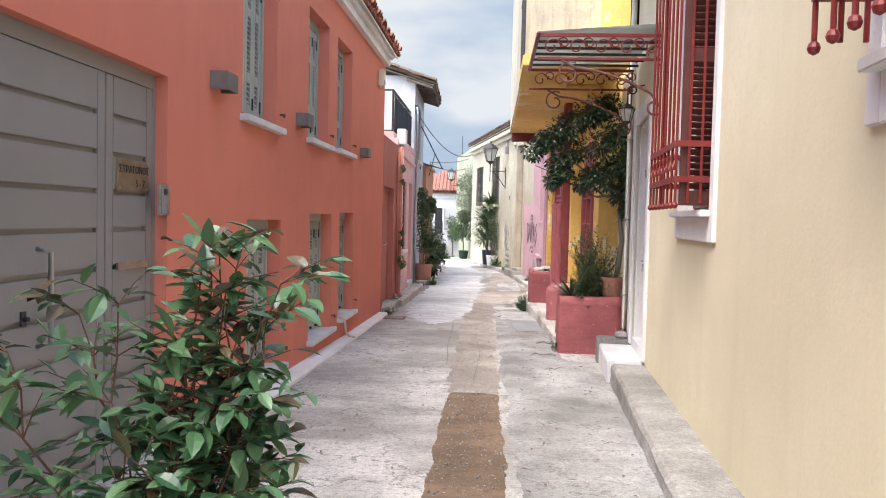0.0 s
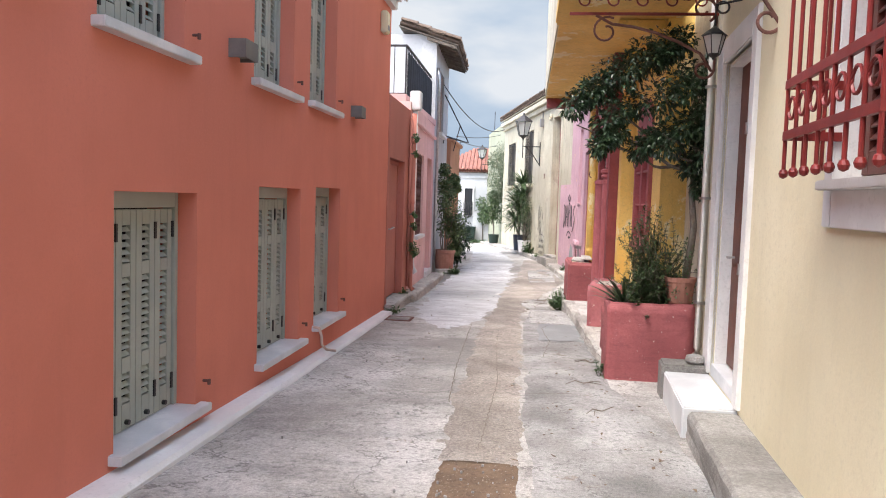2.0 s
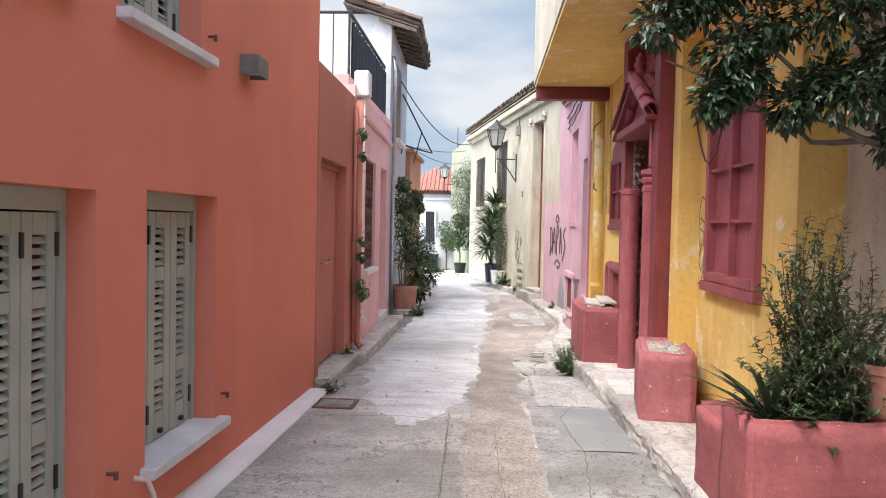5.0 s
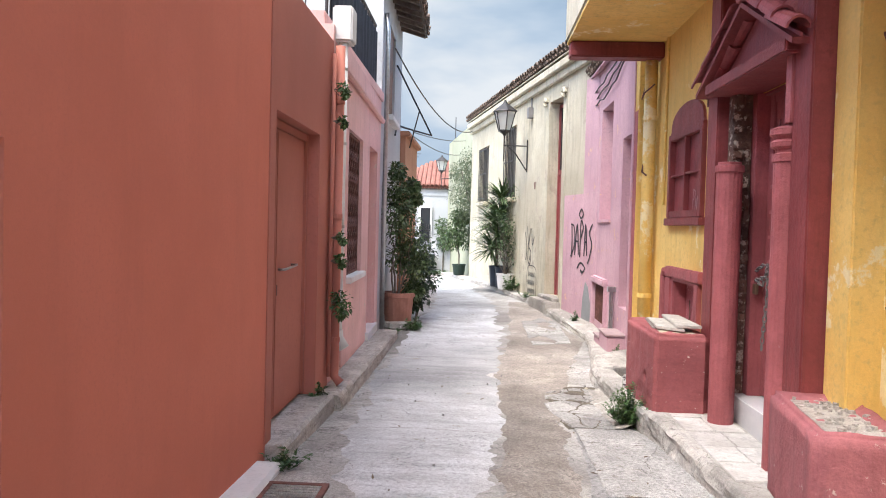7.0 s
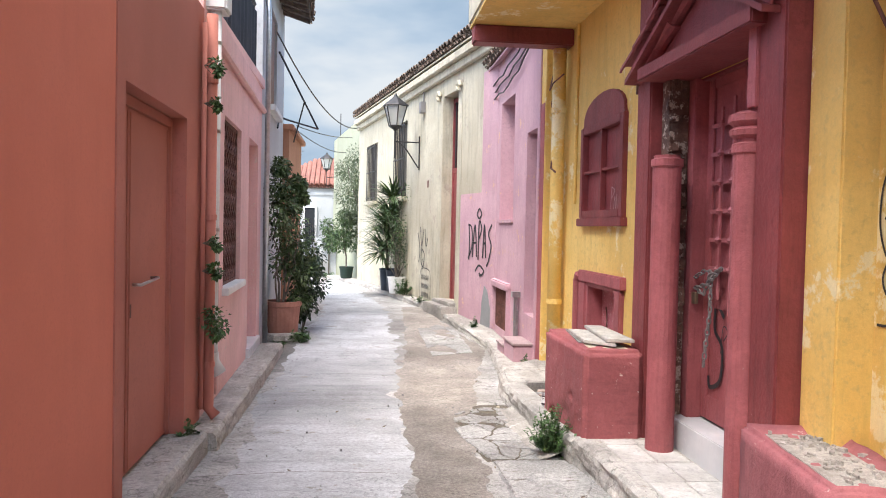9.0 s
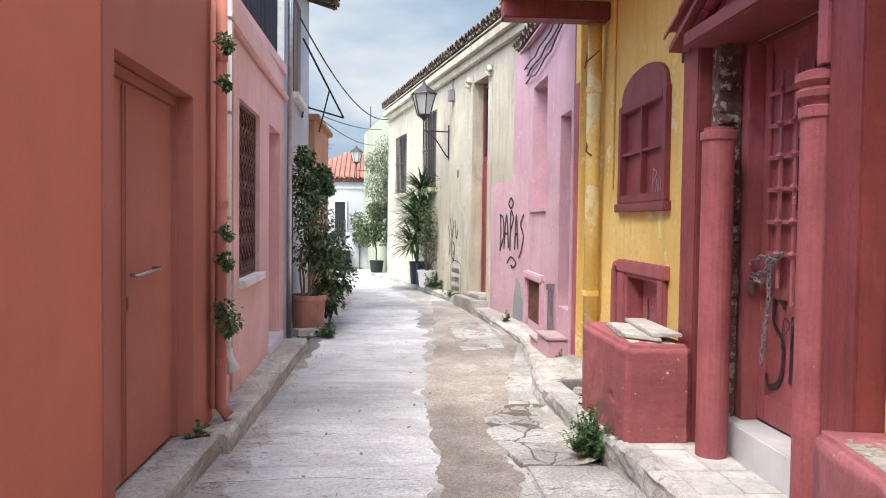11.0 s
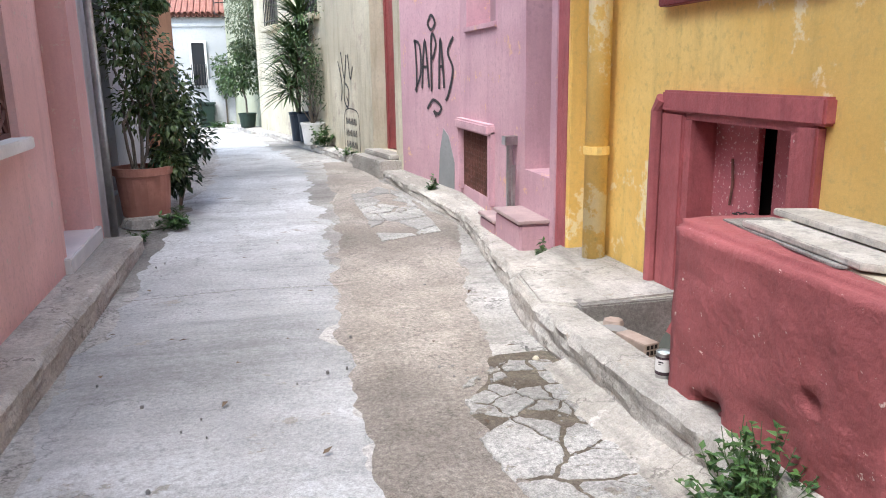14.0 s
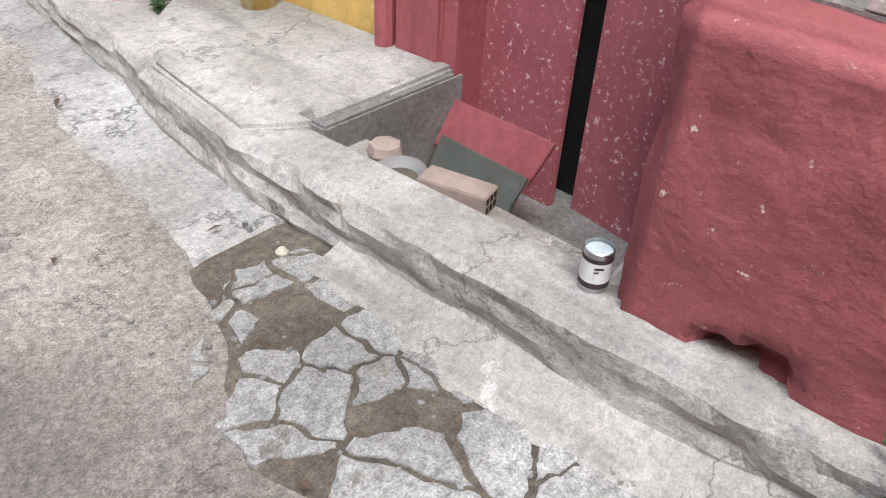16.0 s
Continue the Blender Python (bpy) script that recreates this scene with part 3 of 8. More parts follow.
block("wall_back_6", 2.3, 8, 21.0, 24.0, -0.9, 4.1, SHADE_BLACK, "near-black block for the unlit inside of the pink house")
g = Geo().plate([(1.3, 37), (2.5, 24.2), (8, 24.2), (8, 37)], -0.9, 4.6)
solid("wall_back_7", g, SHADE_BLACK, "near-black block for the unlit inside of the old cream house", "wall", "structure")
wall("wall_9", Line((-2.1, 44.5), (-0.85, 36.6)), -1.0, 5.0, [], GREEN_WALL, "pale green-cream house wall")
wall("wall_9_end", Line((-0.9, 36.5), (4, 37.2)), 3.0, 5.0, [], GREEN_WALL, "pale green-cream house end wall")
# end of the lane: white house with an orange tile roof
wall("wall_10", Line((-9.0, 45.2), (1.5, 44.2)), -1.2, 2.95, [], WHITE_WALL, "whitewashed house wall at the end of the lane")
# bay of the yellow house
solid("bay", Geo().box(0.44, 1.78, 12.6, 20.4, 3.80, 9.2), CREAM_OLD, "cream plastered overhanging bay", "wall", "structure", bevel=0.02)
solid("bay_underside", Geo().box(0.46, 1.74, 12.65, 20.38, 3.76, 3.797), YELLOW, "yellow painted underside of the bay", "ceiling", "structure")
solid("bay_beam", Geo().box(0.48, 1.72, 20.1, 20.36, 3.55, 3.757), MAROON, "maroon painted wooden beam under the bay", "beam", "structure", bevel=0.015)

for name, lab, x0, y0, y1, z in (("roof_6", "tiled roof of the cream house", 1.05, -3.0, 10.55, 4.96), ("roof_7", "tiled roof of the yellow house", 1.6, 10.6, 20.85, 9.21)):
    g = Geo().add([(x0, y0, z), (x0, y1, z), (4.8, y1, z + 0.9), (4.8, y0, z + 0.9), (8.2, y1, z), (8.2, y0, z)], [(0, 1, 2, 3), (3, 2, 4, 5), (0, 3, 5), (1, 4, 2), (0, 5, 4, 1)])
    solid(name, g, TILE, lab, "roof", "structure")
# made-up, unseen wall closing the lane behind the start; set back for sky light
block("wall_11", -9, 9, -16.4, -16, -0.5, 4.5, CREAM, "unseen made-up plain wall closing the lane behind")


def sky_backdrop():
    """A far curved sheet that shows the clouds."""
    g = Geo()
    n, r = 24, 320
    for k in range(7):
        for i in range(n + 1):
            a = radians(60 + 60 * i / n)
            g.v.append((r * math.cos(a), r * math.sin(a), -30 + 50 * k))
    for k in range(6):
        for i in range(n):
            o = k * (n + 1) + i
            g.f.append((o, o + 1, o + n + 2, o + n + 1))
    m = bpy.data.materials.new("cloudy_sky")
    m.use_nodes = True
    nd, ln = m.node_tree.nodes, m.node_tree.links.new
    b = nd["Principled BSDF"]
    co = nd.new("ShaderNodeTexCoord")
    mp = nd.new("ShaderNodeMapping")
    mp.inputs["Scale"].default_value = (0.008, 0.008, 0.022)
    ln(co.outputs["Object"], mp.inputs[0])
    t = nd.new("ShaderNodeTexNoise")
    t.inputs["Scale"].default_value, t.inputs["Detail"].default_value, t.inputs["Roughness"].default_value = 1.3, 5, 0.5
    ln(mp.outputs[0], t.inputs["Vector"])
    rp = nd.new("ShaderNodeValToRGB")
    e = rp.color_ramp.elements
    e[0].position, e[0].color = 0.36, (0.36, 0.49, 0.66, 1)
    e[1].position, e[1].color = 0.66, (0.80, 0.84, 0.89, 1)
    mid = e.new(0.50)
    mid.color = (0.52, 0.63, 0.77, 1)
    ln(t.outputs["Fac"], rp.inputs[0])
    b.inputs["Base Color"].default_value = (0, 0, 0, 1)
    b.inputs["Roughness"].default_value = 1
    b.inputs["Specular IOR Level"].default_value = 0
    ln(rp.outputs[0], b.inputs["Emission Color"])
    b.inputs["Emission Strength"].default_value = 0.26
    ob = solid("backdrop", g, m, "blue-grey cloudy sky", "sky", "structure", smooth=True)
    ob.visible_shadow = True


sky_backdrop()


# ---- plants ----
def leaf_geo(g, base, d, up, long, wide, curl=0.15):
    """One leaf, folded along its midrib."""
    d = Vector(d).normalized()
    side = d.cross(Vector(up))
    if side.length < 0.05:
        side = d.cross(Vector((1, 0, 0.2)))
    side.normalize()
    nrm = side.cross(d)
    b = Vector(base)
    m = b + d * long * 0.5 - nrm * long * 0.04
    t = b + d * long - nrm * long * curl
    g.add([b, b + d * long * 0.38 + side * wide / 2 + nrm * wide * 0.16, t, m, b + d * long * 0.38 - side * wide / 2 + nrm * wide * 0.16, ], [(0, 1, 2, 3), (0, 3, 2, 4)])


def big_leaf(g, base, d, up, long, wide, curl=0.2):
    """A leaf seen from near: three lengths, folded and curled."""
    d = Vector(d).normalized()
    side = d.cross(Vector(up))
    if side.length < 0.05:
        side = d.cross(Vector((1, 0, 0.2)))
    side.normalize()
    nrm = side.cross(d)
    b = Vector(base)
    pts = []
    for t, w in ((0, 0.06), (0.22, 0.72), (0.48, 1.0), (0.76, 0.66), (1.0, 0.02)):
        c = b + d * long * t - nrm * long * curl * t * t
        pts += [c - side * wide / 2 * w + nrm * wide * 0.14 * w, c, c + side * wide / 2 * w + nrm * wide * 0.14 * w]
    fs = []
    for i in range(4):
        fs += [(i * 3, i * 3 + 1, i * 3 + 4, i * 3 + 3), (i * 3 + 1, i * 3 + 2, i * 3 + 5, i * 3 + 4)]
    g.add(pts, fs)


def blob_leaves(rng, clumps, n, long, wide, droop=0.3, near=leaf_geo):
    """Leaves round several clump centres (x, y, z, radius), denser on the shell, with gaps."""
    g = Geo()
    for _ in range(n):
        cx, cy, cz, r = clumps[rng.randrange(len(clumps))]
        d = Vector((rng.gauss(0, 1), rng.gauss(0, 1), rng.gauss(0, 1))).normalized()
        p = Vector((cx, cy, cz)) + d * r * (rng.random() ** 0.45)
        out = (d + Vector((rng.gauss(0, 0.5), rng.gauss(0, 0.5), rng.gauss(0, 0.4) - droop))).normalized()
        s = rng.uniform(0.65, 1.2)
        near(g, p, out, (rng.gauss(0, 0.4), rng.gauss(0, 0.4), 1), long * s, wide * s)
    return g


def bent(rng, a, b, k=6, wob=0.05):
    a, b = Vector(a), Vector(b)
    pts = []
    for i in range(k + 1):
        t = i / k
        w = wob * math.sin(math.pi * t)
        pts.append(a.lerp(b, t) + Vector((rng.gauss(0, w), rng.gauss(0, w), rng.gauss(0, w * 0.5))))
    return pts


def weed(x, y, z, r, h, label, seed, n=150, material=None, long=0.05):
    """A low weed of leaning stems with leaves."""
    rng = random.Random(seed)
    base = thing("weed", label, "weed", Matrix.Translation((x, y, z)))
    st, lf = Geo(), Geo()
    for _ in range(max(5, n // 14)):
        a = rng.uniform(0, 2 * math.pi)
        rr = r * rng.random() ** 0.6 * (1.35 if rng.random() < 0.15 else 1.0)
        tip = Vector((rr * math.cos(a), rr * math.sin(a), h * rng.uniform(0.25, 1.0) * (1 - 0.35 * rr / r)))
        pts = bent(rng, (rr * 0.25 * math.cos(a), rr * 0.25 * math.sin(a), 0), tip, 4, 0.02)
        st.tube(pts, 0.0035, 4, 0.0015)
        for i in range(14):
            t = rng.uniform(0.25, 1.0)
            p = Vector(pts[min(3, int(t * 4))]).lerp(Vector(pts[min(4, int(t * 4) + 1)]), t * 4 % 1)
            d = Vector((rng.gauss(0, 1), rng.gauss(0, 1), rng.gauss(0.25, 0.4)))
            leaf_geo(lf, p, d, (0, 0, 1), long * rng.uniform(0.6, 1.2), long * 0.72 * rng.uniform(0.7, 1.1))
    tagged(part("stem", st, LEAF_MID, base), kind="stuff")
    tagged(part("leaves", lf, material or LEAF_WEED, base), kind="stuff")
    return base


def foreground_shrub():
    rng = random.Random(5)
    base = thing("shrub", "leafy green shrub with glossy pointed leaves and reddish shoots", "shrub", Matrix.Translation((-0.99, 2.3, gz(2.3))))
    st, lf, yg = Geo(), Geo(), Geo()
    tips = [(0.12, 0.09, 1.4), (0.17, 0.11, 1.36), (0.08, 0.05, 1.4), (0.26, 0.09, 1.2), (0.23, 0.05, 1.05), (0.29, 0.01, 0.8), (0.14, 0.1, 1.3), (0.32, 0.11, 1.32), (0.26, -0.01, 0.95), (-0.2, 0.05, 1.25), (-0.55, 0.01, 1.1), (0.03, -0.03, 1.05), (-0.75, 0.11, 0.75), (0.22, 0.15, 0.8), (0.08, 0.13, 1.3), (-0.4, 0.17, 1.2), (0.29, 0.07, 0.62), (-0.05, 0.19, 0.9), (-0.65, -0.05, 0.55), (0.16, -0.07, 0.6), (0.0, -0.09, 0.75), (-0.3, -0.09, 0.7), (0.19, 0.03, 1.12), (0.1, 0.07, 0.85)]
    for n, tip in enumerate(tips):
        tip = (tip[0], tip[1], tip[2] * 1.09)
        pts = bent(rng, (rng.gauss(0, 0.05), rng.gauss(0, 0.05), 0.0), tip, 9, 0.05)
        st.tube(pts, 0.009, 5, 0.0025)
        k = len(pts) - 1
        for i in range(2, k + 1):
            p = Vector(pts[i])
            d = (Vector(pts[min(k, i + 1)]) - Vector(pts[i - 1])).normalized()
            for _ in range(3):
                a = rng.uniform(0, 2 * math.pi)
                q = (d * 0.35 + Vector((math.cos(a), math.sin(a), rng.uniform(-0.1, 0.35)))).normalized()
                tw = p + q * rng.uniform(0.10, 0.24)
                st.tube([p, p.lerp(tw, 0.5) + Vector((0, 0, 0.01)), tw], 0.003, 4, 0.0014)
                for j in range(5):
                    b = p.lerp(tw, 0.25 + 0.19 * j)
                    e = (q + Vector((rng.gauss(0, 0.8), rng.gauss(0, 0.8), rng.gauss(-0.15, 0.5)))).normalized()
                    s = rng.uniform(0.65, 1.25)
                    tgt = yg if (i > k - 1 and rng.random() < 0.35) else lf
                    big_leaf(tgt, b, e, (rng.gauss(0, 0.3), rng.gauss(0, 0.3), 1), 0.092 * s, 0.047 * s, rng.uniform(0.05, 0.35))
    part("stem", st, mat("reddish_twig", (0.13, 0.06, 0.035), (0.09, 0.05, 0.03), 20, 0.7, 0.1), base)
    part("leaves", lf, LEAF_SHRUB, base)
    part("young_leaves", yg, LEAF_RED, base, "reddish young leaves")
    # low plants round its foot
    low = thing("low_plant", "low bright green bushy plant at the shrub's foot", "plant", Matrix.Translation((-1.35, 2.15, gz(2.1))))
    g = blob_leaves(rng, [(-0.1, 0, 0.35, 0.3), (-0.4, 0.2, 0.3, 0.3), (0.25, -0.1, 0.28, 0.25), (-0.6, 0.0, 0.4, 0.25), (0.05, 0.1, 0.1, 0.25)], 650, 0.05, 0.026)
    part("leaves", g, LEAF_WEED, low)
    s2 = Geo()
    for c in ((-0.1, 0, 0.4), (-0.4, 0.2, 0.35), (0.25, -0.1, 0.3), (-0.6, 0, 0.45)):
        s2.tube([(c[0] * 0.4, c[1] * 0.4, 0), c], 0.006, 5, 0.003)
    part("stem", s2, LEAF_MID, low)


foreground_shrub()

# ---- salmon house: garage door, windows, lamps, roof ----
def screw_dots(g, pts, r, y):
    for x, z in pts:
        g.tube([(x, y, z), (x, y - 0.006, z)], r, 8)


def garage_door():
    m = LA.at(5.36, -0.3, 0.0)
    w, h = 3.16, 2.75
    base = thing("garage_door", "grey metal double gate with horizontal grooves", "garage door", m @ Matrix.Translation((-w, 0.06, 0)))
    part("frame", Geo().box(0, w, 0.03, 0.10, h - 0.10, h).box(w - 0.05, w, 0.03, 0.10, 0, h - 0.10).box(0, 0.05, 0.03, 0.10, 0, h - 0.10), GREY_METAL, base)
    for x0, x1, nm in ((0.055, 1.19, "fixed_leaf"), (1.195, 2.455, "leaf"), (2.465, w - 0.052, "leaf")):
        lf = Geo()
        zs = [0.03] + [0.15 + 0.2465 * i for i in range(10)] + [h - 0.105]
        gx0, gx1 = x0 + 0.09, x1 - 0.09
        lf.box(x0, gx0, 0.03, 0.075, 0.02, h - 0.105).box(gx1, x1, 0.03, 0.075, 0.02, h - 0.105)
        lf.box(gx0, gx1, 0.055, 0.075, 0.02, h - 0.105)
        for a, b in zip(zs, zs[1:]):
            lf.box(gx0, gx1, 0.03, 0.055, a + (0.03 if a > 0.1 else -0.01), b - (0.0 if b < h - 0.2 else 0.001))
        leaf = part(nm, lf, GREY_METAL, base, bevel=0.004)
    hnd = Geo().tube([(1.75, 0.03, 1.01), (1.75, -0.05, 1.03), (1.75, -0.05, 1.53), (1.75, 0.03, 1.55)], 0.014, 10)
    part("handle", hnd, STEEL, base, "steel bar handle", smooth=True)
    part("letter_slot", Geo().box(2.60, 3.02, 0.012, 0.03, 1.375, 1.425), STEEL, base, "steel letter slot")
    part("lock", Geo().box(1.60, 1.64, 0.018, 0.03, 1.14, 1.22).tube([(1.62, 0.02, 1.18), (1.62, -0.01, 1.18)], 0.012, 8), BLACK_PLASTIC, base)
    plate = part("nameplate", Geo().box(2.59, 3.04, 0.016, 0.03, 1.895, 2.115), BRASS, base, "brass street plate with black letters", bevel=0.003)
    dots = Geo()
    screw_dots(dots, [(2.62, 1.92), (3.01, 1.92), (2.62, 2.09), (3.01, 2.09)], 0.009, 0.016)
    part("screws", dots, STEEL, plate)
    for text, x, z, s in (("ΣΤΡΑΤΩΝΟΣ", 2.815, 2.025, 0.068), ("5 - 7", 2.9, 1.935, 0.07)):
        cu = bpy.data.curves.new("lettering", "FONT")
        cu.body, cu.size, cu.align_x, cu.extrude = text, s, "CENTER", 0.001
        cu.materials.append(INK)
        ob = new("lettering", cu)
        ob.parent = plate
        ob.matrix_local = pose(x, 0.0135, z, 90, 0, 0)
    ic = thing("intercom", "brushed steel door intercom with camera eye", "intercom", LA.at(5.36, 1.44))
    part("housing", Geo().box(-0.165, -0.005, -0.028, -0.002, 0, 0.225), STEEL, ic, bevel=0.006)
    part("face", Geo().box(-0.155, -0.05, -0.034, -0.028, 0.01, 0.215), GREY_METAL, ic)
    part("camera_eye", Geo().tube([(-0.10, -0.034, 0.17), (-0.10, -0.042, 0.17)], 0.024, 14), BLACK_PLASTIC, ic)
    btn = Geo()
    for z in (0.04, 0.065):
        btn.box(-0.08, -0.06, -0.039, -0.034, z, z + 0.014)
    part("buttons", btn, STEEL, ic)


garage_door()

SLAT = Geo().add([(0, 0.0, -0.021), (1, 0.0, -0.021), (1, 0.026, 0.021), (0, 0.026, 0.021), (0, 0.008, -0.025), (1, 0.008, -0.025), (1, 0.034, 0.017), (0, 0.034, 0.017)], [(0, 1, 2, 3), (4, 7, 6, 5), (0, 4, 5, 1), (3, 2, 6, 7), (0, 3, 7, 4), (1, 5, 6, 2)]).mesh("slat")
SLAT.materials.append(SAGE)


def shutter_window(line, y0, y1, z0, z1, leaves, label):
    """A recessed window closed with folding louvred shutters, on a white sill."""
    a = line.s(y0)
    w, h = line.s(y1) - a, z1 - z0
    base = thing("shutter_window", label, "window", line.m @ Matrix.Translation((a, 0.15, z0)), "shuttered windows of the salmon house")
    fr = Geo().box(0, 0.05, 0, 0.10, 0.016, h).box(w - 0.05, w, 0, 0.10, 0.016, h).box(0.05, w - 0.05, 0, 0.10, h - 0.11, h)
    part("frame", fr, SAGE, base, bevel=0.004)
    lw = (w - 0.11) / leaves
    for k in range(leaves):
        x0 = 0.055 + k * lw
        x1 = x0 + lw - 0.006
        c0, c1 = x0 + lw * 0.30, x1 - lw * 0.26
        hh = h - 0.12
        groups = [(0.13 * hh, 0.27 * hh), (0.34 * hh, 0.70 * hh), (0.76 * hh, 0.93 * hh)]
        lf = Geo().box(x0, c0, 0.02, 0.058, 0.02, hh).box(c1, x1, 0.02, 0.058, 0.02, hh)
        zz = [0.02] + [v for q in groups for v in q] + [hh]
        for i in range(0, len(zz), 2):
            lf.box(c0, c1, 0.02, 0.058, zz[i], zz[i + 1])
        leaf = part("shutter_leaf", lf, SAGE, base, bevel=0.003)
        for g0, g1 in groups:
            n = max(3, int((g1 - g0) / 0.047))
            for i in range(n):
                ob = new("slat", SLAT)
                ob.parent = leaf
                ob.matrix_local = Matrix.Translation((c0, 0.022, g0 + (g1 - g0) * (i + 0.5) / n)) @ Matrix.Diagonal((c1 - c0, 1, 0.7, 1))
        hg = Geo()
        for z in (0.10 * hh, 0.86 * hh):
            if k % 2 == 0 or k == leaves - 1:
                hg.box(x1 - 0.012, x1 + 0.012, 0.008, 0.02, z, z + 0.12)
        if hg.v:
            part("hinge", hg, BLACK_PLASTIC, leaf, "black strap hinges")
        part("bolt", Geo().tube([(x0 + lw * 0.5, 0.02, 0.07), (x0 + lw * 0.5, -0.008, 0.07)], 0.018, 8), BLACK_PLASTIC, leaf)
    part("sill", Geo().box(-0.06, w + 0.10, -0.24, 0.12, -0.05, 0.014), MARBLE, base, "white marble sill", bevel=0.006)
    stop = thing("shutter_stop", "small dark iron shutter stop on the wall", "shutter stop", line.at(y1 + 0.13, z0 + 0.17), "shutter stops")
    part("pin", Geo().tube([(0, 0.02, 0), (0, -0.05, 0)], 0.011, 8).tube([(0, -0.05, 0.012), (0, -0.05, -0.03)], 0.013, 8), RUST_IRON, stop)


for low, upp, n in zip(LOW, UPP, (4, 4, 3)):
    shutter_window(LA, *low, n, "closed sage-green louvred shutters over a white sill, ground floor")
    shutter_window(LA, *upp, n, "closed sage-green louvred shutters over a white sill, upper floor")


def wall_lamp(y, z):
    base = thing("wall_lamp", "grey box-shaped wall lamp on salmon plaster", "wall lamp", LA.at(y, z), "wall lamps")
    sh = Geo()
    sh.box(-0.13, 0.13, -0.15, -0.138, 0, 0.15).box(-0.13, -0.118, -0.138, 0, 0, 0.15).box(0.118, 0.13, -0.138, 0, 0, 0.15).box(-0.118, 0.118, -0.138, 0, 0.138, 0.15)
    part("housing", sh, mat("lamp_grey", (0.17, 0.16, 0.15), None, 4, 0.5, 0.03), base)
    part("diffuser", Geo().box(-0.115, 0.115, -0.135, -0.01, 0.03, 0.04), lamp_glass, base)


for y, z in ((6.28, 2.50), (8.92, 2.52), (13.0, 2.49)):
    wall_lamp(y, z)

hose = Geo().tube([(-2.20, 10.98, -0.05), (-2.14, 11.02, -0.07), (-2.12, 11.05, -0.16), (-2.12, 11.08, -0.27), (-2.09, 11.16, -0.335), (-2.03, 11.34, -0.385)], 0.016, 8)
solid("drain_hose", hose, mat("cream_hose", (0.66, 0.50, 0.42), None, 6, 0.5, 0.02), "short cream plastic drain hose over the plinth", "hose", smooth=True)
box_al = thing("alarm_box", "beige alarm box below the eaves", "alarm box", LA.at(14.75, 4.0))
part("cover", Geo().box(-0.12, 0.12, -0.11, -0.002, 0, 0.34), CREAM, box_al, bevel=0.02)
part("vent", Geo().box(-0.07, 0.07, -0.117, -0.11, 0.05, 0.12), GREY_METAL, box_al)


def half_tile(long, r0, r1, thick=0.016, n=7, up=True):
    """A curved clay tile along x, tapering from r0 to r1."""
    g = Geo()
    vs = []
    for x, r in ((0, r0), (long, r1)):
        for rr in (r, r - thick):
            for i in range(n + 1):
                a = math.pi * i / n
                vs.append((x, rr * math.cos(a), rr * math.sin(a) * (1 if up else -1)))
    k = n + 1
    fs = []
    for i in range(n):
        fs += [(i, i + 1, 2 * k + i + 1, 2 * k + i), (k + i, 3 * k + i, 3 * k + i + 1, k + i + 1), (i, k + i, k + i + 1, i + 1), (2 * k + i, 2 * k + i + 1, 3 * k + i + 1, 3 * k + i)]
    fs += [(0, 2 * k, 3 * k, k), (n, k + n, 3 * k + n, 2 * k + n)]
    return g.add(vs, fs)


COVER = half_tile(0.46, 0.085, 0.07).mesh("tile")
PAN = half_tile(0.46, 0.075, 0.085, up=False).mesh("tile")


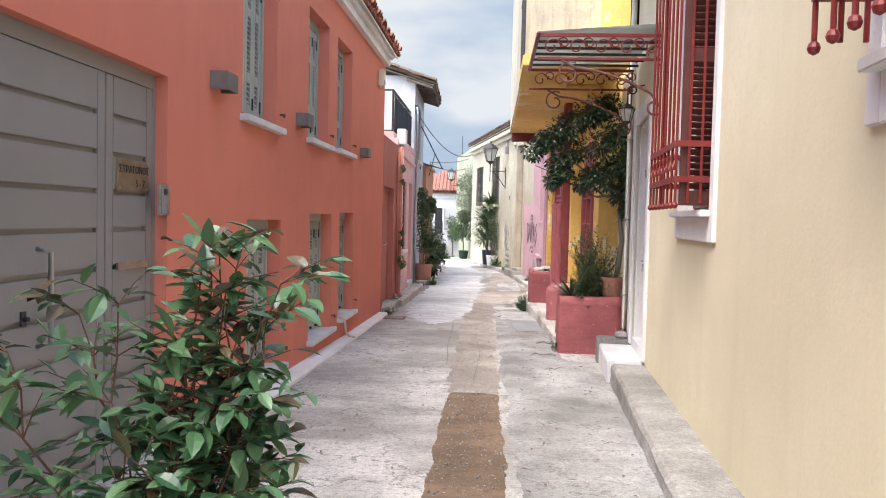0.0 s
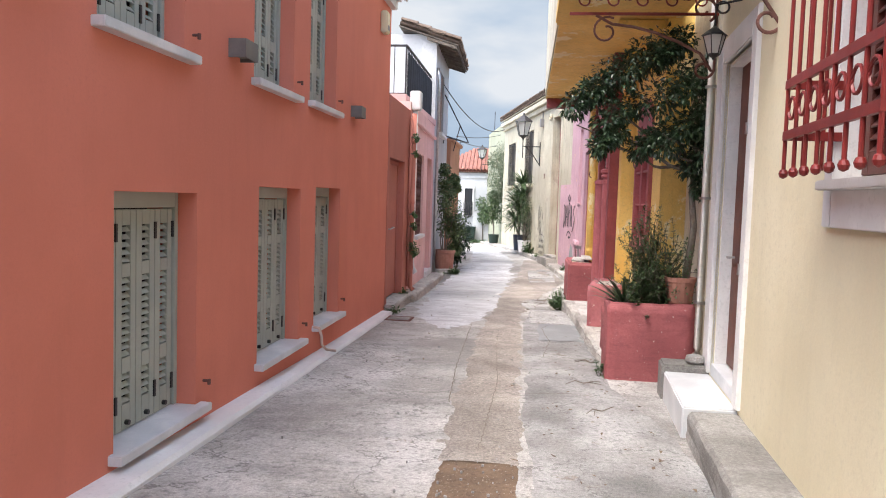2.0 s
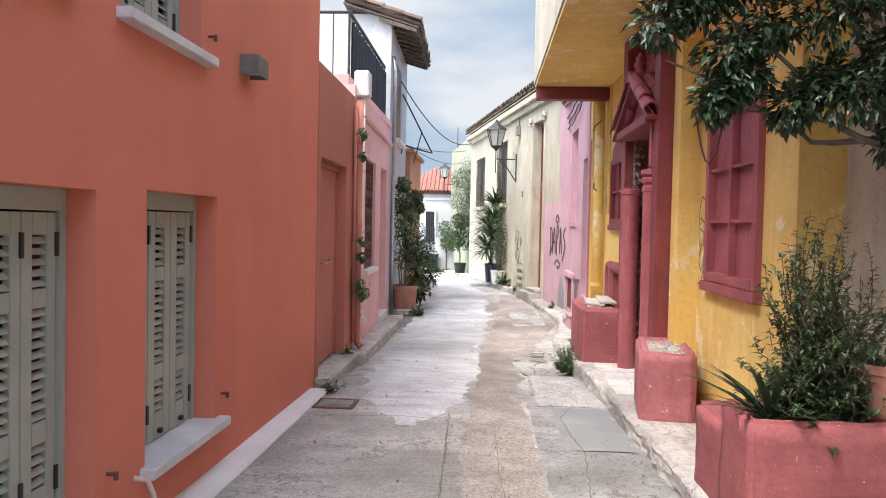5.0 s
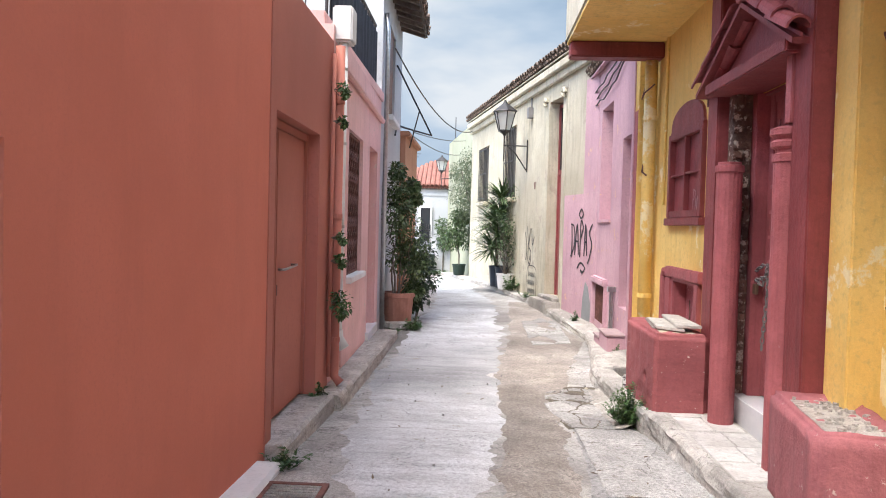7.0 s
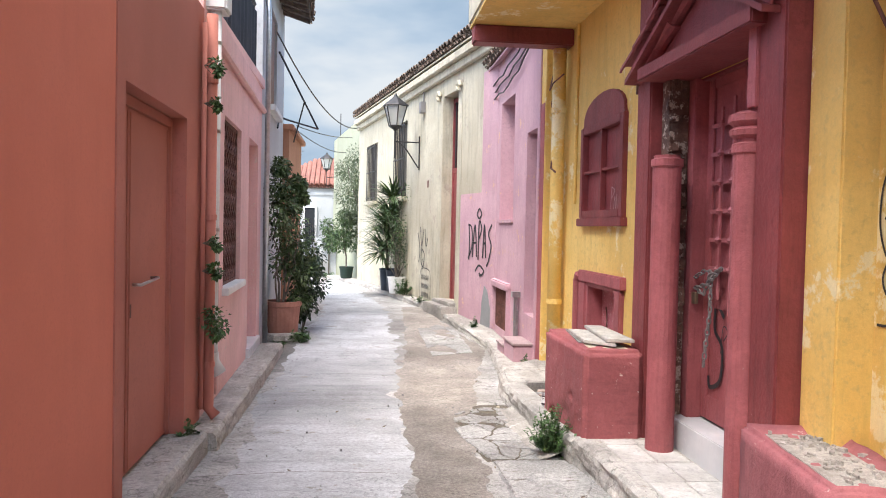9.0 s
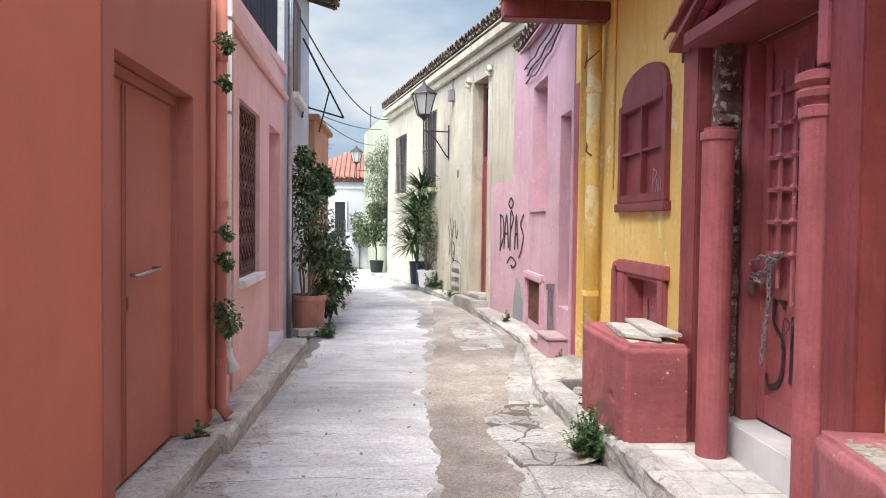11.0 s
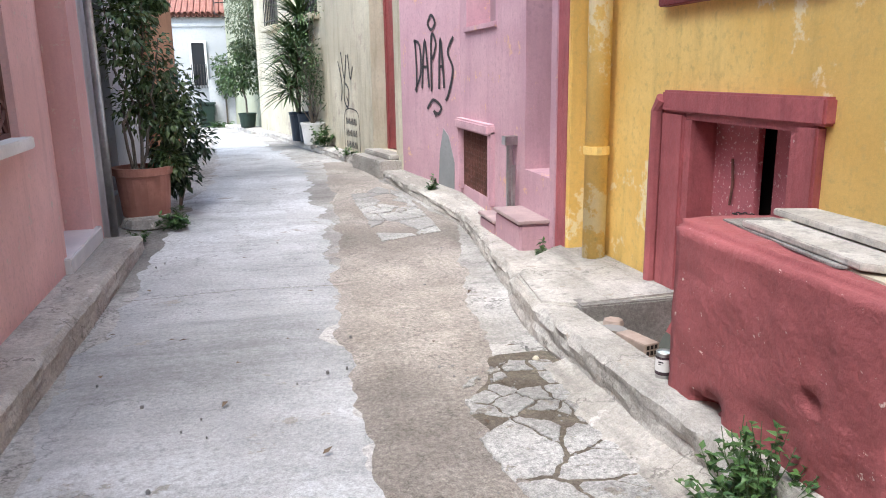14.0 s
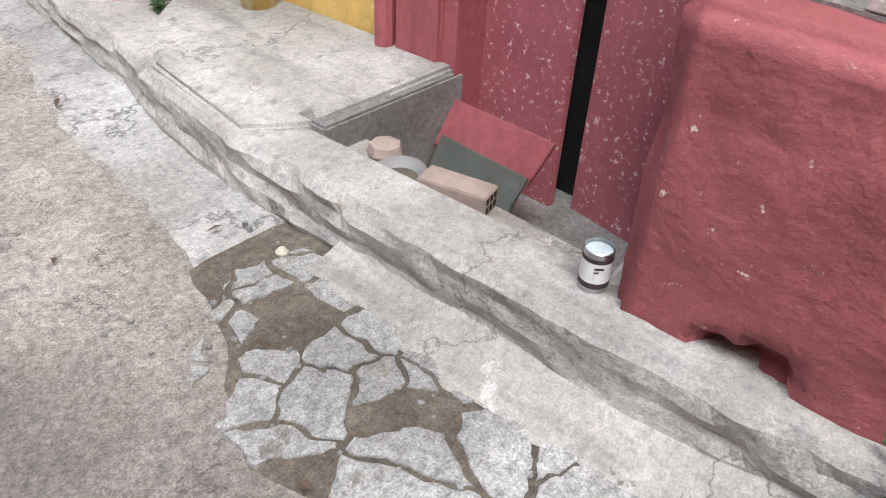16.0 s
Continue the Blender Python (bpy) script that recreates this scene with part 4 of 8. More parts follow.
def tiled_eave(name, p, q, z, out, slope, rows, material, label, rafters=None, step=0.2, board=None):
    """A roof edge: courses of cover and pan tiles from the line p-q, out metres over the street, rising inwards."""
    base = thing(name, label, "roof", None, "", "structure")
    p, q = Vector((*p, 0)), Vector((*q, 0))
    u = (q - p).normalized()
    inn = Vector((0, 0, 1)).cross(u)
    long = (q - p).length
    rng = random.Random(len(name) + int(z * 10))
    cov, pan = COVER.copy(), PAN.copy()
    cov.materials.append(material)
    pan.materials.append(material)
    n = int(long / step)
    for r in range(rows):
        for i in range(n + 1):
            for me, off, dz in ((cov, 0.0, 0.035), (pan, step / 2, 0.0)):
                s = min(i * step + off, long)
                d = -out + r * 0.38 + rng.gauss(0, 0.012)
                c = p + u * s + inn * d
                m = Matrix.Translation((c.x, c.y, z + (d + out) * slope + dz + 0.015 * r + rng.gauss(0, 0.004)))
                rot = Matrix((( inn.x, -u.x, 0, 0), (inn.y, -u.y, 0, 0), (0, 0, 1, 0), (0, 0, 0, 1)))
                ob = new("tile", me)
                ob.parent = base
                ob.matrix_world = m @ rot @ Euler((rng.gauss(0, 0.03), -math.atan(slope) + rng.gauss(0, 0.02), rng.gauss(0, 0.02))).to_matrix().to_4x4()
    depth = rows * 0.38 + 0.1
    g = Geo()
    a0, a1 = p - inn * (out - 0.05), q - inn * (out - 0.05)
    b0, b1 = p + inn * (depth - out), q + inn * (depth - out)
    zt0, zt1 = z - 0.085, z - 0.085 + depth * slope
    vs = [(*a0[:2], zt0 - 0.03), (*a1[:2], zt0 - 0.03), (*b1[:2], zt1 - 0.03), (*b0[:2], zt1 - 0.03), (*a0[:2], zt0), (*a1[:2], zt0), (*b1[:2], zt1), (*b0[:2], zt1)]
    g.add(vs, [(0, 1, 2, 3), (4, 7, 6, 5), (0, 4, 5, 1), (1, 5, 6, 2), (2, 6, 7, 3), (3, 7, 4, 0)])
    part("roof_board", g, board or BARK, base)
    if rafters:
        for i in range(int(long / rafters) + 1):
            c = p + u * min(i * rafters + 0.05, long - 0.03)
            e0, e1 = c - inn * (out - 0.08), c + inn * 0.25
            r = Geo()
            w = u * 0.035
            pts = []
            for e, zz in ((e0, z - 0.12 - 0.0), (e1, z - 0.12 + (out + 0.17) * slope)):
                for sgn in (-1, 1):
                    for hgt in (-0.08, -0.002):
                        k = e + w * sgn
                        pts.append((k.x, k.y, zz + hgt))
            r.add(pts, [(0, 1, 3, 2), (4, 6, 7, 5), (0, 4, 5, 1), (2, 3, 7, 6), (0, 2, 6, 4), (1, 5, 7, 3)])
            part("rafter", r, BARK, base)
    return base


tiled_eave("roof_1", (-2.32, 5.0), (-2.25, 15.75), 4.86, 0.28, 0.38, 3, TILE, "terracotta tile eaves of the salmon house", board=WHITE)
g = Geo().box(0, LA.long - 0.0, -0.10, 0.0, 4.55, 4.75).box(0, LA.long, -0.17, 0.0, 4.68, 4.78)
solid("cornice_1", g, WHITE, "pale moulded cornice under the eaves", "cornice", "structure", LA.m)
solid("roof_plane_1", Geo().add([(-2.3, -3, 5.28), (-2.3, 15.7, 5.28), (-8, 15.7, 7.2), (-8, -3, 7.2)], [(0, 1, 2, 3)]).add([(-2.3, -3, 5.2), (-2.3, 15.7, 5.2), (-8, 15.7, 7.1), (-8, -3, 7.1)], [(3, 2, 1, 0)]), TILE, "tiled roof slope of the salmon house", "roof", "structure")

# ---- gate, pipes, pink house ----
def courtyard_gate():
    m = LB.at(15.66, -0.43, 0.11)
    w, h = 1.6, 2.53
    base = thing("gate", "salmon-painted double metal door in a deep recess", "door", m)
    part("frame", Geo().box(0, 0.06, 0, 0.08, 0, h).box(w - 0.06, w, 0, 0.08, 0, h).box(0.06, w - 0.06, 0, 0.08, h - 0.07, h), SALMON_DULL, base, bevel=0.004)
    for x0, x1 in ((0.064, 0.50), (0.506, w - 0.064)):
        lf = Geo().box(x0, x1, 0.02, 0.05, 0.02, h - 0.075)
        lf.box(x0 + 0.02, x0 + 0.035, 0.012, 0.02, 0.04, h - 0.1).box(x1 - 0.035, x1 - 0.02, 0.012, 0.02, 0.04, h - 0.1)
        part("door_leaf", lf, SALMON_DULL, base, bevel=0.003)
    part("handle", Geo().tube([(0.63, 0.02, 1.275), (0.63, -0.035, 1.275), (1.07, -0.035, 1.295), (1.07, 0.02, 1.295)], 0.011, 8), STEEL, base, "steel pull bar", smooth=True)
    part("keyhole", Geo().box(0.535, 0.56, 0.008, 0.02, 1.06, 1.15), RUST_IRON, base)


courtyard_gate()
sp = thing("downpipe", "salmon-painted drainpipe with a thin conduit beside it", "pipe")
part("pipe", Geo().tube([(-2.17, 17.83, 3.1), (-2.17, 17.83, -0.36), (-2.10, 17.83, -0.44)], 0.05, 12), SALMON_DULL, sp, smooth=True)
part("conduit", Geo().tube([(-2.21, 17.72, 3.0), (-2.21, 17.72, -0.35)], 0.022, 8), SALMON_DULL, sp, smooth=True)
for z in (0.0, 1.3, 2.5):
    part("joint_ring", Geo().tube([(-2.17, 17.83, z), (-2.17, 17.83, z + 0.05)], 0.057, 12), SALMON_DULL, sp)
wp = thing("downpipe", "white plastic rainwater pipe with a kicked-out foot", "pipe")
part("pipe", Geo().tube([(-2.19, 18.10, 3.25), (-2.19, 18.10, 0.06)], 0.05, 14), WHITE, wp, smooth=True)
part("shoe", Geo().tube([(-2.19, 18.10, 0.08), (-2.18, 18.10, -0.01), (-2.11, 18.08, -0.11)], 0.062, 14), WHITE, wp, smooth=True)
part("hopper", Geo().box(-2.30, -2.08, 18.0, 18.28, 3.2, 3.58), WHITE, wp, "white rainwater head", bevel=0.02)
for z in (0.3, 1.2, 2.1, 2.9):
    part("clamp", Geo().tube([(-2.19, 18.10, z), (-2.19, 18.10, z + 0.03)], 0.056, 14), STEEL, wp)
rng = random.Random(8)
cab = Geo().tube([(-2.24, 18.5, 3.3), (-2.22, 18.48, 2.9), (-2.24, 18.55, 2.3), (-2.27, 18.72, 2.28), (-2.27, 18.74, 0.62), (-2.27, 18.72, -0.2), (-2.27, 18.72, -0.44)], 0.018, 7)
solid("conduit", cab, PINK, "pink-painted conduit running down the pink wall", "pipe", smooth=True)
for seed, (y, z, r) in enumerate(((17.72, 0.42, 0.125), (17.68, 0.86, 0.05), (17.66, 2.3, 0.04), (17.66, 2.62, 0.06), (17.68, 1.1, 0.04))):
    rg = random.Random(seed)
    pl = thing("wall_plant", "small green plant growing from the pipe joint", "plant", Matrix.Translation((-2.12, y, z)))
    part("leaves", blob_leaves(rg, [(0.02, 0, 0.02, r), (0.05, r * 0.7, -r * 0.5, r * 0.6), (0.04, -r * 0.6, -r * 0.7, r * 0.55), (0.03, r * 0.3, -r, r * 0.4), (0, 0, r * 0.5, r * 0.5)], int(2600 * r + 60), 0.042, 0.027), LEAF_WEED, pl)
    s = Geo()
    for _ in range(6):
        s.tube([(-0.08, 0, 0), (rg.gauss(0, r * 0.4), rg.gauss(0, r * 0.4), rg.gauss(0, r * 0.6))], 0.004, 4)
    part("stem", s, BARK, pl)


def lattice_window():
    y0, y1, z0, z1 = 19.18, 20.55, 0.58, 2.42
    a, w, h = LC.s(y0), LC.s(y1) - LC.s(y0), z1 - z0
    base = thing("lattice_window", "recessed window behind a wavy rust-red iron lattice", "window", LC.m @ Matrix.Translation((a, 0, z0)))
    part("pane", Geo().box(0.0, w, 0.2, 0.22, 0, h), glass, base)
    part("sill", Geo().box(-0.05, w + 0.06, -0.07, 0.16, -0.07, 0.008), WHITE, base, "white sill", bevel=0.008)
    part("frame", Geo().box(0.0, 0.04, 0.05, 0.075, 0, h).box(w - 0.04, w, 0.05, 0.075, 0, h).box(0.04, w - 0.04, 0.05, 0.075, 0, 0.04).box(0.04, w - 0.04, 0.05, 0.075, h - 0.04, h), RUST_IRON, base)
    n = 7
    for i in range(n):
        for sg in (-1, 1):
            pts = []
            for k in range(37):
                z = 0.04 + (h - 0.08) * k / 36
                x = 0.04 + (w - 0.08) * (i + 0.5) / n + sg * (w - 0.08) / n * 0.5 * math.cos(k * math.pi / 3)
                pts.append((x, 0.062 + 0.006 * sg, z))
            part("lattice_bar", Geo().tube(pts, 0.012, 4), RUST_IRON, base)


lattice_window()


def plain_recess(line, y0, y1, z0, z1, material, name, label, category, depth=0.3, extra=None):
    a, b = sorted((line.s(y0), line.s(y1)))
    base = thing(name, label, category, line.m @ Matrix.Translation((a, depth, z0)))
    w, h = b - a, z1 - z0
    part("frame", Geo().box(0, 0.06, 0, 0.07, 0, h).box(w - 0.06, w, 0, 0.07, 0, h).box(0.06, w - 0.06, 0, 0.07, h - 0.06, h), material, base, bevel=0.004)
    g = Geo().box(0.06, w - 0.06, 0.02, 0.05, 0.0, h - 0.06)
    for k in range(2):
        for (c0, c1) in ((0.12, 0.45), (0.52, 0.9)):
            x0 = 0.1 + k * (w - 0.12) / 2
            g.box(x0, x0 + (w - 0.28) / 2, 0.008, 0.02, c0 * h, c1 * h)
    part("panel", g, material, base, bevel=0.003)
    return base


plain_recess(LC, 21.35, 22.45, -0.42, 2.44, PINK, "door", "plain pink-painted door in a recess", "door", 0.24)
solid("door_step", Geo().box(LC.s(21.25), LC.s(22.6), -0.05, 0.3, -0.62, -0.40), MARBLE, "pale marble door step", "step", "structure", LC.m, bevel=0.01)
solid("moulding", Geo().tube([(0.3, -0.03, 3.02), (LC.long, -0.03, 3.02)], 0.045, 8), PINK, "thin rounded string course", "moulding", "structure", LC.m)
solid("downpipe", Geo().tube([(-2.36, 23.05, 4.9), (-2.33, 23.05, 4.6), (-2.33, 23.05, -0.6)], 0.04, 10), STEEL, "thin grey metal downpipe", "pipe", smooth=True)


def terrace_railing():
    base = thing("railing", "black iron terrace railing with dark screen cloth", "railing")
    zt, zb = 4.62, 3.62
    x, y0, y1, xl = -2.52, 18.75, 22.8, -5.5
    part("top_rail", Geo().tube([(xl, y0, zt), (x, y0, zt)], 0.025, 8).tube([(x, y0, zt), (x, y1, zt)], 0.03, 8), IRON, base)
    part("bottom_rail", Geo().tube([(xl, y0, zb), (x, y0, zb)], 0.018, 8).tube([(x, y0, zb), (x, y1, zb)], 0.018, 8), IRON, base)
    for i in range(12):
        px = x - i * 0.25
        part("bar", Geo().tube([(px, y0, 3.1 if i == 0 else zb), (px, y0, zt)], 0.022 if i == 0 else 0.010, 6), IRON, base)
    for i in range(1, 20):
        py = y0 + i * (y1 - y0) / 19
        part("bar", Geo().tube([(x, py, zb - (0.5 if i % 6 == 0 else 0)), (x, py, zt)], 0.012, 6), IRON, base)
    sc = Geo()
    k = 40
    for i in range(k + 1):
        py = y0 + 0.1 + (y1 - y0 - 0.15) * i / k
        o = 0.012 * math.sin(i * 1.9)
        sc.v += [(x + 0.03 + o, py, zb - 0.1), (x + 0.03 + o, py, zt - 0.12), (x + 0.038 + o, py, zt - 0.12), (x + 0.038 + o, py, zb - 0.1)]
    for i in range(k):
        for j in range(4):
            sc.f.append((i * 4 + j, i * 4 + (j + 1) % 4, i * 4 + 4 + (j + 1) % 4, i * 4 + 4 + j))
    part("screen", sc, mat("dark_screen_cloth", (0.03, 0.034, 0.045), (0.02, 0.024, 0.03), 6, 0.85, 0.1, 90), base, "dark screen cloth")


terrace_railing()
solid("parapet", Geo().box(-2.7, -2.36, 17.9, 22.9, 3.35, 3.5), PINK, "pink parapet under the terrace railing", "wall", "structure", bevel=0.01)
tiled_eave("roof_2", (-2.40, 22.75), (-2.50, 26.9), 5.55, 0.62, 0.30, 4, TILE_OLD, "weathered tile eaves on wooden rafters", rafters=0.42)
up = thing("upper_window", "weathered brown upper shutters, half open", "window", LD.at(23.95, 3.28))
part("shutter", Geo().box(0.0, 0.62, 0.05, 0.09, 0.01, 1.7), BROWN_WOOD, up, bevel=0.005)
part("shutter", Geo().box(0.64, 1.3, 0.04, 0.09, 0.01, 1.7), BROWN_WOOD, up, bevel=0.005)
part("pane", Geo().box(0.62, 1.4, 0.2, 0.21, 0, 1.7), glass, up)
part("sill", Geo().box(-0.08, 1.5, -0.12, 0.2, -0.09, 0.008), WHITE, up, "white sill", bevel=0.01)
rk = thing("drying_rack", "black folding iron drying rack on the wall", "drying rack")
part("arm", Geo().tube([(-2.45, 25.6, 4.55), (-1.72, 25.9, 3.15), (-2.45, 25.9, 3.35), (-2.45, 25.5, 3.1)], 0.02, 6), IRON, rk)
part("arm", Geo().tube([(-1.72, 25.9, 3.15), (-2.3, 25.4, 3.25)], 0.016, 6).tube([(-1.98, 25.8, 3.65), (-2.2, 26.1, 2.9)], 0.014, 6), IRON, rk)


def cable(a, b, sag, name="cable", r=0.012):
    a, b = Vector(a), Vector(b)
    pts = [a.lerp(b, i / 16) - Vector((0, 0, sag * 4 * (i / 16) * (1 - i / 16))) for i in range(17)]
    solid(name, Geo().tube(pts, r, 5), IRON, "thin black overhead cable", "cable")


cable((-2.42, 25.0, 4.75), (-0.95, 36.2, 4.55), 0.55, r=0.016)
cable((-2.4, 29.0, 3.6), (-1.2, 39.5, 4.6), 0.1)
cable((-2.4, 29.0, 3.5), (-1.4, 42.0, 4.3), 0.2)


def potted_tree():
    rng = random.Random(11)
    pot = thing("plant_pot", "large terracotta plant pot on a stone", "plant pot", Matrix.Translation((-2.13, 23.85, -0.55)))
    part("body", Geo().lathe([(0.20, 0), (0.245, 0.02), (0.285, 0.46), (0.31, 0.47), (0.315, 0.55), (0.27, 0.55), (0.265, 0.47), (0.02, 0.46)], n=24), TERRACOTTA, pot, smooth=False)
    part("soil", Geo().lathe([(0.262, 0.44), (0.262, 0.50), (0.05, 0.515)], n=20), SOIL, pot)
    solid("stone", Geo().lathe([(0.2, 0), (0.3, 0.05), (0.27, 0.14), (0.1, 0.18)], n=9), KERB, "rough pale stone under the pot", "stone", m=Matrix.Translation((-2.1, 23.75, -0.68)))
    tr = thing("tree", "tall dark green potted ficus tree", "tree", Matrix.Translation((-2.16, 23.85, -0.06)))
    st = Geo()
    for tip in ((-0.1, 0.1, 2.3), (0.2, 0.0, 1.9), (0.05, 0.35, 2.1), (0.35, -0.2, 1.4), (-0.15, -0.2, 1.8)):
        st.tube(bent(rng, (rng.gauss(0, 0.03), rng.gauss(0, 0.03), 0), tip, 7, 0.05), 0.02, 6, 0.005)
    part("trunk", st, BARK, tr)
    cl = [(-0.04, 0, 2.0, 0.32), (0.06, 0.1, 1.75, 0.34), (0.0, -0.1, 1.5, 0.36), (0.1, 0.0, 1.2, 0.38), (0.28, 0.2, 0.95, 0.34), (0.36, 0.1, 0.55, 0.30), (0.05, 0.1, 0.7, 0.3), (0.3, 0.1, 0.1, 0.22), (-0.05, 0.1, 2.3, 0.2), (0.22, 0.3, 2.05, 0.16), (0.3, 0.2, 1.8, 0.12)]
    part("crown", blob_leaves(rng, [(x, y, z, r * rng.uniform(0.75, 1.05)) for x, y, z, r in cl], 4300, 0.09, 0.05, 0.5), LEAF_POT, tr)
    dk = thing("bush", "dark broad-leaved bush beside the pot", "bush", Matrix.Translation((-1.86, 24.5, -0.62)))
    part("leaves", blob_leaves(rng, [(0, 0, 0.9, 0.34), (0.1, 0.1, 1.3, 0.3), (0.0, 0, 0.45, 0.26), (0.16, 0.2, 0.8, 0.3)], 1200, 0.10, 0.06, 0.4), LEAF_DARK, dk)
    s = Geo()
    for t in ((0, 0, 1.2), (0.15, 0.1, 1.5), (0.2, 0.15, 1.0)):
        s.tube(bent(rng, (0, 0, 0), t, 5, 0.03), 0.014, 5, 0.005)
    part("stem", s, BARK, dk)


potted_tree()


# ---- cream house, right ----
def bar(g, a, b, r=0.009):
    return g.tube([a, b], r, 6)


def grille_window(y0, y1, z0, z1, full=True):
    a, b = sorted((RA.s(y0), RA.s(y1)))
    w, h = b - a, z1 - z0
    base = thing("grille_window", "window with white trim, brown louvred shutter and red iron cage grille", "window", RA.m @ Matrix.Translation((a, 0, z0)), "grilled windows of the cream house")
    t = 0.13
    part("trim", Geo().box(-t, 0, -0.03, 0.12, -0.24, h + t).box(w, w + t, -0.03, 0.12, -0.24, h + t).box(0, w, -0.03, 0.12, -0.24, -0.05).box(0, w, -0.03, 0.12, h, h + t), WHITE, base, "white window trim", bevel=0.006)
    part("sill", Geo().box(-0.04, w + 0.04, -0.10, 0.3, -0.05, 0.0), WHITE, base, "white sill", bevel=0.006)
    part("pane", Geo().box(0, w, 0.26, 0.27, 0, h), glass, base)
    lf = Geo().box(0.02, 0.10, 0.10, 0.14, 0.03, h).box(w * 0.5 - 0.09, w * 0.5 - 0.01, 0.10, 0.14, 0.03, h).box(0.10, w * 0.5 - 0.09, 0.10, 0.14, 0.03, 0.14).box(0.10, w * 0.5 - 0.09, 0.10, 0.14, h - 0.1, h)
    wood = mat("brown_shutter", (0.12, 0.034, 0.026), (0.09, 0.026, 0.02), 6, 0.5, 0.05)
    for x0 in (0.0, w * 0.5):
        m = Matrix.Translation((x0, 0, 0))
        g = Geo()
        g.add(lf.v, lf.f, m)
        leaf = part("shutter_leaf", g, wood, base, bevel=0.003)
        sl = Geo()
        n = int((h - 0.26) / 0.062)
        for i in range(n):
            z = 0.17 + i * 0.062
            sl.add([(x0 + 0.1, 0.10, z - 0.025), (x0 + w * 0.5 - 0.09, 0.10, z - 0.025), (x0 + w * 0.5 - 0.09, 0.138, z + 0.018), (x0 + 0.1, 0.138, z + 0.018), (x0 + 0.1, 0.105, z - 0.033), (x0 + w * 0.5 - 0.09, 0.105, z - 0.033), (x0 + w * 0.5 - 0.09, 0.143, z + 0.01), (x0 + 0.1, 0.143, z + 0.01)], [(0, 1, 2, 3), (4, 7, 6, 5), (0, 4, 5, 1), (3, 2, 6, 7), (0, 3, 7, 4), (1, 5, 6, 2)])
        part("louvres", sl, wood, leaf)
    op = Geo().box(w - 0.075, w - 0.035, -0.235, -0.165, 0.03, h).box(w - 0.075, w - 0.035, 0.03, 0.09, 0.03, h).box(w - 0.075, w - 0.035, -0.165, 0.03, 0.03, 0.14).box(w - 0.075, w - 0.035, -0.165, 0.03, h - 0.1, h).box(w - 0.075, w - 0.035, -0.165, 0.03, h * 0.5 - 0.05, h * 0.5 + 0.05)
    for i in range(int((h - 0.26) / 0.05)):
        z = 0.16 + i * 0.05
        op.add([(w - 0.072, -0.165, z), (w - 0.072, 0.03, z), (w - 0.04, 0.03, z + 0.036), (w - 0.04, -0.165, z + 0.036), (w - 0.068, -0.165, z - 0.006), (w - 0.068, 0.03, z - 0.006), (w - 0.036, 0.03, z + 0.03), (w - 0.036, -0.165, z + 0.03)], [(0, 1, 2, 3), (4, 7, 6, 5), (0, 4, 5, 1), (3, 2, 6, 7), (0, 3, 7, 4), (1, 5, 6, 2)])
    part("open_shutter_leaf", op, wood, base, "reddish brown louvred shutter leaf, open")
    d = -0.27
    gr = thing("window_grille", "dark red wrought iron cage grille with ball finials", "grille", RA.m @ Matrix.Translation((a, 0, z0)), "iron window grilles")
    rails = [(0.20, 0.03), (0.46, 0.03), (h - 0.35, 0.03), (h - 0.08, 0.03)]
    for z, t in rails:
        part("rail", Geo().box(0.0, w, d - 0.012, d + 0.012, z, z + 0.045).box(0.0, 0.024, d + 0.012, -0.002, z, z + 0.045).box(w - 0.024, w, d + 0.012, -0.002, z, z + 0.045), IRON_RED, gr)
    n = 8
    for i in range(n):
        x = 0.012 + (w - 0.024) * i / (n - 1)
        g = Geo().tube([(x, d, 0.05), (x, d, h)], 0.0105, 8)
        g.lathe([(0.004, -0.026), (0.018, -0.018), (0.024, 0.0), (0.018, 0.018), (0.006, 0.026)], (x, d, 0.03), 10)
        part("bar", g, IRON_RED, gr)
        if i < n - 1:
            c = x + (w - 0.024) / (n - 1) / 2
            for zz in (0.355, h - 0.2):
                part("ring", Geo().tube(arc((c, d, zz), 0.055, -90, 270, 16), 0.008, 5), IRON_RED, gr)
    for k in (1, 2):
        for x in (0.012, w - 0.012):
            y = d * (1 - k / 3)
            part("side_bar", Geo().tube([(x, y, 0.05), (x, y, h)], 0.0105, 8), IRON_RED, gr)


grille_window(5.62, 6.90, 1.58, 3.85)
grille_window(1.55, 2.85, 2.10, 4.25)


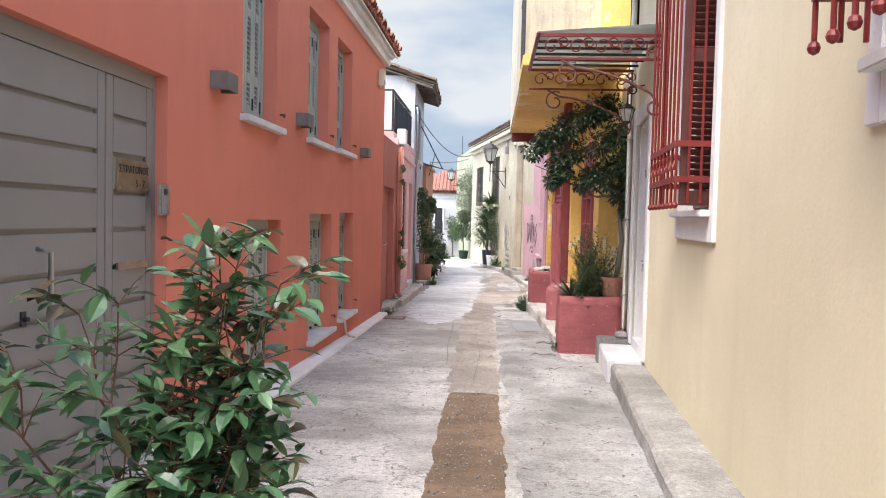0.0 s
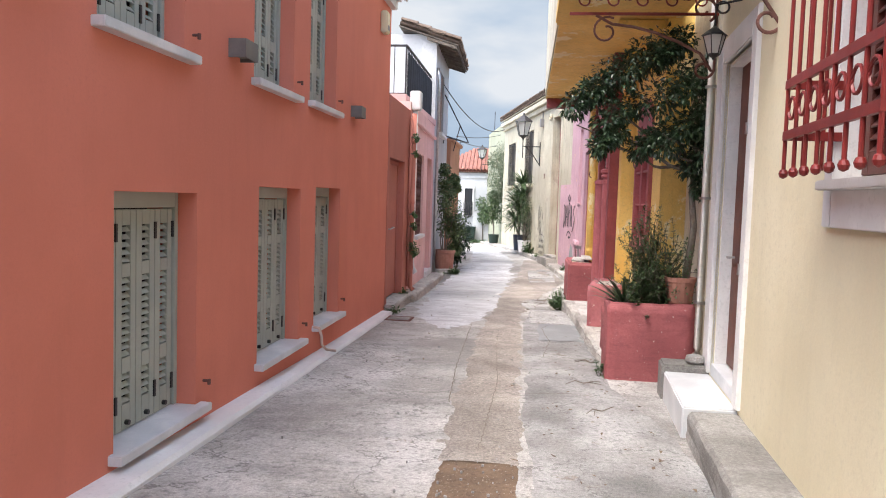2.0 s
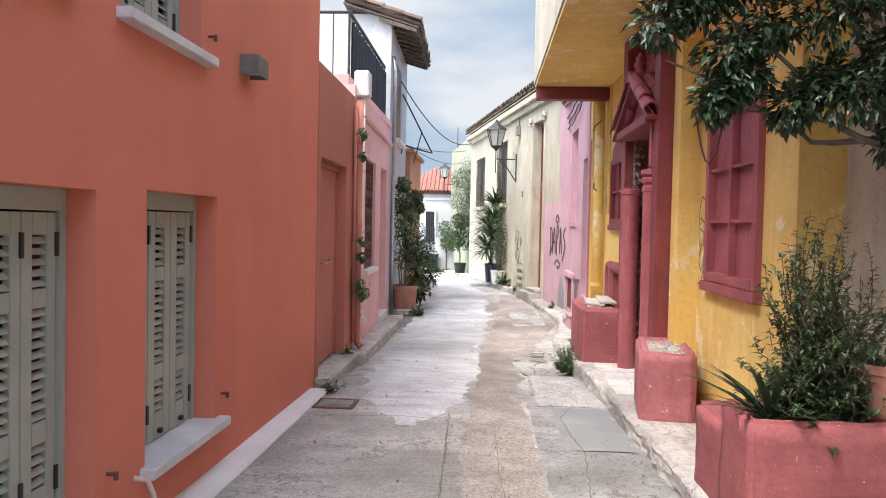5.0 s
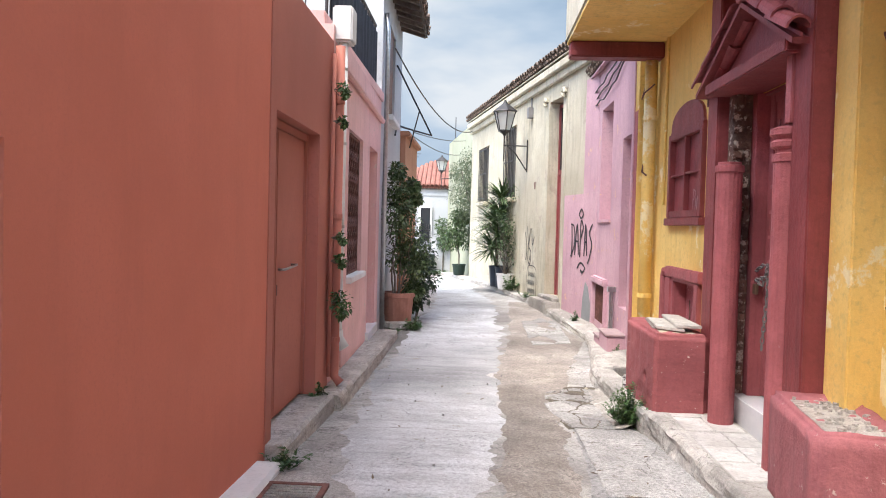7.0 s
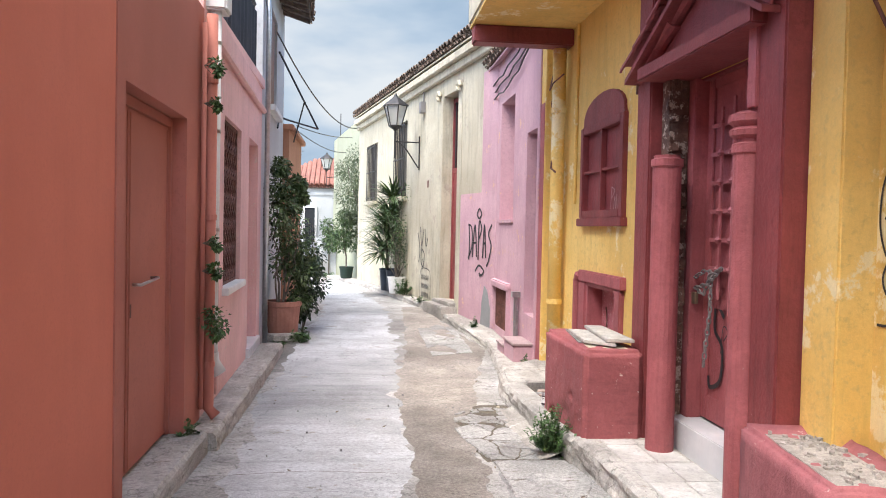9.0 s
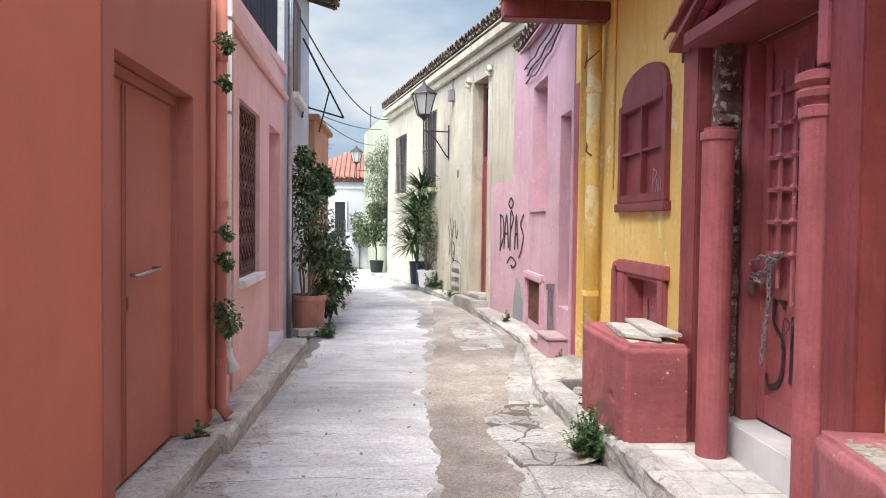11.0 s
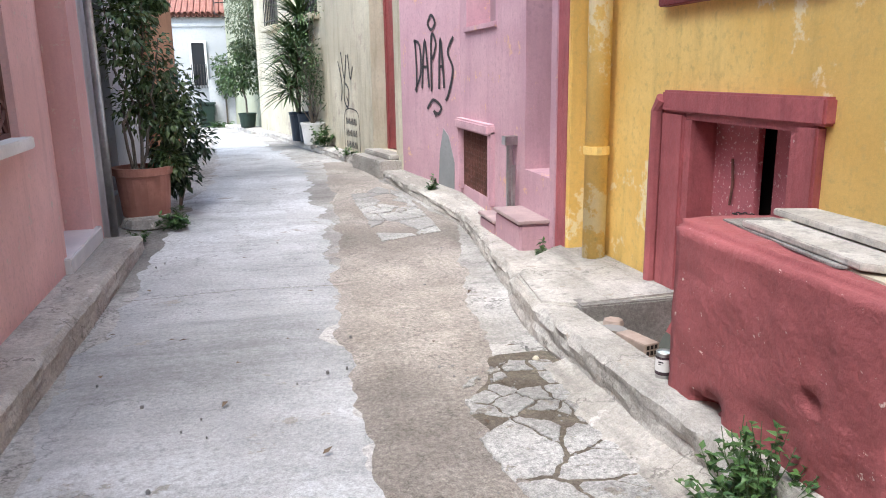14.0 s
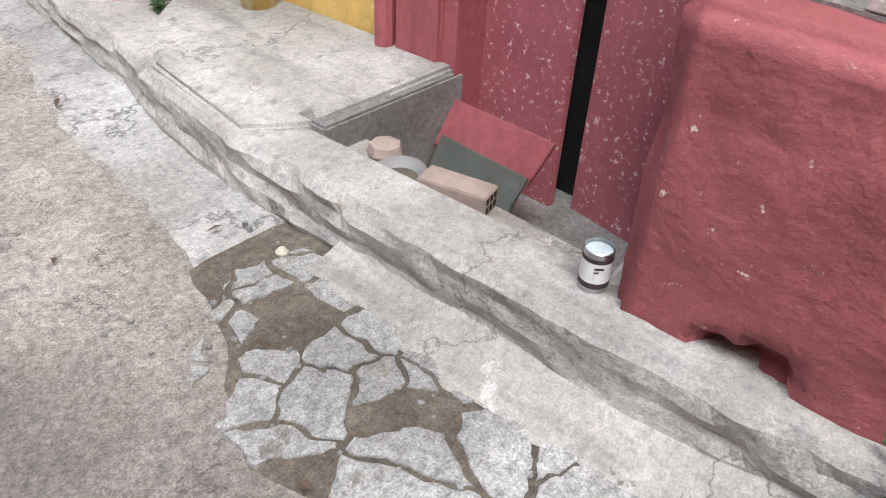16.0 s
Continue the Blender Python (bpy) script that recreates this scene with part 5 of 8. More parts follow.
def street_door():
    a, b = RA.s(10.15), RA.s(8.97)
    w, h = b - a, 2.80
    base = thing("door", "brown wooden door in a white plaster surround", "door", RA.m @ Matrix.Translation((a, 0, -0.05)))
    part("surround", Geo().box(-0.26, 0.0, -0.035, 0.03, -0.1, h + 0.22).box(w, w + 0.17, -0.035, 0.03, -0.1, h + 0.22).box(0, w, -0.035, 0.03, h, h + 0.22), WHITE, base, "white door surround", bevel=0.008)
    part("reveal", Geo().box(0.002, 0.03, 0.03, 0.34, 0, h - 0.03).box(w - 0.03, w - 0.002, 0.03, 0.34, 0, h - 0.03).box(0.002, w - 0.002, 0.03, 0.34, h - 0.03, h - 0.002), WHITE, base)
    lf = Geo().box(0.03, w - 0.03, 0.135, 0.17, 0.01, h - 0.03)
    for z0, z1 in ((0.15, 0.95), (1.1, 2.55)):
        for x0, x1 in ((0.12, w / 2 - 0.05), (w / 2 + 0.05, w - 0.12)):
            lf.box(x0, x1, 0.12, 0.135, z0, z1)
    part("door_leaf", lf, BROWN_WOOD, base, bevel=0.005)
    part("handle", Geo().tube([(0.14, 0.135, 1.02), (0.14, 0.07, 1.02), (0.26, 0.07, 1.02)], 0.01, 8), STEEL, base)
    hg = Geo()
    for z in (0.95, 2.05):
        hg.tube([(w + 0.03, -0.045, z), (w + 0.03, -0.045, z + 0.09)], 0.012, 6)
    part("hinge_pin", hg, STEEL, base)
    part("threshold", Geo().box(0.002, w - 0.002, 0.002, 0.34, -0.118, -0.002), MARBLE, base, bevel=0.004)


street_door()
solid("marble_step", Geo().box(RA.s(10.17), RA.s(8.88), -0.42, 0.0, -0.75, -0.165), MARBLE, "white veined marble door step", "step", "structure", RA.m, bevel=0.012)
solid("grey_step", Geo().box(RA.s(10.5), RA.s(10.175), -0.44, 0.0, -0.75, -0.10), STONE_GREY, "rough grey stone step end", "step", "structure", RA.m, bevel=0.02)
solid("old_shoe_stone", Geo().lathe([(0.07, 0), (0.10, 0.03), (0.085, 0.075), (0.03, 0.095)], n=9), STONE_GREY, "small dark stone on the step", "stone", m=RA.at(10.3, -0.10, -0.12))
dp = thing("downpipe", "cream-painted rainwater pipe at the house corner", "pipe")
part("pipe", Geo().tube([(1.90, 10.62, 5.9), (1.90, 10.62, 0.0), (1.88, 10.58, -0.06)], 0.04, 14), mat("pale_pipe_paint", (0.80, 0.79, 0.74), (0.74, 0.72, 0.66), 3, 0.5, 0.05), dp, smooth=True)
for z in (0.45, 1.5, 2.6):
    part("clamp", Geo().tube([(1.90, 10.62, z), (1.90, 10.62, z + 0.025)], 0.062, 14), STEEL, dp)


def canopy():
    x0, x1, y0, y1, z = 0.47, 1.86, 8.35, 10.3, 3.53
    base = thing("canopy", "red iron door canopy with grey-green corrugated sheet and scrollwork", "canopy")
    sh = Geo()
    n = 42
    for i in range(n + 1):
        y = y0 + (y1 - y0) * i / n
        dz = 0.012 * math.sin(i * math.pi * 0.75)
        sh.v += [(x0, y, z + dz), (x1, y, z + 0.10 + dz), (x1, y, z + 0.106 + dz), (x0, y, z + 0.006 + dz)]
    for i in range(n):
        for j in range(4):
            sh.f.append((i * 4 + j, i * 4 + (j + 1) % 4, i * 4 + 4 + (j + 1) % 4, i * 4 + 4 + j))
    part("sheet", sh, ROOF_SHEET, base, "grey-green corrugated sheet")
    for y in (y0, y1):
        part("side_frame", Geo().box(x0, x1, y - 0.015, y + 0.015, z - 0.05, z - 0.015).box(x0, x1, y - 0.012, y + 0.012, z - 0.30, z - 0.275), IRON_RED, base)
    part("front_frame", Geo().box(x0 - 0.02, x0 + 0.02, y0 - 0.015, y1 + 0.015, z - 0.05, z - 0.012), IRON_RED, base)
    for i in range(1, 6):
        y = y0 + (y1 - y0) * i / 6
        part("rib", Geo().box(x0 + 0.02, x1, y - 0.01, y + 0.01, z - 0.045, z - 0.015), IRON, base)
    for y in (y0, y1):
        q = Geo()
        for i in range(5):
            c = x0 + 0.15 + i * (x1 - x0 - 0.3) / 4
            q.tube(arc((c, y, z - 0.16), 0.10, 0, 400, 18, 0.75), 0.009, 5)
            q.tube(arc((c + 0.13, y, z - 0.12), 0.07, 180, -200, 16, 0.7), 0.008, 5)
        part("scrollwork", q, IRON_RED, base)
        s = Geo()
        s.tube([(x0 + 0.25, y, z - 0.3)] + [(x0 + 0.3 + t * (x1 - x0 - 0.35), y, z - 0.38 - 0.34 * t * t) for t in (0.1, 0.3, 0.5, 0.7, 0.9)] + [(x1 - 0.04, y, z - 0.82)], 0.014, 6)
        s.tube(arc((x0 + 0.35, y, z - 0.45), 0.14, 60, 460, 22, 0.7), 0.011, 5)
        s.tube(arc((x1 - 0.14, y, z - 0.24), 0.13, -60, 330, 20, 0.72), 0.013, 6)
        s.tube(arc((x1 - 0.12, y, z - 0.80), 0.10, 0, -330, 18, 0.6), 0.013, 6)
        s.tube([(x1 - 0.02, y, z - 0.05), (x1 - 0.02, y, z - 0.82)], 0.013, 6)
        part("bracket", s, RUST_IRON, base)


canopy()


def lantern(name, m, s, arm, label):
    """A six-sided street lantern, hung or standing on a bracket arm."""
    base = thing(name, label, "lantern", m)
    part("cap", Geo().lathe([(0.02 * s, 0.62 * s), (0.04 * s, 0.56 * s), (0.12 * s, 0.50 * s), (0.25 * s, 0.40 * s), (0.26 * s, 0.38 * s), (0.02 * s, 0.385 * s)], n=6), IRON, base)
    part("globe", Geo().lathe([(0.115 * s, 0.02 * s), (0.215 * s, 0.375 * s)], n=6), lamp_glass, base, "pale lamp glass")
    fr = Geo()
    for i in range(6):
        a = 2 * math.pi * i / 6
        fr.tube([(0.12 * s * math.cos(a), 0.12 * s * math.sin(a), 0.0), (0.225 * s * math.cos(a), 0.225 * s * math.sin(a), 0.385 * s)], 0.011 * s, 5)
    part("frame", fr, IRON, base)
    part("base_cup", Geo().lathe([(0.015 * s, -0.10 * s), (0.04 * s, -0.06 * s), (0.13 * s, 0.0), (0.13 * s, 0.02 * s), (0.02 * s, 0.022 * s)], n=6), IRON, base)
    g = Geo()
    for pts in arm:
        g.tube(pts, 0.014 * max(s, 0.7), 6)
    part("bracket", g, IRON, base)
    return base


lantern("wall_lantern", Matrix.Translation((1.66, 9.55, 2.72)), 0.42, [[(0, 0, 0.26), (0, 0, 0.42), (0.2, -0.05, 0.45)], arc((0.06, 0, 0.40), 0.05, 0, 360, 12)], "small black hanging lantern under the canopy")

# ---- yellow house: planter, trees, pedestals ----
def rough_block(name, x0, x1, y0, y1, z0, z1, material, label, category, inner=None, seed=0, amp=0.012, depth=0.10, cuts=9, pits=()):
    """A rendered masonry block with uneven faces and rounded arrises; inner: wall width of an open box."""
    bm = bmesh.new()
    bmesh.ops.create_cube(bm, size=1)
    for v in bm.verts:
        v.co = Vector((x0 + (v.co.x + 0.5) * (x1 - x0), y0 + (v.co.y + 0.5) * (y1 - y0), z0 + (v.co.z + 0.5) * (z1 - z0)))
    bmesh.ops.bevel(bm, geom=bm.edges[:], offset=0.03, segments=3, affect="EDGES")
    if inner:
        top = max(bm.faces, key=lambda f: f.calc_center_median().z)
        r = bmesh.ops.inset_region(bm, faces=[top], thickness=inner)
        top = max((f for f in bm.faces if f.normal.z > 0.9), key=lambda f: (round(f.calc_center_median().z, 3), -f.calc_area()))
        cand = [f for f in bm.faces if f.normal.z > 0.99 and abs(f.calc_center_median().x - (x0 + x1) / 2) < 0.05 and abs(f.calc_center_median().y - (y0 + y1) / 2) < 0.05]
        for f in cand:
            for v in f.verts:
                v.co.z -= depth
    bmesh.ops.subdivide_edges(bm, edges=[e for e in bm.edges if e.calc_length() > 0.2], cuts=cuts, use_grid_fill=True)
    for v in bm.verts:
        v.co += v.normal * (amp * noise.noise(v.co * 4.5 + Vector((seed, 0, 0))) + amp * 0.6 * noise.noise(v.co * 13))
        gash = noise.noise(Vector((v.co.x * 3, v.co.y * 3.2 + v.co.z * 2.5, v.co.z * 17 + seed * 3)))
        v.co -= v.normal * 0.018 * max(0.0, gash - 0.38)
        for py, pz, ry, rz, deep in pits:
            q = math.hypot((v.co.y - py) / ry, (v.co.z - pz) / rz) + 0.45 * noise.noise(v.co * 24)
            if v.co.x < x0 + 0.06 and q < 1.15:
                v.co.x += deep * min(1.0, (1.15 - q) / 0.3)
    me = bpy.data.meshes.new(name)
    bm.to_mesh(me)
    bm.free()
    for p in me.polygons:
        p.use_smooth = True
    ob = part(name, me, material)
    return tagged(ob, label, category)


pl1 = rough_block("planter", 1.035, 1.96, 10.97, 11.5, -0.62, 0.385, MAROON_WALL, "chipped maroon masonry planter box", "planter", 0.11, 1)
pl2 = rough_block("planter", 1.08, 1.75, 11.52, 12.15, -0.62, 0.22, MAROON_WALL, "lower maroon masonry planter behind the first", "planter", 0.1, 2)
bench = rough_block("pedestal", 1.13, 1.62, 13.80, 14.85, -0.42, 0.262, ROSE_WALL, "rose-painted masonry bench beside the portal", "pedestal", 0.09, 3, depth=0.04)
bench.matrix_world = Matrix.Translation((1.13, 14.33, 0)) @ Matrix.Rotation(radians(-9), 4, "Z") @ Matrix.Translation((-1.13, -14.33, 0))
part("plaster_fill", Geo().box(1.23, 1.525, 13.9, 14.75, 0.20, 0.226), KERB, bench, "crumbling pale plaster top")
ped = rough_block("pedestal", 0.92, 1.40, 16.72, 18.0, -1.0, 0.34, MAROON_WALL, "scarred maroon masonry bench with broken holes", "pedestal", None, 4, 0.013, cuts=34, pits=((17.70, -0.40, 0.075, 0.042, 0.09), (17.08, -0.10, 0.032, 0.027, 0.035), (17.62, -0.365, 0.05, 0.03, 0.07)))
part("mortar_bed", Geo().plate([(1.0, 16.9), (1.3, 16.8), (1.36, 17.85), (1.08, 17.9)], 0.33, 0.341), CREAM_OLD, ped, "pale mortar on the top")
for pts, dz, lab in (([(1.0, 17.02), (1.20, 16.80), (1.32, 17.6), (1.06, 17.72)], 0.0, "loose marble slab on the bench"), ([(1.14, 16.85), (1.36, 16.82), (1.38, 17.7), (1.22, 17.75)], 0.032, "second loose marble slab, askew")):
    solid("stone_slab", Geo().plate(pts, 0.352 + dz, 0.378 + dz), SLAB_OLD, lab, "slab", bevel=0.004, group="loose slabs")
solid("dark_board", Geo().plate([(0.98, 17.1), (1.3, 16.9), (1.3, 17.85), (1.08, 17.88)], 0.342, 0.350), STONE_GREY, "thin dark board under the slabs", "board")
part("soil", Geo().box(1.15, 1.85, 11.09, 11.38, 0.27, 0.315), SOIL, pl1, "dark soil")
part("soil", Geo().box(1.19, 1.64, 11.63, 12.03, 0.1, 0.155), SOIL, pl2, "dark soil")
rng = random.Random(3)
rub = Geo()
for _ in range(85):
    x, y, r = rng.uniform(1.24, 1.56), rng.uniform(13.92, 14.72), rng.uniform(0.006, 0.024)
    a = rng.uniform(0, 6)
    rub.plate([(x + r * math.cos(a + k * 1.57) * rng.uniform(0.6, 1.2), y + r * math.sin(a + k * 1.57)) for k in range(4)], 0.215, 0.23 + rng.random() * 0.018)
solid("plaster_rubble", rub, KERB, "flakes of fallen plaster on the bench", "rubble", "stuff")


def planter_plants():
    rng = random.Random(21)
    tr = thing("tree", "small dark evergreen tree with a leaning grey trunk", "tree", Matrix.Translation((1.84, 11.22, 0.29)))
    trunk = [(0, 0, 0), (0.05, 0.03, 0.45), (0.10, 0.05, 0.9), (0.06, 0.06, 1.3), (0.10, 0.1, 1.7), (0.0, 0.1, 2.1)]
    t = Geo().tube(trunk, 0.045, 8, 0.025)
    for tip in ((-0.9, 0.2, 2.3), (-0.5, 0.1, 2.7), (-1.2, 0.15, 2.0), (-0.3, -0.1, 1.9), (0.1, 0.1, 2.5), (-0.7, 0.3, 1.75)):
        t.tube(bent(rng, (0.08, 0.08, 1.5), tip, 6, 0.06), 0.022, 6, 0.006)
    part("trunk", t, BARK, tr)
    cl = [(-0.95, 0.2, 2.45, 0.33), (-0.6, 0.1, 2.65, 0.36), (-1.2, 0.2, 2.25, 0.26), (-0.85, 0.15, 2.05, 0.26), (-0.25, 0.1, 2.35, 0.36), (0.05, 0.0, 2.45, 0.34), (0.08, 0.0, 2.05, 0.30), (-0.2, 0.0, 1.85, 0.28), (-0.5, 0.15, 1.75, 0.2), (0.05, 0.05, 1.6, 0.24), (-0.95, 0.1, 1.75, 0.18), (0.12, 0, 1.32, 0.16), (-0.35, 0.1, 2.75, 0.25)]
    part("crown", blob_leaves(rng, [(x + dx, y + dy, z + dz, r * 0.62) for x, y, z, r in [(x + 0.10, y, z + 0.10, r) for x, y, z, r in cl] for dx, dy, dz in ((0, 0, 0), (0.6 * r, 0.2 * r, 0.3 * r), (-0.5 * r, 0, -0.5 * r))], 9500, 0.072, 0.036, 0.5), LEAF_DARK, tr)
    sh = thing("shrub", "feathery green succulent shrub spilling over the planter", "shrub", Matrix.Translation((1.5, 11.24, 0.31)))
    st, lf = Geo(), Geo()
    for _ in range(250):
        a = rng.uniform(0, 6.28)
        r = rng.uniform(0.05, 0.46)
        tip = Vector((r * math.cos(a), r * 0.75 * math.sin(a), rng.uniform(0.15, 1.15) * (1.12 - 1.1 * r)))
        if rng.random() < 0.3:
            tip.z = rng.uniform(-0.08, 0.25)
        pts = bent(rng, (rng.gauss(0, 0.08), rng.gauss(0, 0.08), 0), tip, 6, 0.04)
        st.tube(pts, 0.006, 4, 0.002)
        for k in range(1, 7):
            for _ in range(11):
                p = Vector(pts[k]).lerp(Vector(pts[k - 1]), rng.random())
                d = Vector((rng.gauss(0, 1), rng.gauss(0, 1), rng.gauss(0.3, 0.6)))
                leaf_geo(lf, p, d, (0, 0, 1), rng.uniform(0.03, 0.06), rng.uniform(0.016, 0.026))
    part("stem", st, BARK, sh)
    part("leaves", lf, LEAF_MID, sh)
    yc = thing("spiky_plant", "dark green strap-leaved plant", "plant", Matrix.Translation((1.24, 11.25, 0.3)))
    lf = Geo()
    for _ in range(42):
        a = rng.uniform(0, 6.28)
        big_leaf(lf, (rng.gauss(0, 0.02), rng.gauss(0, 0.02), 0), (math.cos(a), math.sin(a), rng.uniform(0.5, 1.6)), (0, 0, 1), rng.uniform(0.35, 0.6), 0.035, 0.25)
    part("leaves", lf, LEAF_DARK, yc)
    pt = thing("plant_pot", "terracotta pot standing on the planter's edge", "plant pot", Matrix.Translation((1.80, 11.14, 0.375)))
    part("body", Geo().lathe([(0.12, 0), (0.135, 0.02), (0.155, 0.24), (0.17, 0.245), (0.172, 0.29), (0.145, 0.29), (0.14, 0.24), (0.01, 0.235)], n=22), TERRACOTTA, pt)
    part("soil", Geo().lathe([(0.138, 0.23), (0.138, 0.26), (0.02, 0.27)], n=16), SOIL, pt)
    tw = thing("trailing_plant", "thin trailing plant in the terracotta pot", "plant", Matrix.Translation((1.80, 11.14, 0.635)))
    st, lf = Geo(), Geo()
    for tip in ((0.25, -0.15, 0.2), (0.32, -0.1, -0.1), (0.05, -0.2, 0.3), (-0.2, -0.1, 0.15), (-0.1, -0.22, -0.15), (0.2, -0.2, -0.25)):
        pts = bent(rng, (0, 0, 0), tip, 6, 0.04)
        st.tube(pts, 0.004, 4, 0.002)
        for p in pts[1:]:
            for _ in range(7):
                leaf_geo(lf, Vector(p) + Vector((rng.gauss(0, 0.015), rng.gauss(0, 0.015), rng.gauss(0, 0.015))), (rng.gauss(0, 1), rng.gauss(0, 1), rng.gauss(0, 0.6)), (0, 0, 1), 0.035, 0.02)
    part("stem", st, BARK, tw)
    part("leaves", lf, LEAF_WEED, tw)


planter_plants()


# ---- portal and windows of the yellow house ----
def portal():
    base = thing("portal", "maroon-painted wooden portal with columns and a tiled gable", "portal")
    for y0, y1, x0 in ((16.74, 17.02, 1.40), (14.80, 15.08, 1.38)):
        part("pilaster", Geo().box(x0, 1.76, y0, y1, -0.42, 3.757), MAROON, base, bevel=0.012)
    part("back_panel", Geo().box(1.62, 1.716, 14.99, 16.73, 2.46, 3.757), MAROON, base)
    for y, z0, z1, r in ((16.42, -0.36, 1.80, 0.105), (15.20, -0.40, 1.78, 0.10)):
        col = part("column", Geo().lathe([(r, z0), (r, z1 - 0.04), (r * 1.12, z1 - 0.03), (r * 1.12, z1 + 0.02), (r * 0.9, z1 + 0.03), (r * 0.9, z1 + 0.05), (0.02, z1 + 0.05)], (1.42, y, 0), 20), ROSE, base, smooth=False)
    part("capital", Geo().lathe([(0.09, 1.83), (0.12, 1.85), (0.125, 1.88), (0.10, 1.90), (0.13, 1.93), (0.13, 1.97), (0.08, 1.99)], (1.42, 15.20, 0), 16), ROSE, base, "worn moulded capital")
    part("post", Geo().box(1.36, 1.46, 15.06, 15.16, 2.0, 2.52), ROSE, base, bevel=0.006)
    part("post", Geo().box(1.66, 1.79, 16.50, 16.738, -0.14, 2.45), ROSE, base, bevel=0.006)
    part("post", Geo().box(1.52, 1.79, 15.085, 15.355, -0.14, 2.45), MAROON, base, bevel=0.006)
    part("jamb_masonry", Geo().box(1.50, 1.655, 16.60, 16.738, -0.30, 2.45), BRICK_OLD, base, "bare rubble masonry in the jamb")
    rs = random.Random(8)
    z = -0.25
    while z < 2.35:
        h = rs.uniform(0.07, 0.17)
        for y0, y1 in ((1.50, 1.57), (1.58, 1.65)):
            d = rs.uniform(-0.02, 0.03)
            part("stone", Geo().box(y0 + rs.uniform(-0.01, 0.01), y1, 16.575 + d, 16.61, z, z + h - 0.015), BRICK_OLD, base, bevel=0.008)
        z += h
    part("lintel", Geo().box(1.28, 1.71, 14.99, 16.73, 2.45, 2.55), MAROON, base, bevel=0.01)
    part("door_head", Geo().box(1.715, 2.1, 15.31, 16.61, 2.43, 2.448), MAROON, base)
    # gable
    ap, z_ap, lo = 15.85, 2.98, 2.47
    tri = Geo()
    tri.add([(1.42, 16.72, 2.55), (1.42, 15.0, 2.55), (1.42, ap, z_ap - 0.03), (1.46, 16.72, 2.55), (1.46, 15.0, 2.55), (1.46, ap, z_ap - 0.03)], [(0, 1, 2), (5, 4, 3), (0, 3, 4, 1), (1, 4, 5, 2), (2, 5, 3, 0)])
    part("tympanum", tri, MAROON, base)
    cov, pan = COVER.copy(), PAN.copy()
    cov.materials.append(ROSE)
    pan.materials.append(ROSE)
    rng = random.Random(4)
    for side, ye in ((1, 16.98), (-1, 14.86)):
        b = Geo()
        y_e, z_e = ye, lo
        vs = []
        for x in (1.27, 1.715):
            vs += [(x, y_e, z_e), (x, ap, z_ap), (x, ap, z_ap + 0.04), (x, y_e, z_e + 0.04)]
        b.add(vs, [(0, 1, 2, 3), (7, 6, 5, 4), (0, 4, 5, 1), (1, 5, 6, 2), (2, 6, 7, 3), (3, 7, 4, 0)])
        part("rafter_board", b, MAROON, base)
        v = Vector((0, ap - y_e, z_ap - z_e))
        ln = v.length
        ang = math.atan2(v.z, abs(v.y))
        for r in range(3):
            for i in range(4):
                for me, off, dz in ((cov, 0.0, 0.055), (pan, 0.085, 0.03)):
                    x = 1.31 + i * 0.165 + off
                    if x > 1.66:
                        continue
                    t = r * 0.30 / ln
                    p = Vector((x, y_e, z_e + 0.04)) + v * t
                    rot = Matrix.Rotation(radians(-90 if side > 0 else 90), 4, "Z") @ Matrix.Rotation(-ang + rng.gauss(0, 0.03), 4, "Y")
                    ob = new("tile", me)
                    ob.parent = base
                    ob.matrix_world = Matrix.Translation((p.x, p.y, p.z + dz)) @ rot
    rg = Geo()
    rg.lathe([(0.05, 0), (0.07, 0.03), (0.05, 0.07), (0.075, 0.12), (0.045, 0.17), (0.055, 0.2), (0.01, 0.26)], (1.38, ap, z_ap + 0.12), 12)
    part("finial", rg, ROSE, base, "turned finial")
    part("ridge", Geo().tube([(1.25, ap, z_ap + 0.10), (1.7, ap, z_ap + 0.10)], 0.07, 10), ROSE, base)
    hk = Geo().tube([(1.68, 17.08, 2.55)] + arc((1.55, 17.08, 2.62), 0.13, 0, 190, 12) + [(1.42, 17.08, 2.42)], 0.014, 6)
    part("hook", hk, RUST_IRON, base, "rusty iron hook")
    # door
    dr = thing("door", "battered maroon door with an iron grid, chained shut and sprayed", "door")
    part("door_leaf", Geo().box(1.785, 1.83, 15.36, 16.5, -0.12, 2.44).box(1.768, 1.785, 15.36, 15.48, -0.12, 2.44).box(1.768, 1.785, 16.4, 16.5, -0.12, 2.44).box(1.768, 1.785, 15.48, 16.4, -0.12, 0.06).box(1.768, 1.785, 15.48, 16.4, 0.72, 0.80).box(1.768, 1.785, 15.48, 16.4, 2.36, 2.44), ROSE, dr, bevel=0.005)
    # shade of the broken panels, painted as black patches on a solid leaf
    part("opening", Geo().box(1.776, 1.784, 15.56, 15.80, 1.10, 1.95).box(1.776, 1.784, 15.98, 16.12, 1.3, 1.75), SHADE_BLACK, dr, "near-black patches for the shade in broken panels")
    for i in range(6):
        z = 1.02 + i * 0.21
        part("grid_bar", Geo().box(1.742, 1.760, 15.5, 16.38, z - 0.014, z + 0.014), GRID, dr)
    for i in range(4):
        y = 15.66 + i * 0.18
        part("grid_bar", Geo().box(1.728, 1.742, y - 0.014, y + 0.014, 0.80 - 0.05 * (i % 3), 2.24 - 0.05 * (i % 2)), GRID, dr)
    kn = Geo()
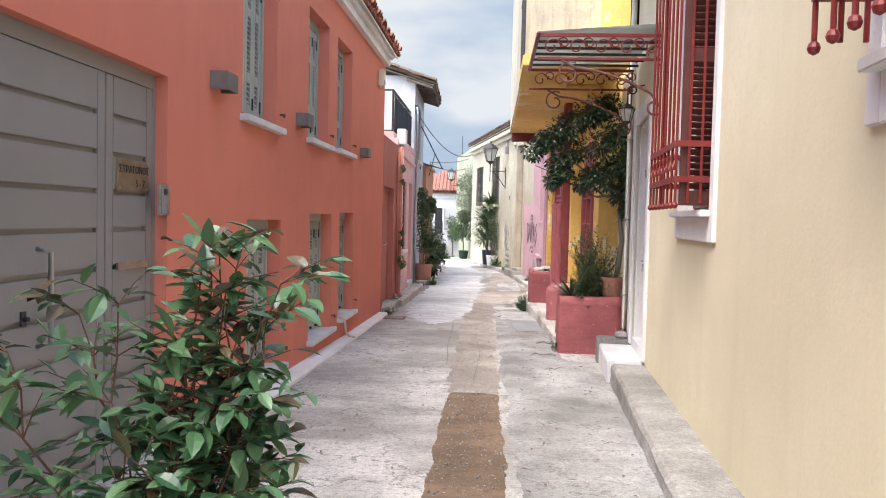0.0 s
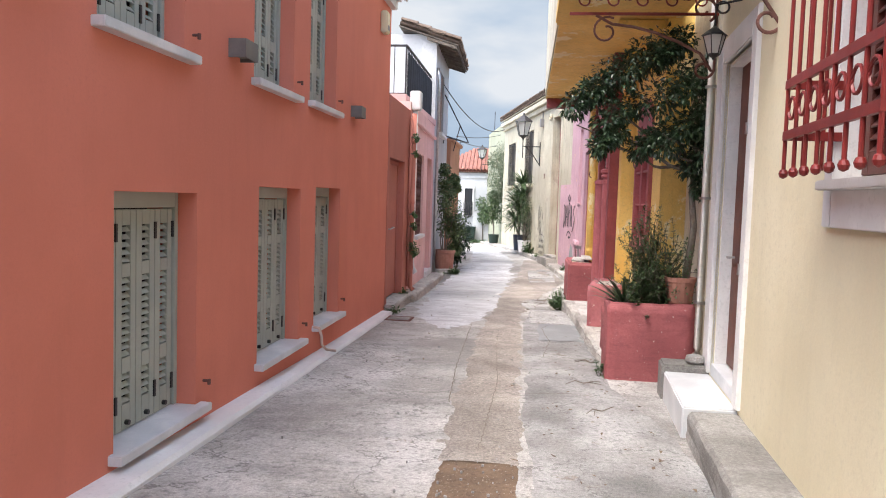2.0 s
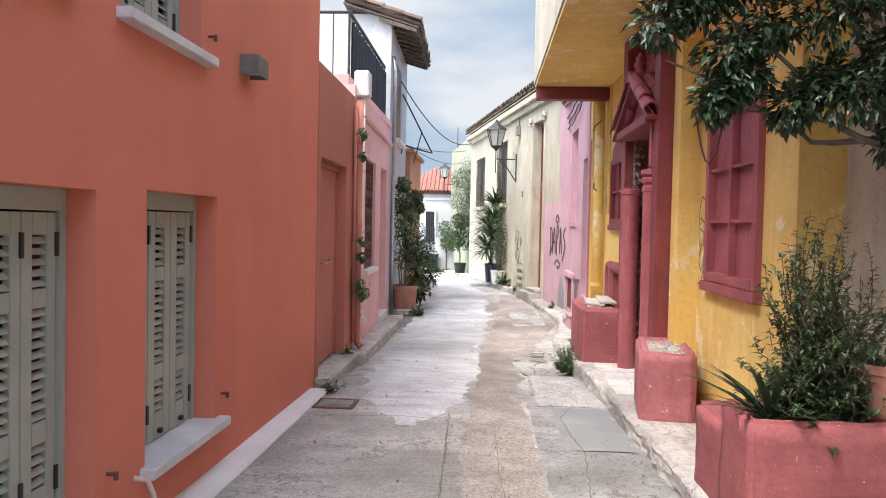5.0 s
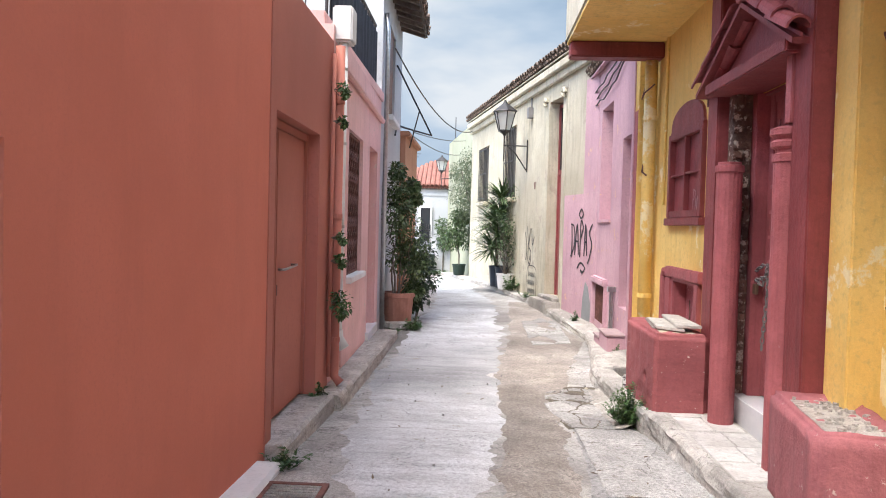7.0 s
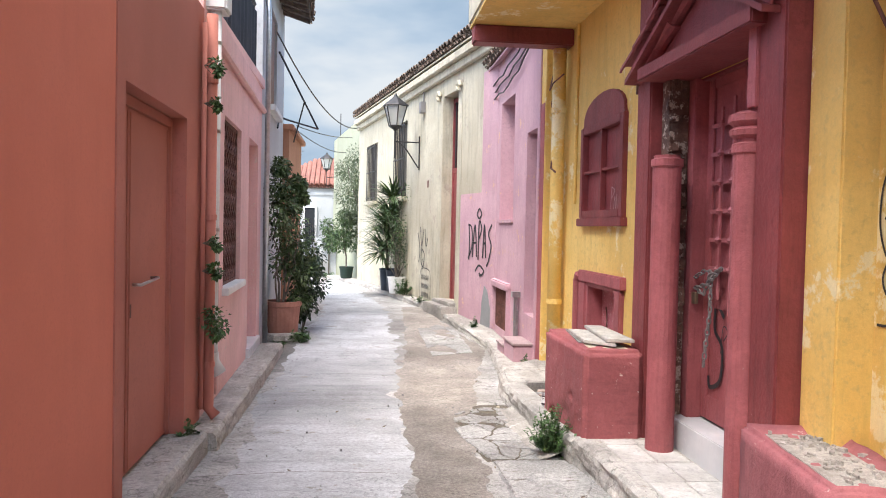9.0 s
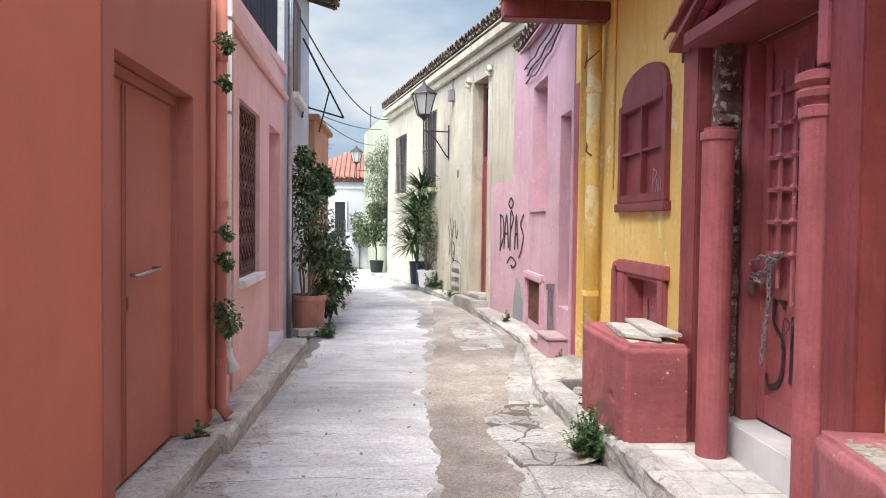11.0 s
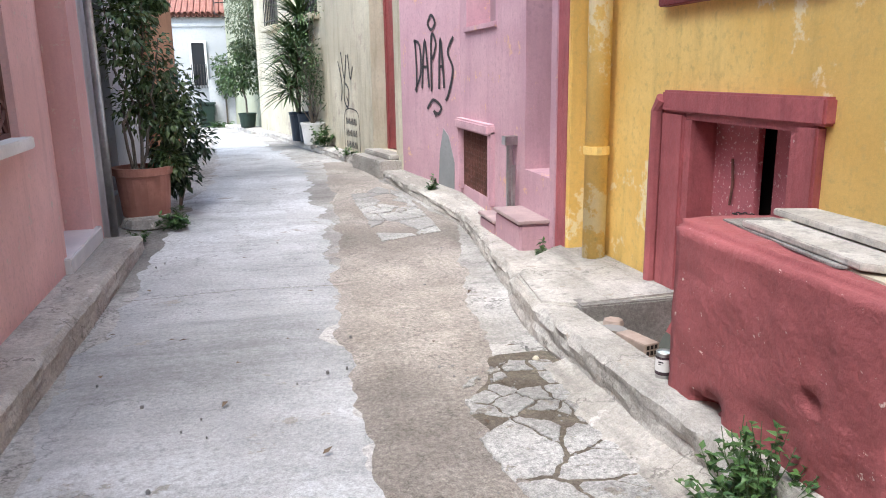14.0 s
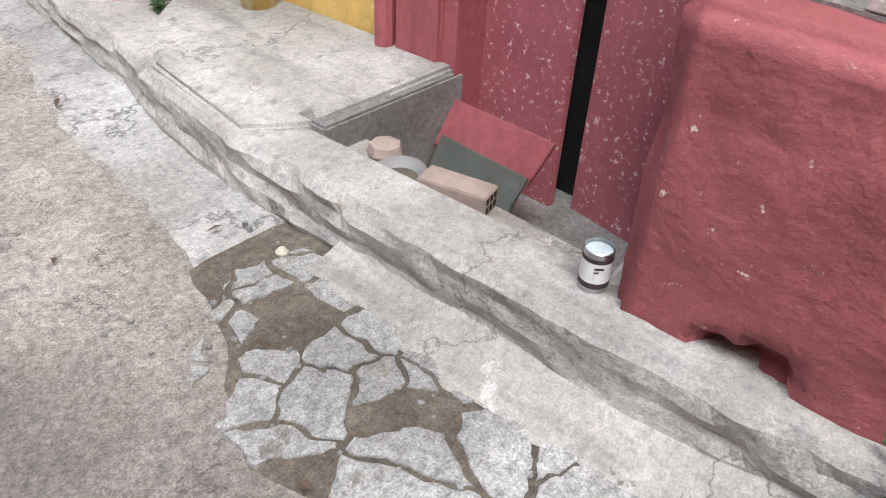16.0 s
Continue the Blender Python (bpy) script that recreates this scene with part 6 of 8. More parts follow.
    for i in range(6):
        for j in range(4):
            kn.lathe([(0.01, -0.026), (0.03, 0), (0.01, 0.026)], (1.728, 15.66 + j * 0.18, 1.02 + i * 0.21), 6)
    part("grid_knot", kn, GRID, dr)
    for k in range(2):
        part("letter_hole", Geo().tube([(1.76, 16.0 - k * 0.2, 0.63), (1.74, 16.0 - k * 0.2, 0.58)], 0.012, 6), RUST_IRON, dr)
    solid("threshold_step", Geo().box(1.56, 1.99, 15.22, 16.72, -0.45, -0.136), MARBLE, "white marble threshold", "step", "structure", bevel=0.008)
    ch = thing("chain", "rusty iron chain with padlock on the door", "chain")
    rng = random.Random(2)
    path = [(1.70, 16.62, 0.98), (1.70, 16.5, 0.94), (1.71, 16.36, 1.0), (1.71, 16.2, 0.99), (1.70, 16.08, 1.03), (1.70, 16.3, 0.9), (1.70, 16.5, 0.86), (1.70, 16.35, 0.82), (1.71, 16.26, 0.98), (1.70, 16.24, 0.7), (1.70, 16.3, 0.4), (1.70, 16.32, 0.28)]
    k = 0
    for a, b in zip(path, path[1:]):
        a, b = Vector(a), Vector(b)
        n = max(1, int((b - a).length / 0.042))
        for i in range(n):
            c = a.lerp(b, (i + 0.5) / n)
            d = (b - a).normalized()
            s = d.cross(Vector((1, 0, 0)) if k % 2 else Vector((0.3, 0.2, 1))).normalized()
            pts = [c + d * 0.028 * math.cos(t * math.pi / 5) + s * 0.014 * math.sin(t * math.pi / 5) for t in range(11)]
            part("link", Geo().tube(pts, 0.0065, 5, caps=False), GREY_METAL, ch)
            k += 1
    part("padlock", Geo().box(1.675, 1.705, 16.44, 16.52, 0.74, 0.83), BRASS, ch, bevel=0.006)


portal()


def framed_shutter(y0, y1, z0, z1, rise, rows, material, label):
    """A maroon window frame with glazing bars over boarded panels and an arched head."""
    a, b = sorted((RB.s(y0), RB.s(y1)))
    w, h = b - a, z1 - z0
    base = thing("window", label, "window", RB.m @ Matrix.Translation((a, 0, z0)), "maroon windows of the yellow house")
    f = 0.085
    part("frame", Geo().box(-0.02, f, -0.05, 0.05, 0, h).box(w - f, w + 0.02, -0.05, 0.05, 0, h).box(f, w - f, -0.05, 0.05, h - f, h).box(f, w - f, -0.05, 0.05, 0, f), material, base, bevel=0.008)
    part("sill", Geo().box(-0.06, w + 0.06, -0.07, 0.02, -0.09, -0.001), material, base, bevel=0.008)
    arch = [(-0.02, h + 0.001)] + [(w / 2 - (w / 2 - 0.02) * math.cos(math.pi * i / 14), h + 0.03 + rise * math.sin(math.pi * i / 14) ** 0.8) for i in range(15)] + [(w + 0.02, h + 0.001)]
    part("arched_head", Geo().slab(arch, -0.03, 0.03), material, base, bevel=0.006)
    part("mullion", Geo().box(w / 2 - 0.025, w / 2 + 0.025, -0.04, 0.02, f, h - f), material, base, bevel=0.004)
    for i in range(1, rows):
        z = f + (h - 2 * f) * i / rows
        part("glazing_bar", Geo().box(f, w - f, -0.032, 0.018, z - 0.015, z + 0.015), material, base, bevel=0.004)
    for x0, x1 in ((f, w / 2 - 0.025), (w / 2 + 0.025, w - f)):
        part("panel", Geo().box(x0, x1, 0.02, 0.04, f, h - f), material, base)
    return base, w, h


w1, _, _ = framed_shutter(18.13, 19.53, 1.42, 2.45, 0.285, 2, MAROON, "boarded maroon window frame with arched head, scratched")
framed_shutter(12.83, 14.13, 0.89, 2.42, 0.42, 3, ROSE, "rose-maroon window frame with arched head and boarded panes")


def ribbon(g, pts, w, y=-0.004):
    """A flat brush stroke on a wall's face through points in x and z."""
    pts = [Vector((x, 0, z)) for x, z in pts]
    sm = []
    for i in range(len(pts) - 1):
        p0, p1, p2, p3 = pts[max(i - 1, 0)], pts[i], pts[i + 1], pts[min(i + 2, len(pts) - 1)]
        for k in range(6):
            t = k / 6
            sm.append(0.5 * ((2 * p1) + (p2 - p0) * t + (2 * p0 - 5 * p1 + 4 * p2 - p3) * t * t + (3 * p1 - p0 - 3 * p2 + p3) * t * t * t))
    sm.append(pts[-1])
    o = len(g.v)
    for i, p in enumerate(sm):
        d = (sm[min(i + 1, len(sm) - 1)] - sm[max(i - 1, 0)]).normalized()
        s = Vector((-d.z, 0, d.x)) * w / 2
        g.v += [(p.x + s.x, y, p.z + s.z), (p.x - s.x, y, p.z - s.z)]
    for i in range(len(sm) - 1):
        g.f.append((o + 2 * i, o + 2 * i + 1, o + 2 * i + 3, o + 2 * i + 2))


def scribble(name, m, strokes, w, material, label):
    g = Geo()
    for st in strokes:
        ribbon(g, st, w)
    return solid(name, g, material, label, "graffiti", m=m)


scribble("graffiti", RB.m @ Matrix.Translation((RB.s(18.62), -0.0, 1.44)) @ Matrix.Translation((0, 0.017, 0)), [[(0, 0.05), (0.03, 0.3)], [(0.02, 0.3), (0.12, 0.26), (0.03, 0.18)], [(0.10, 0.05), (0.13, 0.2), (0.16, 0.06), (0.19, 0.22)], [(0.23, 0.03), (0.24, 0.25)], [(0.38, 0.24), (0.25, 0.14), (0.40, 0.03)]], 0.010, PALE_INK, "pale scratched tag on the maroon panel")
scribble("graffiti", RB.m @ Matrix.Translation((RB.s(16.40), 0.055, -0.05)), [[(0.24, 0.72), (0.12, 0.80), (0.10, 0.62), (0.22, 0.50), (0.20, 0.26), (0.05, 0.18), (0.02, 0.26)], [(0.34, 0.68), (0.32, 0.25)], [(0.44, 0.3), (0.52, 0.48), (0.46, 0.56), (0.42, 0.42), (0.5, 0.28)], [(0.60, 0.7), (0.62, 0.4)]], 0.035, INK, "smudged black spray tag on the door")
scribble("graffiti", RB.m @ Matrix.Translation((RB.s(16.2), 0.055, 0.40)), [[(0, 0), (0.03, 0.2), (0.1, 0.17), (0.04, 0.1)], [(0.12, 0.02), (0.15, 0.12), (0.19, 0.03), (0.22, 0.12)], [(0.26, 0.02), (0.28, 0.16)]], 0.010, INK, "thin black marker tag on the door")


def cellar():
    base = thing("cellar_door", "low maroon cellar double door, slightly open and chained", "door")
    x = 1.72
    part("frame", Geo().box(x - 0.05, x + 0.02, 19.26, 19.51, -0.95, 0.70).box(x - 0.05, x + 0.02, 18.10, 18.24, -0.95, 0.70).box(x - 0.06, x + 0.03, 18.05, 19.50, 0.70, 0.83), ROSE, base, bevel=0.012)
    part("pipe_trim", Geo().tube([(x - 0.05, 19.56, -0.6), (x - 0.05, 19.56, 0.70), (x - 0.05, 19.50, 0.78)], 0.045, 10), ROSE, base)
    lf = mat("speckled_rose_door", (0.47, 0.15, 0.172), (0.41, 0.125, 0.145), 4, 0.6, 0.12, 40, chip=(0.75, 0.6, 0.56), chip_at=0.645, chip_scale=42)
    part("door_leaf", Geo().box(x + 0.14, x + 0.18, 18.78, 19.24, -0.95, 0.69), lf, base, bevel=0.005)
    part("door_leaf", Geo().add([(x + 0.14, 18.26, -0.95), (x + 0.20, 18.71, -0.95), (x + 0.24, 18.71, -0.95), (x + 0.18, 18.26, -0.95), (x + 0.14, 18.26, 0.69), (x + 0.20, 18.71, 0.69), (x + 0.24, 18.71, 0.69), (x + 0.18, 18.26, 0.69)], [(0, 1, 2, 3), (4, 7, 6, 5), (0, 4, 5, 1), (1, 5, 6, 2), (2, 6, 7, 3), (3, 7, 4, 0)]), lf, base)
    part("reveal_lining", Geo().box(x - 0.03, x + 0.28, 19.19, 19.262, -0.95, 0.66).box(x - 0.03, x + 0.28, 18.236, 18.30, -0.95, 0.66).box(x - 0.03, x + 0.28, 18.236, 19.262, 0.662, 0.702), ROSE, base)
    # black sheet that paints the darkness behind the gap between the leaves
    part("backing", Geo().box(x + 0.285, x + 0.305, 18.1, 19.4, -0.97, 0.72), SHADE_BLACK, base)
    c = Geo()
    for i in range(12):
        t = i / 11
        p = Vector((x + 0.12, 18.92 - 0.36 * t, 0.14 + 0.02 * math.sin(t * 3)))
        d = Vector((0, -1, 0))
        s = Vector((0, 0, 1)) if i % 2 else Vector((1, 0, 0))
        c.tube([p + d * 0.02 * math.cos(k * math.pi / 5) + s * 0.009 * math.sin(k * math.pi / 5) for k in range(11)], 0.004, 5, caps=False)
    part("chain", c, IRON, base)
    part("padlock", Geo().box(x + 0.09, x + 0.13, 18.90, 18.97, 0.05, 0.12), STEEL, base, bevel=0.006)
    part("hanging_chain", Geo().tube([(x + 0.12, 18.98, 0.45), (x + 0.125, 18.97, 0.3), (x + 0.12, 18.98, 0.18)], 0.008, 5), RUST_IRON, base)


cellar()
solid("pit_cheek", Geo().box(1.02, 1.74, 19.18, 19.34, -1.1, -0.43), STONE_GREY, "rough rendered cheek of the sunken entrance", "wall", "structure", bevel=0.01)

# things left in the sunken entrance
can = thing("food_can", "open tin can with a white and dark label", "can", Matrix.Translation((0.955, 18.07, -0.42)))
part("body", Geo().lathe([(0.036, 0), (0.038, 0.004), (0.038, 0.118), (0.039, 0.122), (0.037, 0.124), (0.036, 0.118), (0.035, 0.01), (0.002, 0.008)], n=28), STEEL, can)
part("label", Geo().lathe([(0.0385, 0.018), (0.0388, 0.018), (0.0388, 0.105), (0.0385, 0.105)], n=28), WHITE, can, "white paper label")
part("label_band", Geo().lathe([(0.039, 0.018), (0.0392, 0.018), (0.0392, 0.034), (0.039, 0.034)], n=28), mat("dark_label_band", (0.05, 0.03, 0.04), None, 8, 0.5, 0), can)
part("label_band", Geo().lathe([(0.039, 0.094), (0.0392, 0.094), (0.0392, 0.105), (0.039, 0.105)], n=28), bpy.data.materials["dark_label_band"], can)
part("lid", Geo().lathe([(0.034, 0.112), (0.034, 0.1135), (0.001, 0.118)], n=20), mat("pale_blue_food_film", (0.62, 0.72, 0.76), None, 20, 0.5, 0.2), can)
txt = Geo().box(-0.012, 0.012, -0.0399, -0.0394, 0.078, 0.084).box(-0.012, 0.0, -0.0399, -0.0394, 0.068, 0.072)
lt = part("label_print", txt, INK, can)
lt.matrix_local = Matrix.Rotation(radians(-50), 4, "Z")
solid("plaster_shard", Geo().add([(0.985, 18.045, -0.425), (1.02, 17.99, -0.425), (1.045, 18.0, -0.29), (0.99, 18.055, -0.425), (1.025, 18.0, -0.425), (1.05, 18.01, -0.29)], [(0, 1, 2), (5, 4, 3), (0, 3, 4, 1), (1, 4, 5, 2), (2, 5, 3, 0)]), WHITE, "white shard of plaster leaning on the bench", "shard")
bowl = thing("bowl", "dark metal feeding bowl", "bowl", Matrix.Translation((1.085, 18.88, -0.535)))
part("body", Geo().lathe([(0.045, 0), (0.07, 0.035), (0.085, 0.055), (0.082, 0.057), (0.066, 0.036), (0.04, 0.008), (0.002, 0.006)], n=24), GREY_METAL, bowl, smooth=True)
part("food", Geo().lathe([(0.062, 0.022), (0.05, 0.03), (0.001, 0.034)], n=14), SOIL, bowl)
brk = thing("hollow_brick", "pale hollow clay brick", "brick", pose(1.135, 18.68, -0.535, 0, 0, 14))
bk = mat("pale_clay_brick", (0.42, 0.335, 0.29), (0.34, 0.27, 0.23), 8, 0.9, 0.2, 40)
part("body", Geo().box(-0.05, 0.05, -0.12, 0.12, 0, 0.075), bk, brk, bevel=0.004)
hl = Geo()
for i in range(3):
    for j in range(2):
        hl.box(-0.037 + i * 0.027, -0.018 + i * 0.027, -0.1205, -0.1195, 0.012 + j * 0.032, 0.034 + j * 0.032)
# thin black boxes on the end face paint the shade in the holes
part("holes", hl, SHADE_BLACK, brk)
solid("rubble_stone", Geo().lathe([(0.05, 0), (0.065, 0.03), (0.055, 0.06), (0.02, 0.07)], n=7), bk, "broken pale brick piece", "stone", m=pose(1.16, 19.03, -0.535, 0, 0, 30))
solid("pit_ledge", Geo().box(1.015, 1.22, 18.06, 19.19, -1.1, -0.537), KERB, "cement ledge behind the kerb", "ledge", "structure", bevel=0.01)
def leaning(name, a, b, c, d, thick, material, label, category):
    """A plate through four corners, leaning on something behind it."""
    pts = [Vector(p) for p in (a, b, c, d)]
    nrm = (pts[1] - pts[0]).cross(pts[3] - pts[0]).normalized() * thick
    g = Geo().add(pts + [p + nrm for p in pts], [(0, 1, 2, 3), (7, 6, 5, 4), (0, 4, 5, 1), (1, 5, 6, 2), (2, 6, 7, 3), (3, 7, 4, 0)])
    return solid(name, g, material, label, category, bevel=0.003)


leaning("board", (1.585, 19.17, -0.69), (1.56, 18.69, -0.665), (1.63, 18.64, -0.495), (1.65, 19.13, -0.505), 0.022, ROSE, "rose-painted wooden board leaning on the cellar door", "board")
leaning("slate_plate", (1.44, 19.15, -0.925), (1.44, 18.76, -0.925), (1.555, 18.69, -0.63), (1.575, 19.13, -0.63), 0.015, mat("grey_green_slate", (0.15, 0.16, 0.14), (0.11, 0.12, 0.105), 5, 0.6, 0.1), "grey-green slate plate leaning on the board", "plate")
scribble("graffiti", RB.m @ Matrix.Translation((RB.s(14.49), -0.002, 0.92)), [[(0.10, 0.75), (0.03, 0.6), (0.02, 0.4), (0.08, 0.25), (0.12, 0.3)], [(0.10, 0.75), (0.2, 0.7), (0.26, 0.5)], [(0.06, 0.55), (0.2, 0.5)], [(0.05, 0.45), (0.2, 0.4)], [(0.12, 0.3), (0.05, 0.15), (0.12, 0.05), (0.2, 0.2), (0.16, 0.4)], [(0.02, -0.08), (0.12, -0.06), (0.22, 0.1)]], 0.014, INK, "black line drawing sprayed on the yellow wall")

# pipes and pilasters of the yellow house
solid("pilaster", Geo().box(1.52, 1.74, 14.50, 14.795, 0.12, 3.757), YELLOW, "yellow plaster pilaster beside the portal", "pilaster", "structure", bevel=0.012)
solid("pilaster_2", Geo().box(1.52, 1.74, 20.66, 20.92, -0.6, 3.757), YELLOW, "yellow plaster corner pilaster", "pilaster", "structure", bevel=0.012)
solid("pilaster_2_paint", Geo().box(1.514, 1.64, 20.70, 20.928, -0.58, 2.95), ROSE, "rose-painted strip on the corner", "pilaster", "structure", bevel=0.004)
yp = thing("downpipe", "thick yellow-painted downpipe with joint rings", "pipe")
part("pipe", Geo().tube([(1.60, 20.32, 3.75), (1.60, 20.32, -0.45)], 0.085, 16), YELLOW, yp, smooth=True)
for z in (0.35, 2.75):
    part("joint_ring", Geo().tube([(1.60, 20.32, z), (1.60, 20.32, z + 0.06)], 0.098, 16), YELLOW, yp)
solid("conduit", Geo().tube([(1.70, 19.85, 3.75), (1.70, 19.85, 1.6)], 0.02, 8), YELLOW, "thin yellow-painted conduit on the wall", "pipe")
solid("cable", Geo().tube([(1.62, 20.6, 3.4), (1.56, 20.5, 2.9), (1.58, 20.45, 2.4), (1.50, 20.25, 2.05), (1.55, 20.2, 2.0)], 0.012, 6).tube([(1.60, 20.62, 3.3), (1.5, 20.4, 3.05), (1.49, 20.2, 3.1), (1.6, 20.1, 3.2)], 0.010, 6), RUST_IRON, "loose cables hanging by the downpipe", "cable")
solid("cable", Geo().tube([(1.66, 14.5, 2.45)] + [(1.66, 14.5 - 0.12 * i, 2.45 - 0.5 * math.sin(math.pi * i / 8) + 0.0 * i) for i in range(1, 8)] + [(1.66, 13.5, 2.5)], 0.010, 6), RUST_IRON, "loose cable across the yellow wall", "cable")
# balcony rail of the bay
br = thing("balcony_railing", "weathered iron balcony railing", "railing")
part("top_rail", Geo().tube([(0.42, 12.4, 4.9), (0.42, 10.9, 4.9), (1.7, 10.9, 4.9)], 0.02, 6), IRON, br)
for i in range(14):
    part("bar", Geo().tube([(0.42, 12.35 - i * 0.11, 3.85), (0.42, 12.35 - i * 0.11, 4.9)], 0.009, 6), IRON, br)
solid("balcony_slab", Geo().box(0.40, 1.9, 10.85, 12.6, 3.66, 3.84), YELLOW, "yellow balcony slab", "balcony", "structure", bevel=0.02)
g = Geo()
g.slab([(0.0, 0.0), (0.55, 0.0), (0.55, -0.06), (0.2, -0.1), (0.0, -0.5)], -0.06, 0.06)
solid("bracket", g, YELLOW, "yellow balcony bracket", "bracket", "structure", Matrix.Translation((1.7, 12.3, 3.65)) @ Matrix.Rotation(radians(180), 4, "Z"), bevel=0.01)


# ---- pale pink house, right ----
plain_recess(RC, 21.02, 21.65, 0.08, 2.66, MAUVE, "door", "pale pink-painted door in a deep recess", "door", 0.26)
a, b = RC.s(23.72), RC.s(22.58)
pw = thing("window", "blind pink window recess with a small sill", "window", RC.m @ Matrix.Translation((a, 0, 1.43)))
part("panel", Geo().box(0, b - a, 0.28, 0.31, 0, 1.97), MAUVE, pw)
part("sill", Geo().box(-0.05, b - a + 0.05, -0.03, 0.2, -0.05, 0.006), PINK_R, pw, bevel=0.006)
part("latch", Geo().box(0.5, 0.62, 0.26, 0.28, 0.72, 0.74), IRON, pw)
a, b = RC.s(23.9), RC.s(22.7)
vt = thing("cellar_vent", "rusty mesh cellar vent with a pink surround", "vent", RC.m @ Matrix.Translation((a, 0, -0.38)))
w = b - a
part("surround", Geo().box(-0.09, 0.0, -0.06, 0.05, -0.06, 0.74).box(w, w + 0.09, -0.06, 0.05, -0.06, 0.74).box(-0.09, w + 0.09, -0.09, 0.05, 0.68, 0.80), PINK_R, vt, bevel=0.02)
for i in range(18):
    part("mesh_wire", Geo().tube([(w * i / 17, 0.01, 0), (w * i / 17, 0.01, 0.68)], 0.009, 4), RUST_IRON, vt)
for i in range(11):
    part("mesh_wire", Geo().tube([(0, 0.018, 0.02 + 0.064 * i), (w, 0.018, 0.02 + 0.064 * i)], 0.009, 4), RUST_IRON, vt)
# black sheet in place of the shade behind the mesh
part("backing", Geo().box(0, w, 0.1, 0.12, 0, 0.68), SHADE_BLACK, vt)
solid("gas_pipe", Geo().tube([(1.44, 21.92, -0.55), (1.44, 21.92, 0.32), (1.50, 21.92, 0.34)], 0.03, 8).tube([(1.44, 21.80, -0.5), (1.44, 21.80, 0.1)], 0.02, 8).box(1.38, 1.5, 21.86, 21.98, 0.28, 0.36), STEEL, "short grey gas pipes at the wall's foot", "pipe")
for y0, y1, z, x in ((21.0, 21.72, -0.30, 1.24), (21.72, 22.25, -0.43, 1.24)):
    solid("door_step", Geo().box(x, 1.52, y0, y1, -0.75, z), PINK_R, "worn pink masonry step", "step", "structure", bevel=0.02)
    solid("step_tread", Geo().box(x - 0.02, 1.515, y0 - 0.01, y1 + 0.01, z + 0.001, z + 0.03), mat("pink_grey_marble", (0.48, 0.36, 0.35), (0.40, 0.30, 0.30), 4, 0.6, 0.15), "pinkish marble step tread", "step", "structure", bevel=0.006)
tiled_eave("roof_3", (1.50, 25.3), (1.50, 21.0), 4.24, 0.16, 0.30, 2, TILE_OLD, "weathered tile edge of the pink house", board=PINK_R)
solid("roof_3_top", Geo().box(1.55, 7, 21.0, 24.1, 4.15, 4.45), TILE_OLD, "roof of the pink house", "roof", "structure")
cb = Geo()
for k, (dz, sag) in enumerate(((3.72, 0.1), (3.66, 0.22), (3.8, 0.06))):
    cb.tube([(1.47 - 0.01 * k, 25.0 - 4.0 * i / 10, dz + 0.03 * i - sag * math.sin(math.pi * i / 10) + 0.03 * math.sin(i * 2.3 + k)) for i in range(11)], 0.013, 5)
cb.tube([(1.45, 24.9, 3.75), (1.42, 25.0, 3.4), (1.40, 25.2, 3.25), (1.38, 25.4, 3.4), (1.36, 25.5, 4.2)], 0.011, 5)
solid("cable", cb, IRON, "tangle of black cables under the eaves", "cable")

# paint on the old cream wall: lower pink field, grey repair
m_low = RD.m
s0, s1 = RD.s(26.15), RD.long
solid("pink_paint_field", Geo().box(s0, s1, -0.006, 0.01, -0.9, 1.95), PINK_R, "lower pink painted field of the cream wall", "paint", "structure", m_low)
solid("pink_paint_field_upper", Geo().box(RD.s(24.78), s1, -0.005, 0.01, 1.952, 4.15), PINK_R, "upper pink painted strip by the house joint", "paint", "structure", m_low)
rp = [(0.0, -0.75), (0.5, -0.75), (0.52, -0.2), (0.35, 0.12), (0.2, 0.2), (0.08, -0.1)]
solid("cement_repair", Geo().slab(rp, -0.012, 0.0), CONCRETE_BLUE, "grey cement repair on the pink wall", "repair", "structure", RD.at(24.72, 0.0) @ Matrix.Translation((0, 0, 0.05)))

scribble("graffiti", RD.at(25.45, 0.667, -0.012) @ Matrix.Diagonal((1, 1, 0.69, 1)), [[(0.06, 1.02), (0.1, 0.5), (0.08, 0.02)], [(0.02, 1.0), (0.22, 0.9), (0.25, 0.4), (0.04, 0.05)], [(0.28, 0.1), (0.40, 1.0), (0.52, 0.12)], [(0.32, 0.5), (0.48, 0.5)], [(0.60, 0.05), (0.62, 1.05), (0.76, 0.9), (0.64, 0.62)], [(0.84, 0.1), (0.90, 1.0), (1.0, 0.12)], [(0.86, 0.5), (0.98, 0.5)], [(1.28, 1.0), (1.12, 0.75), (1.26, 0.45), (1.14, 0.05), (1.04, -0.1)], [(0.5, 1.28), (0.62, 1.42), (0.74, 1.28), (0.62, 1.16), (0.5, 1.28)], [(0.45, -0.28), (0.65, -0.1), (0.9, -0.22), (0.8, -0.35), (0.66, -0.3)], [(0.66, -0.3), (0.74, -0.4)]], 0.055, INK, "tall black sprayed letters on the pink wall")
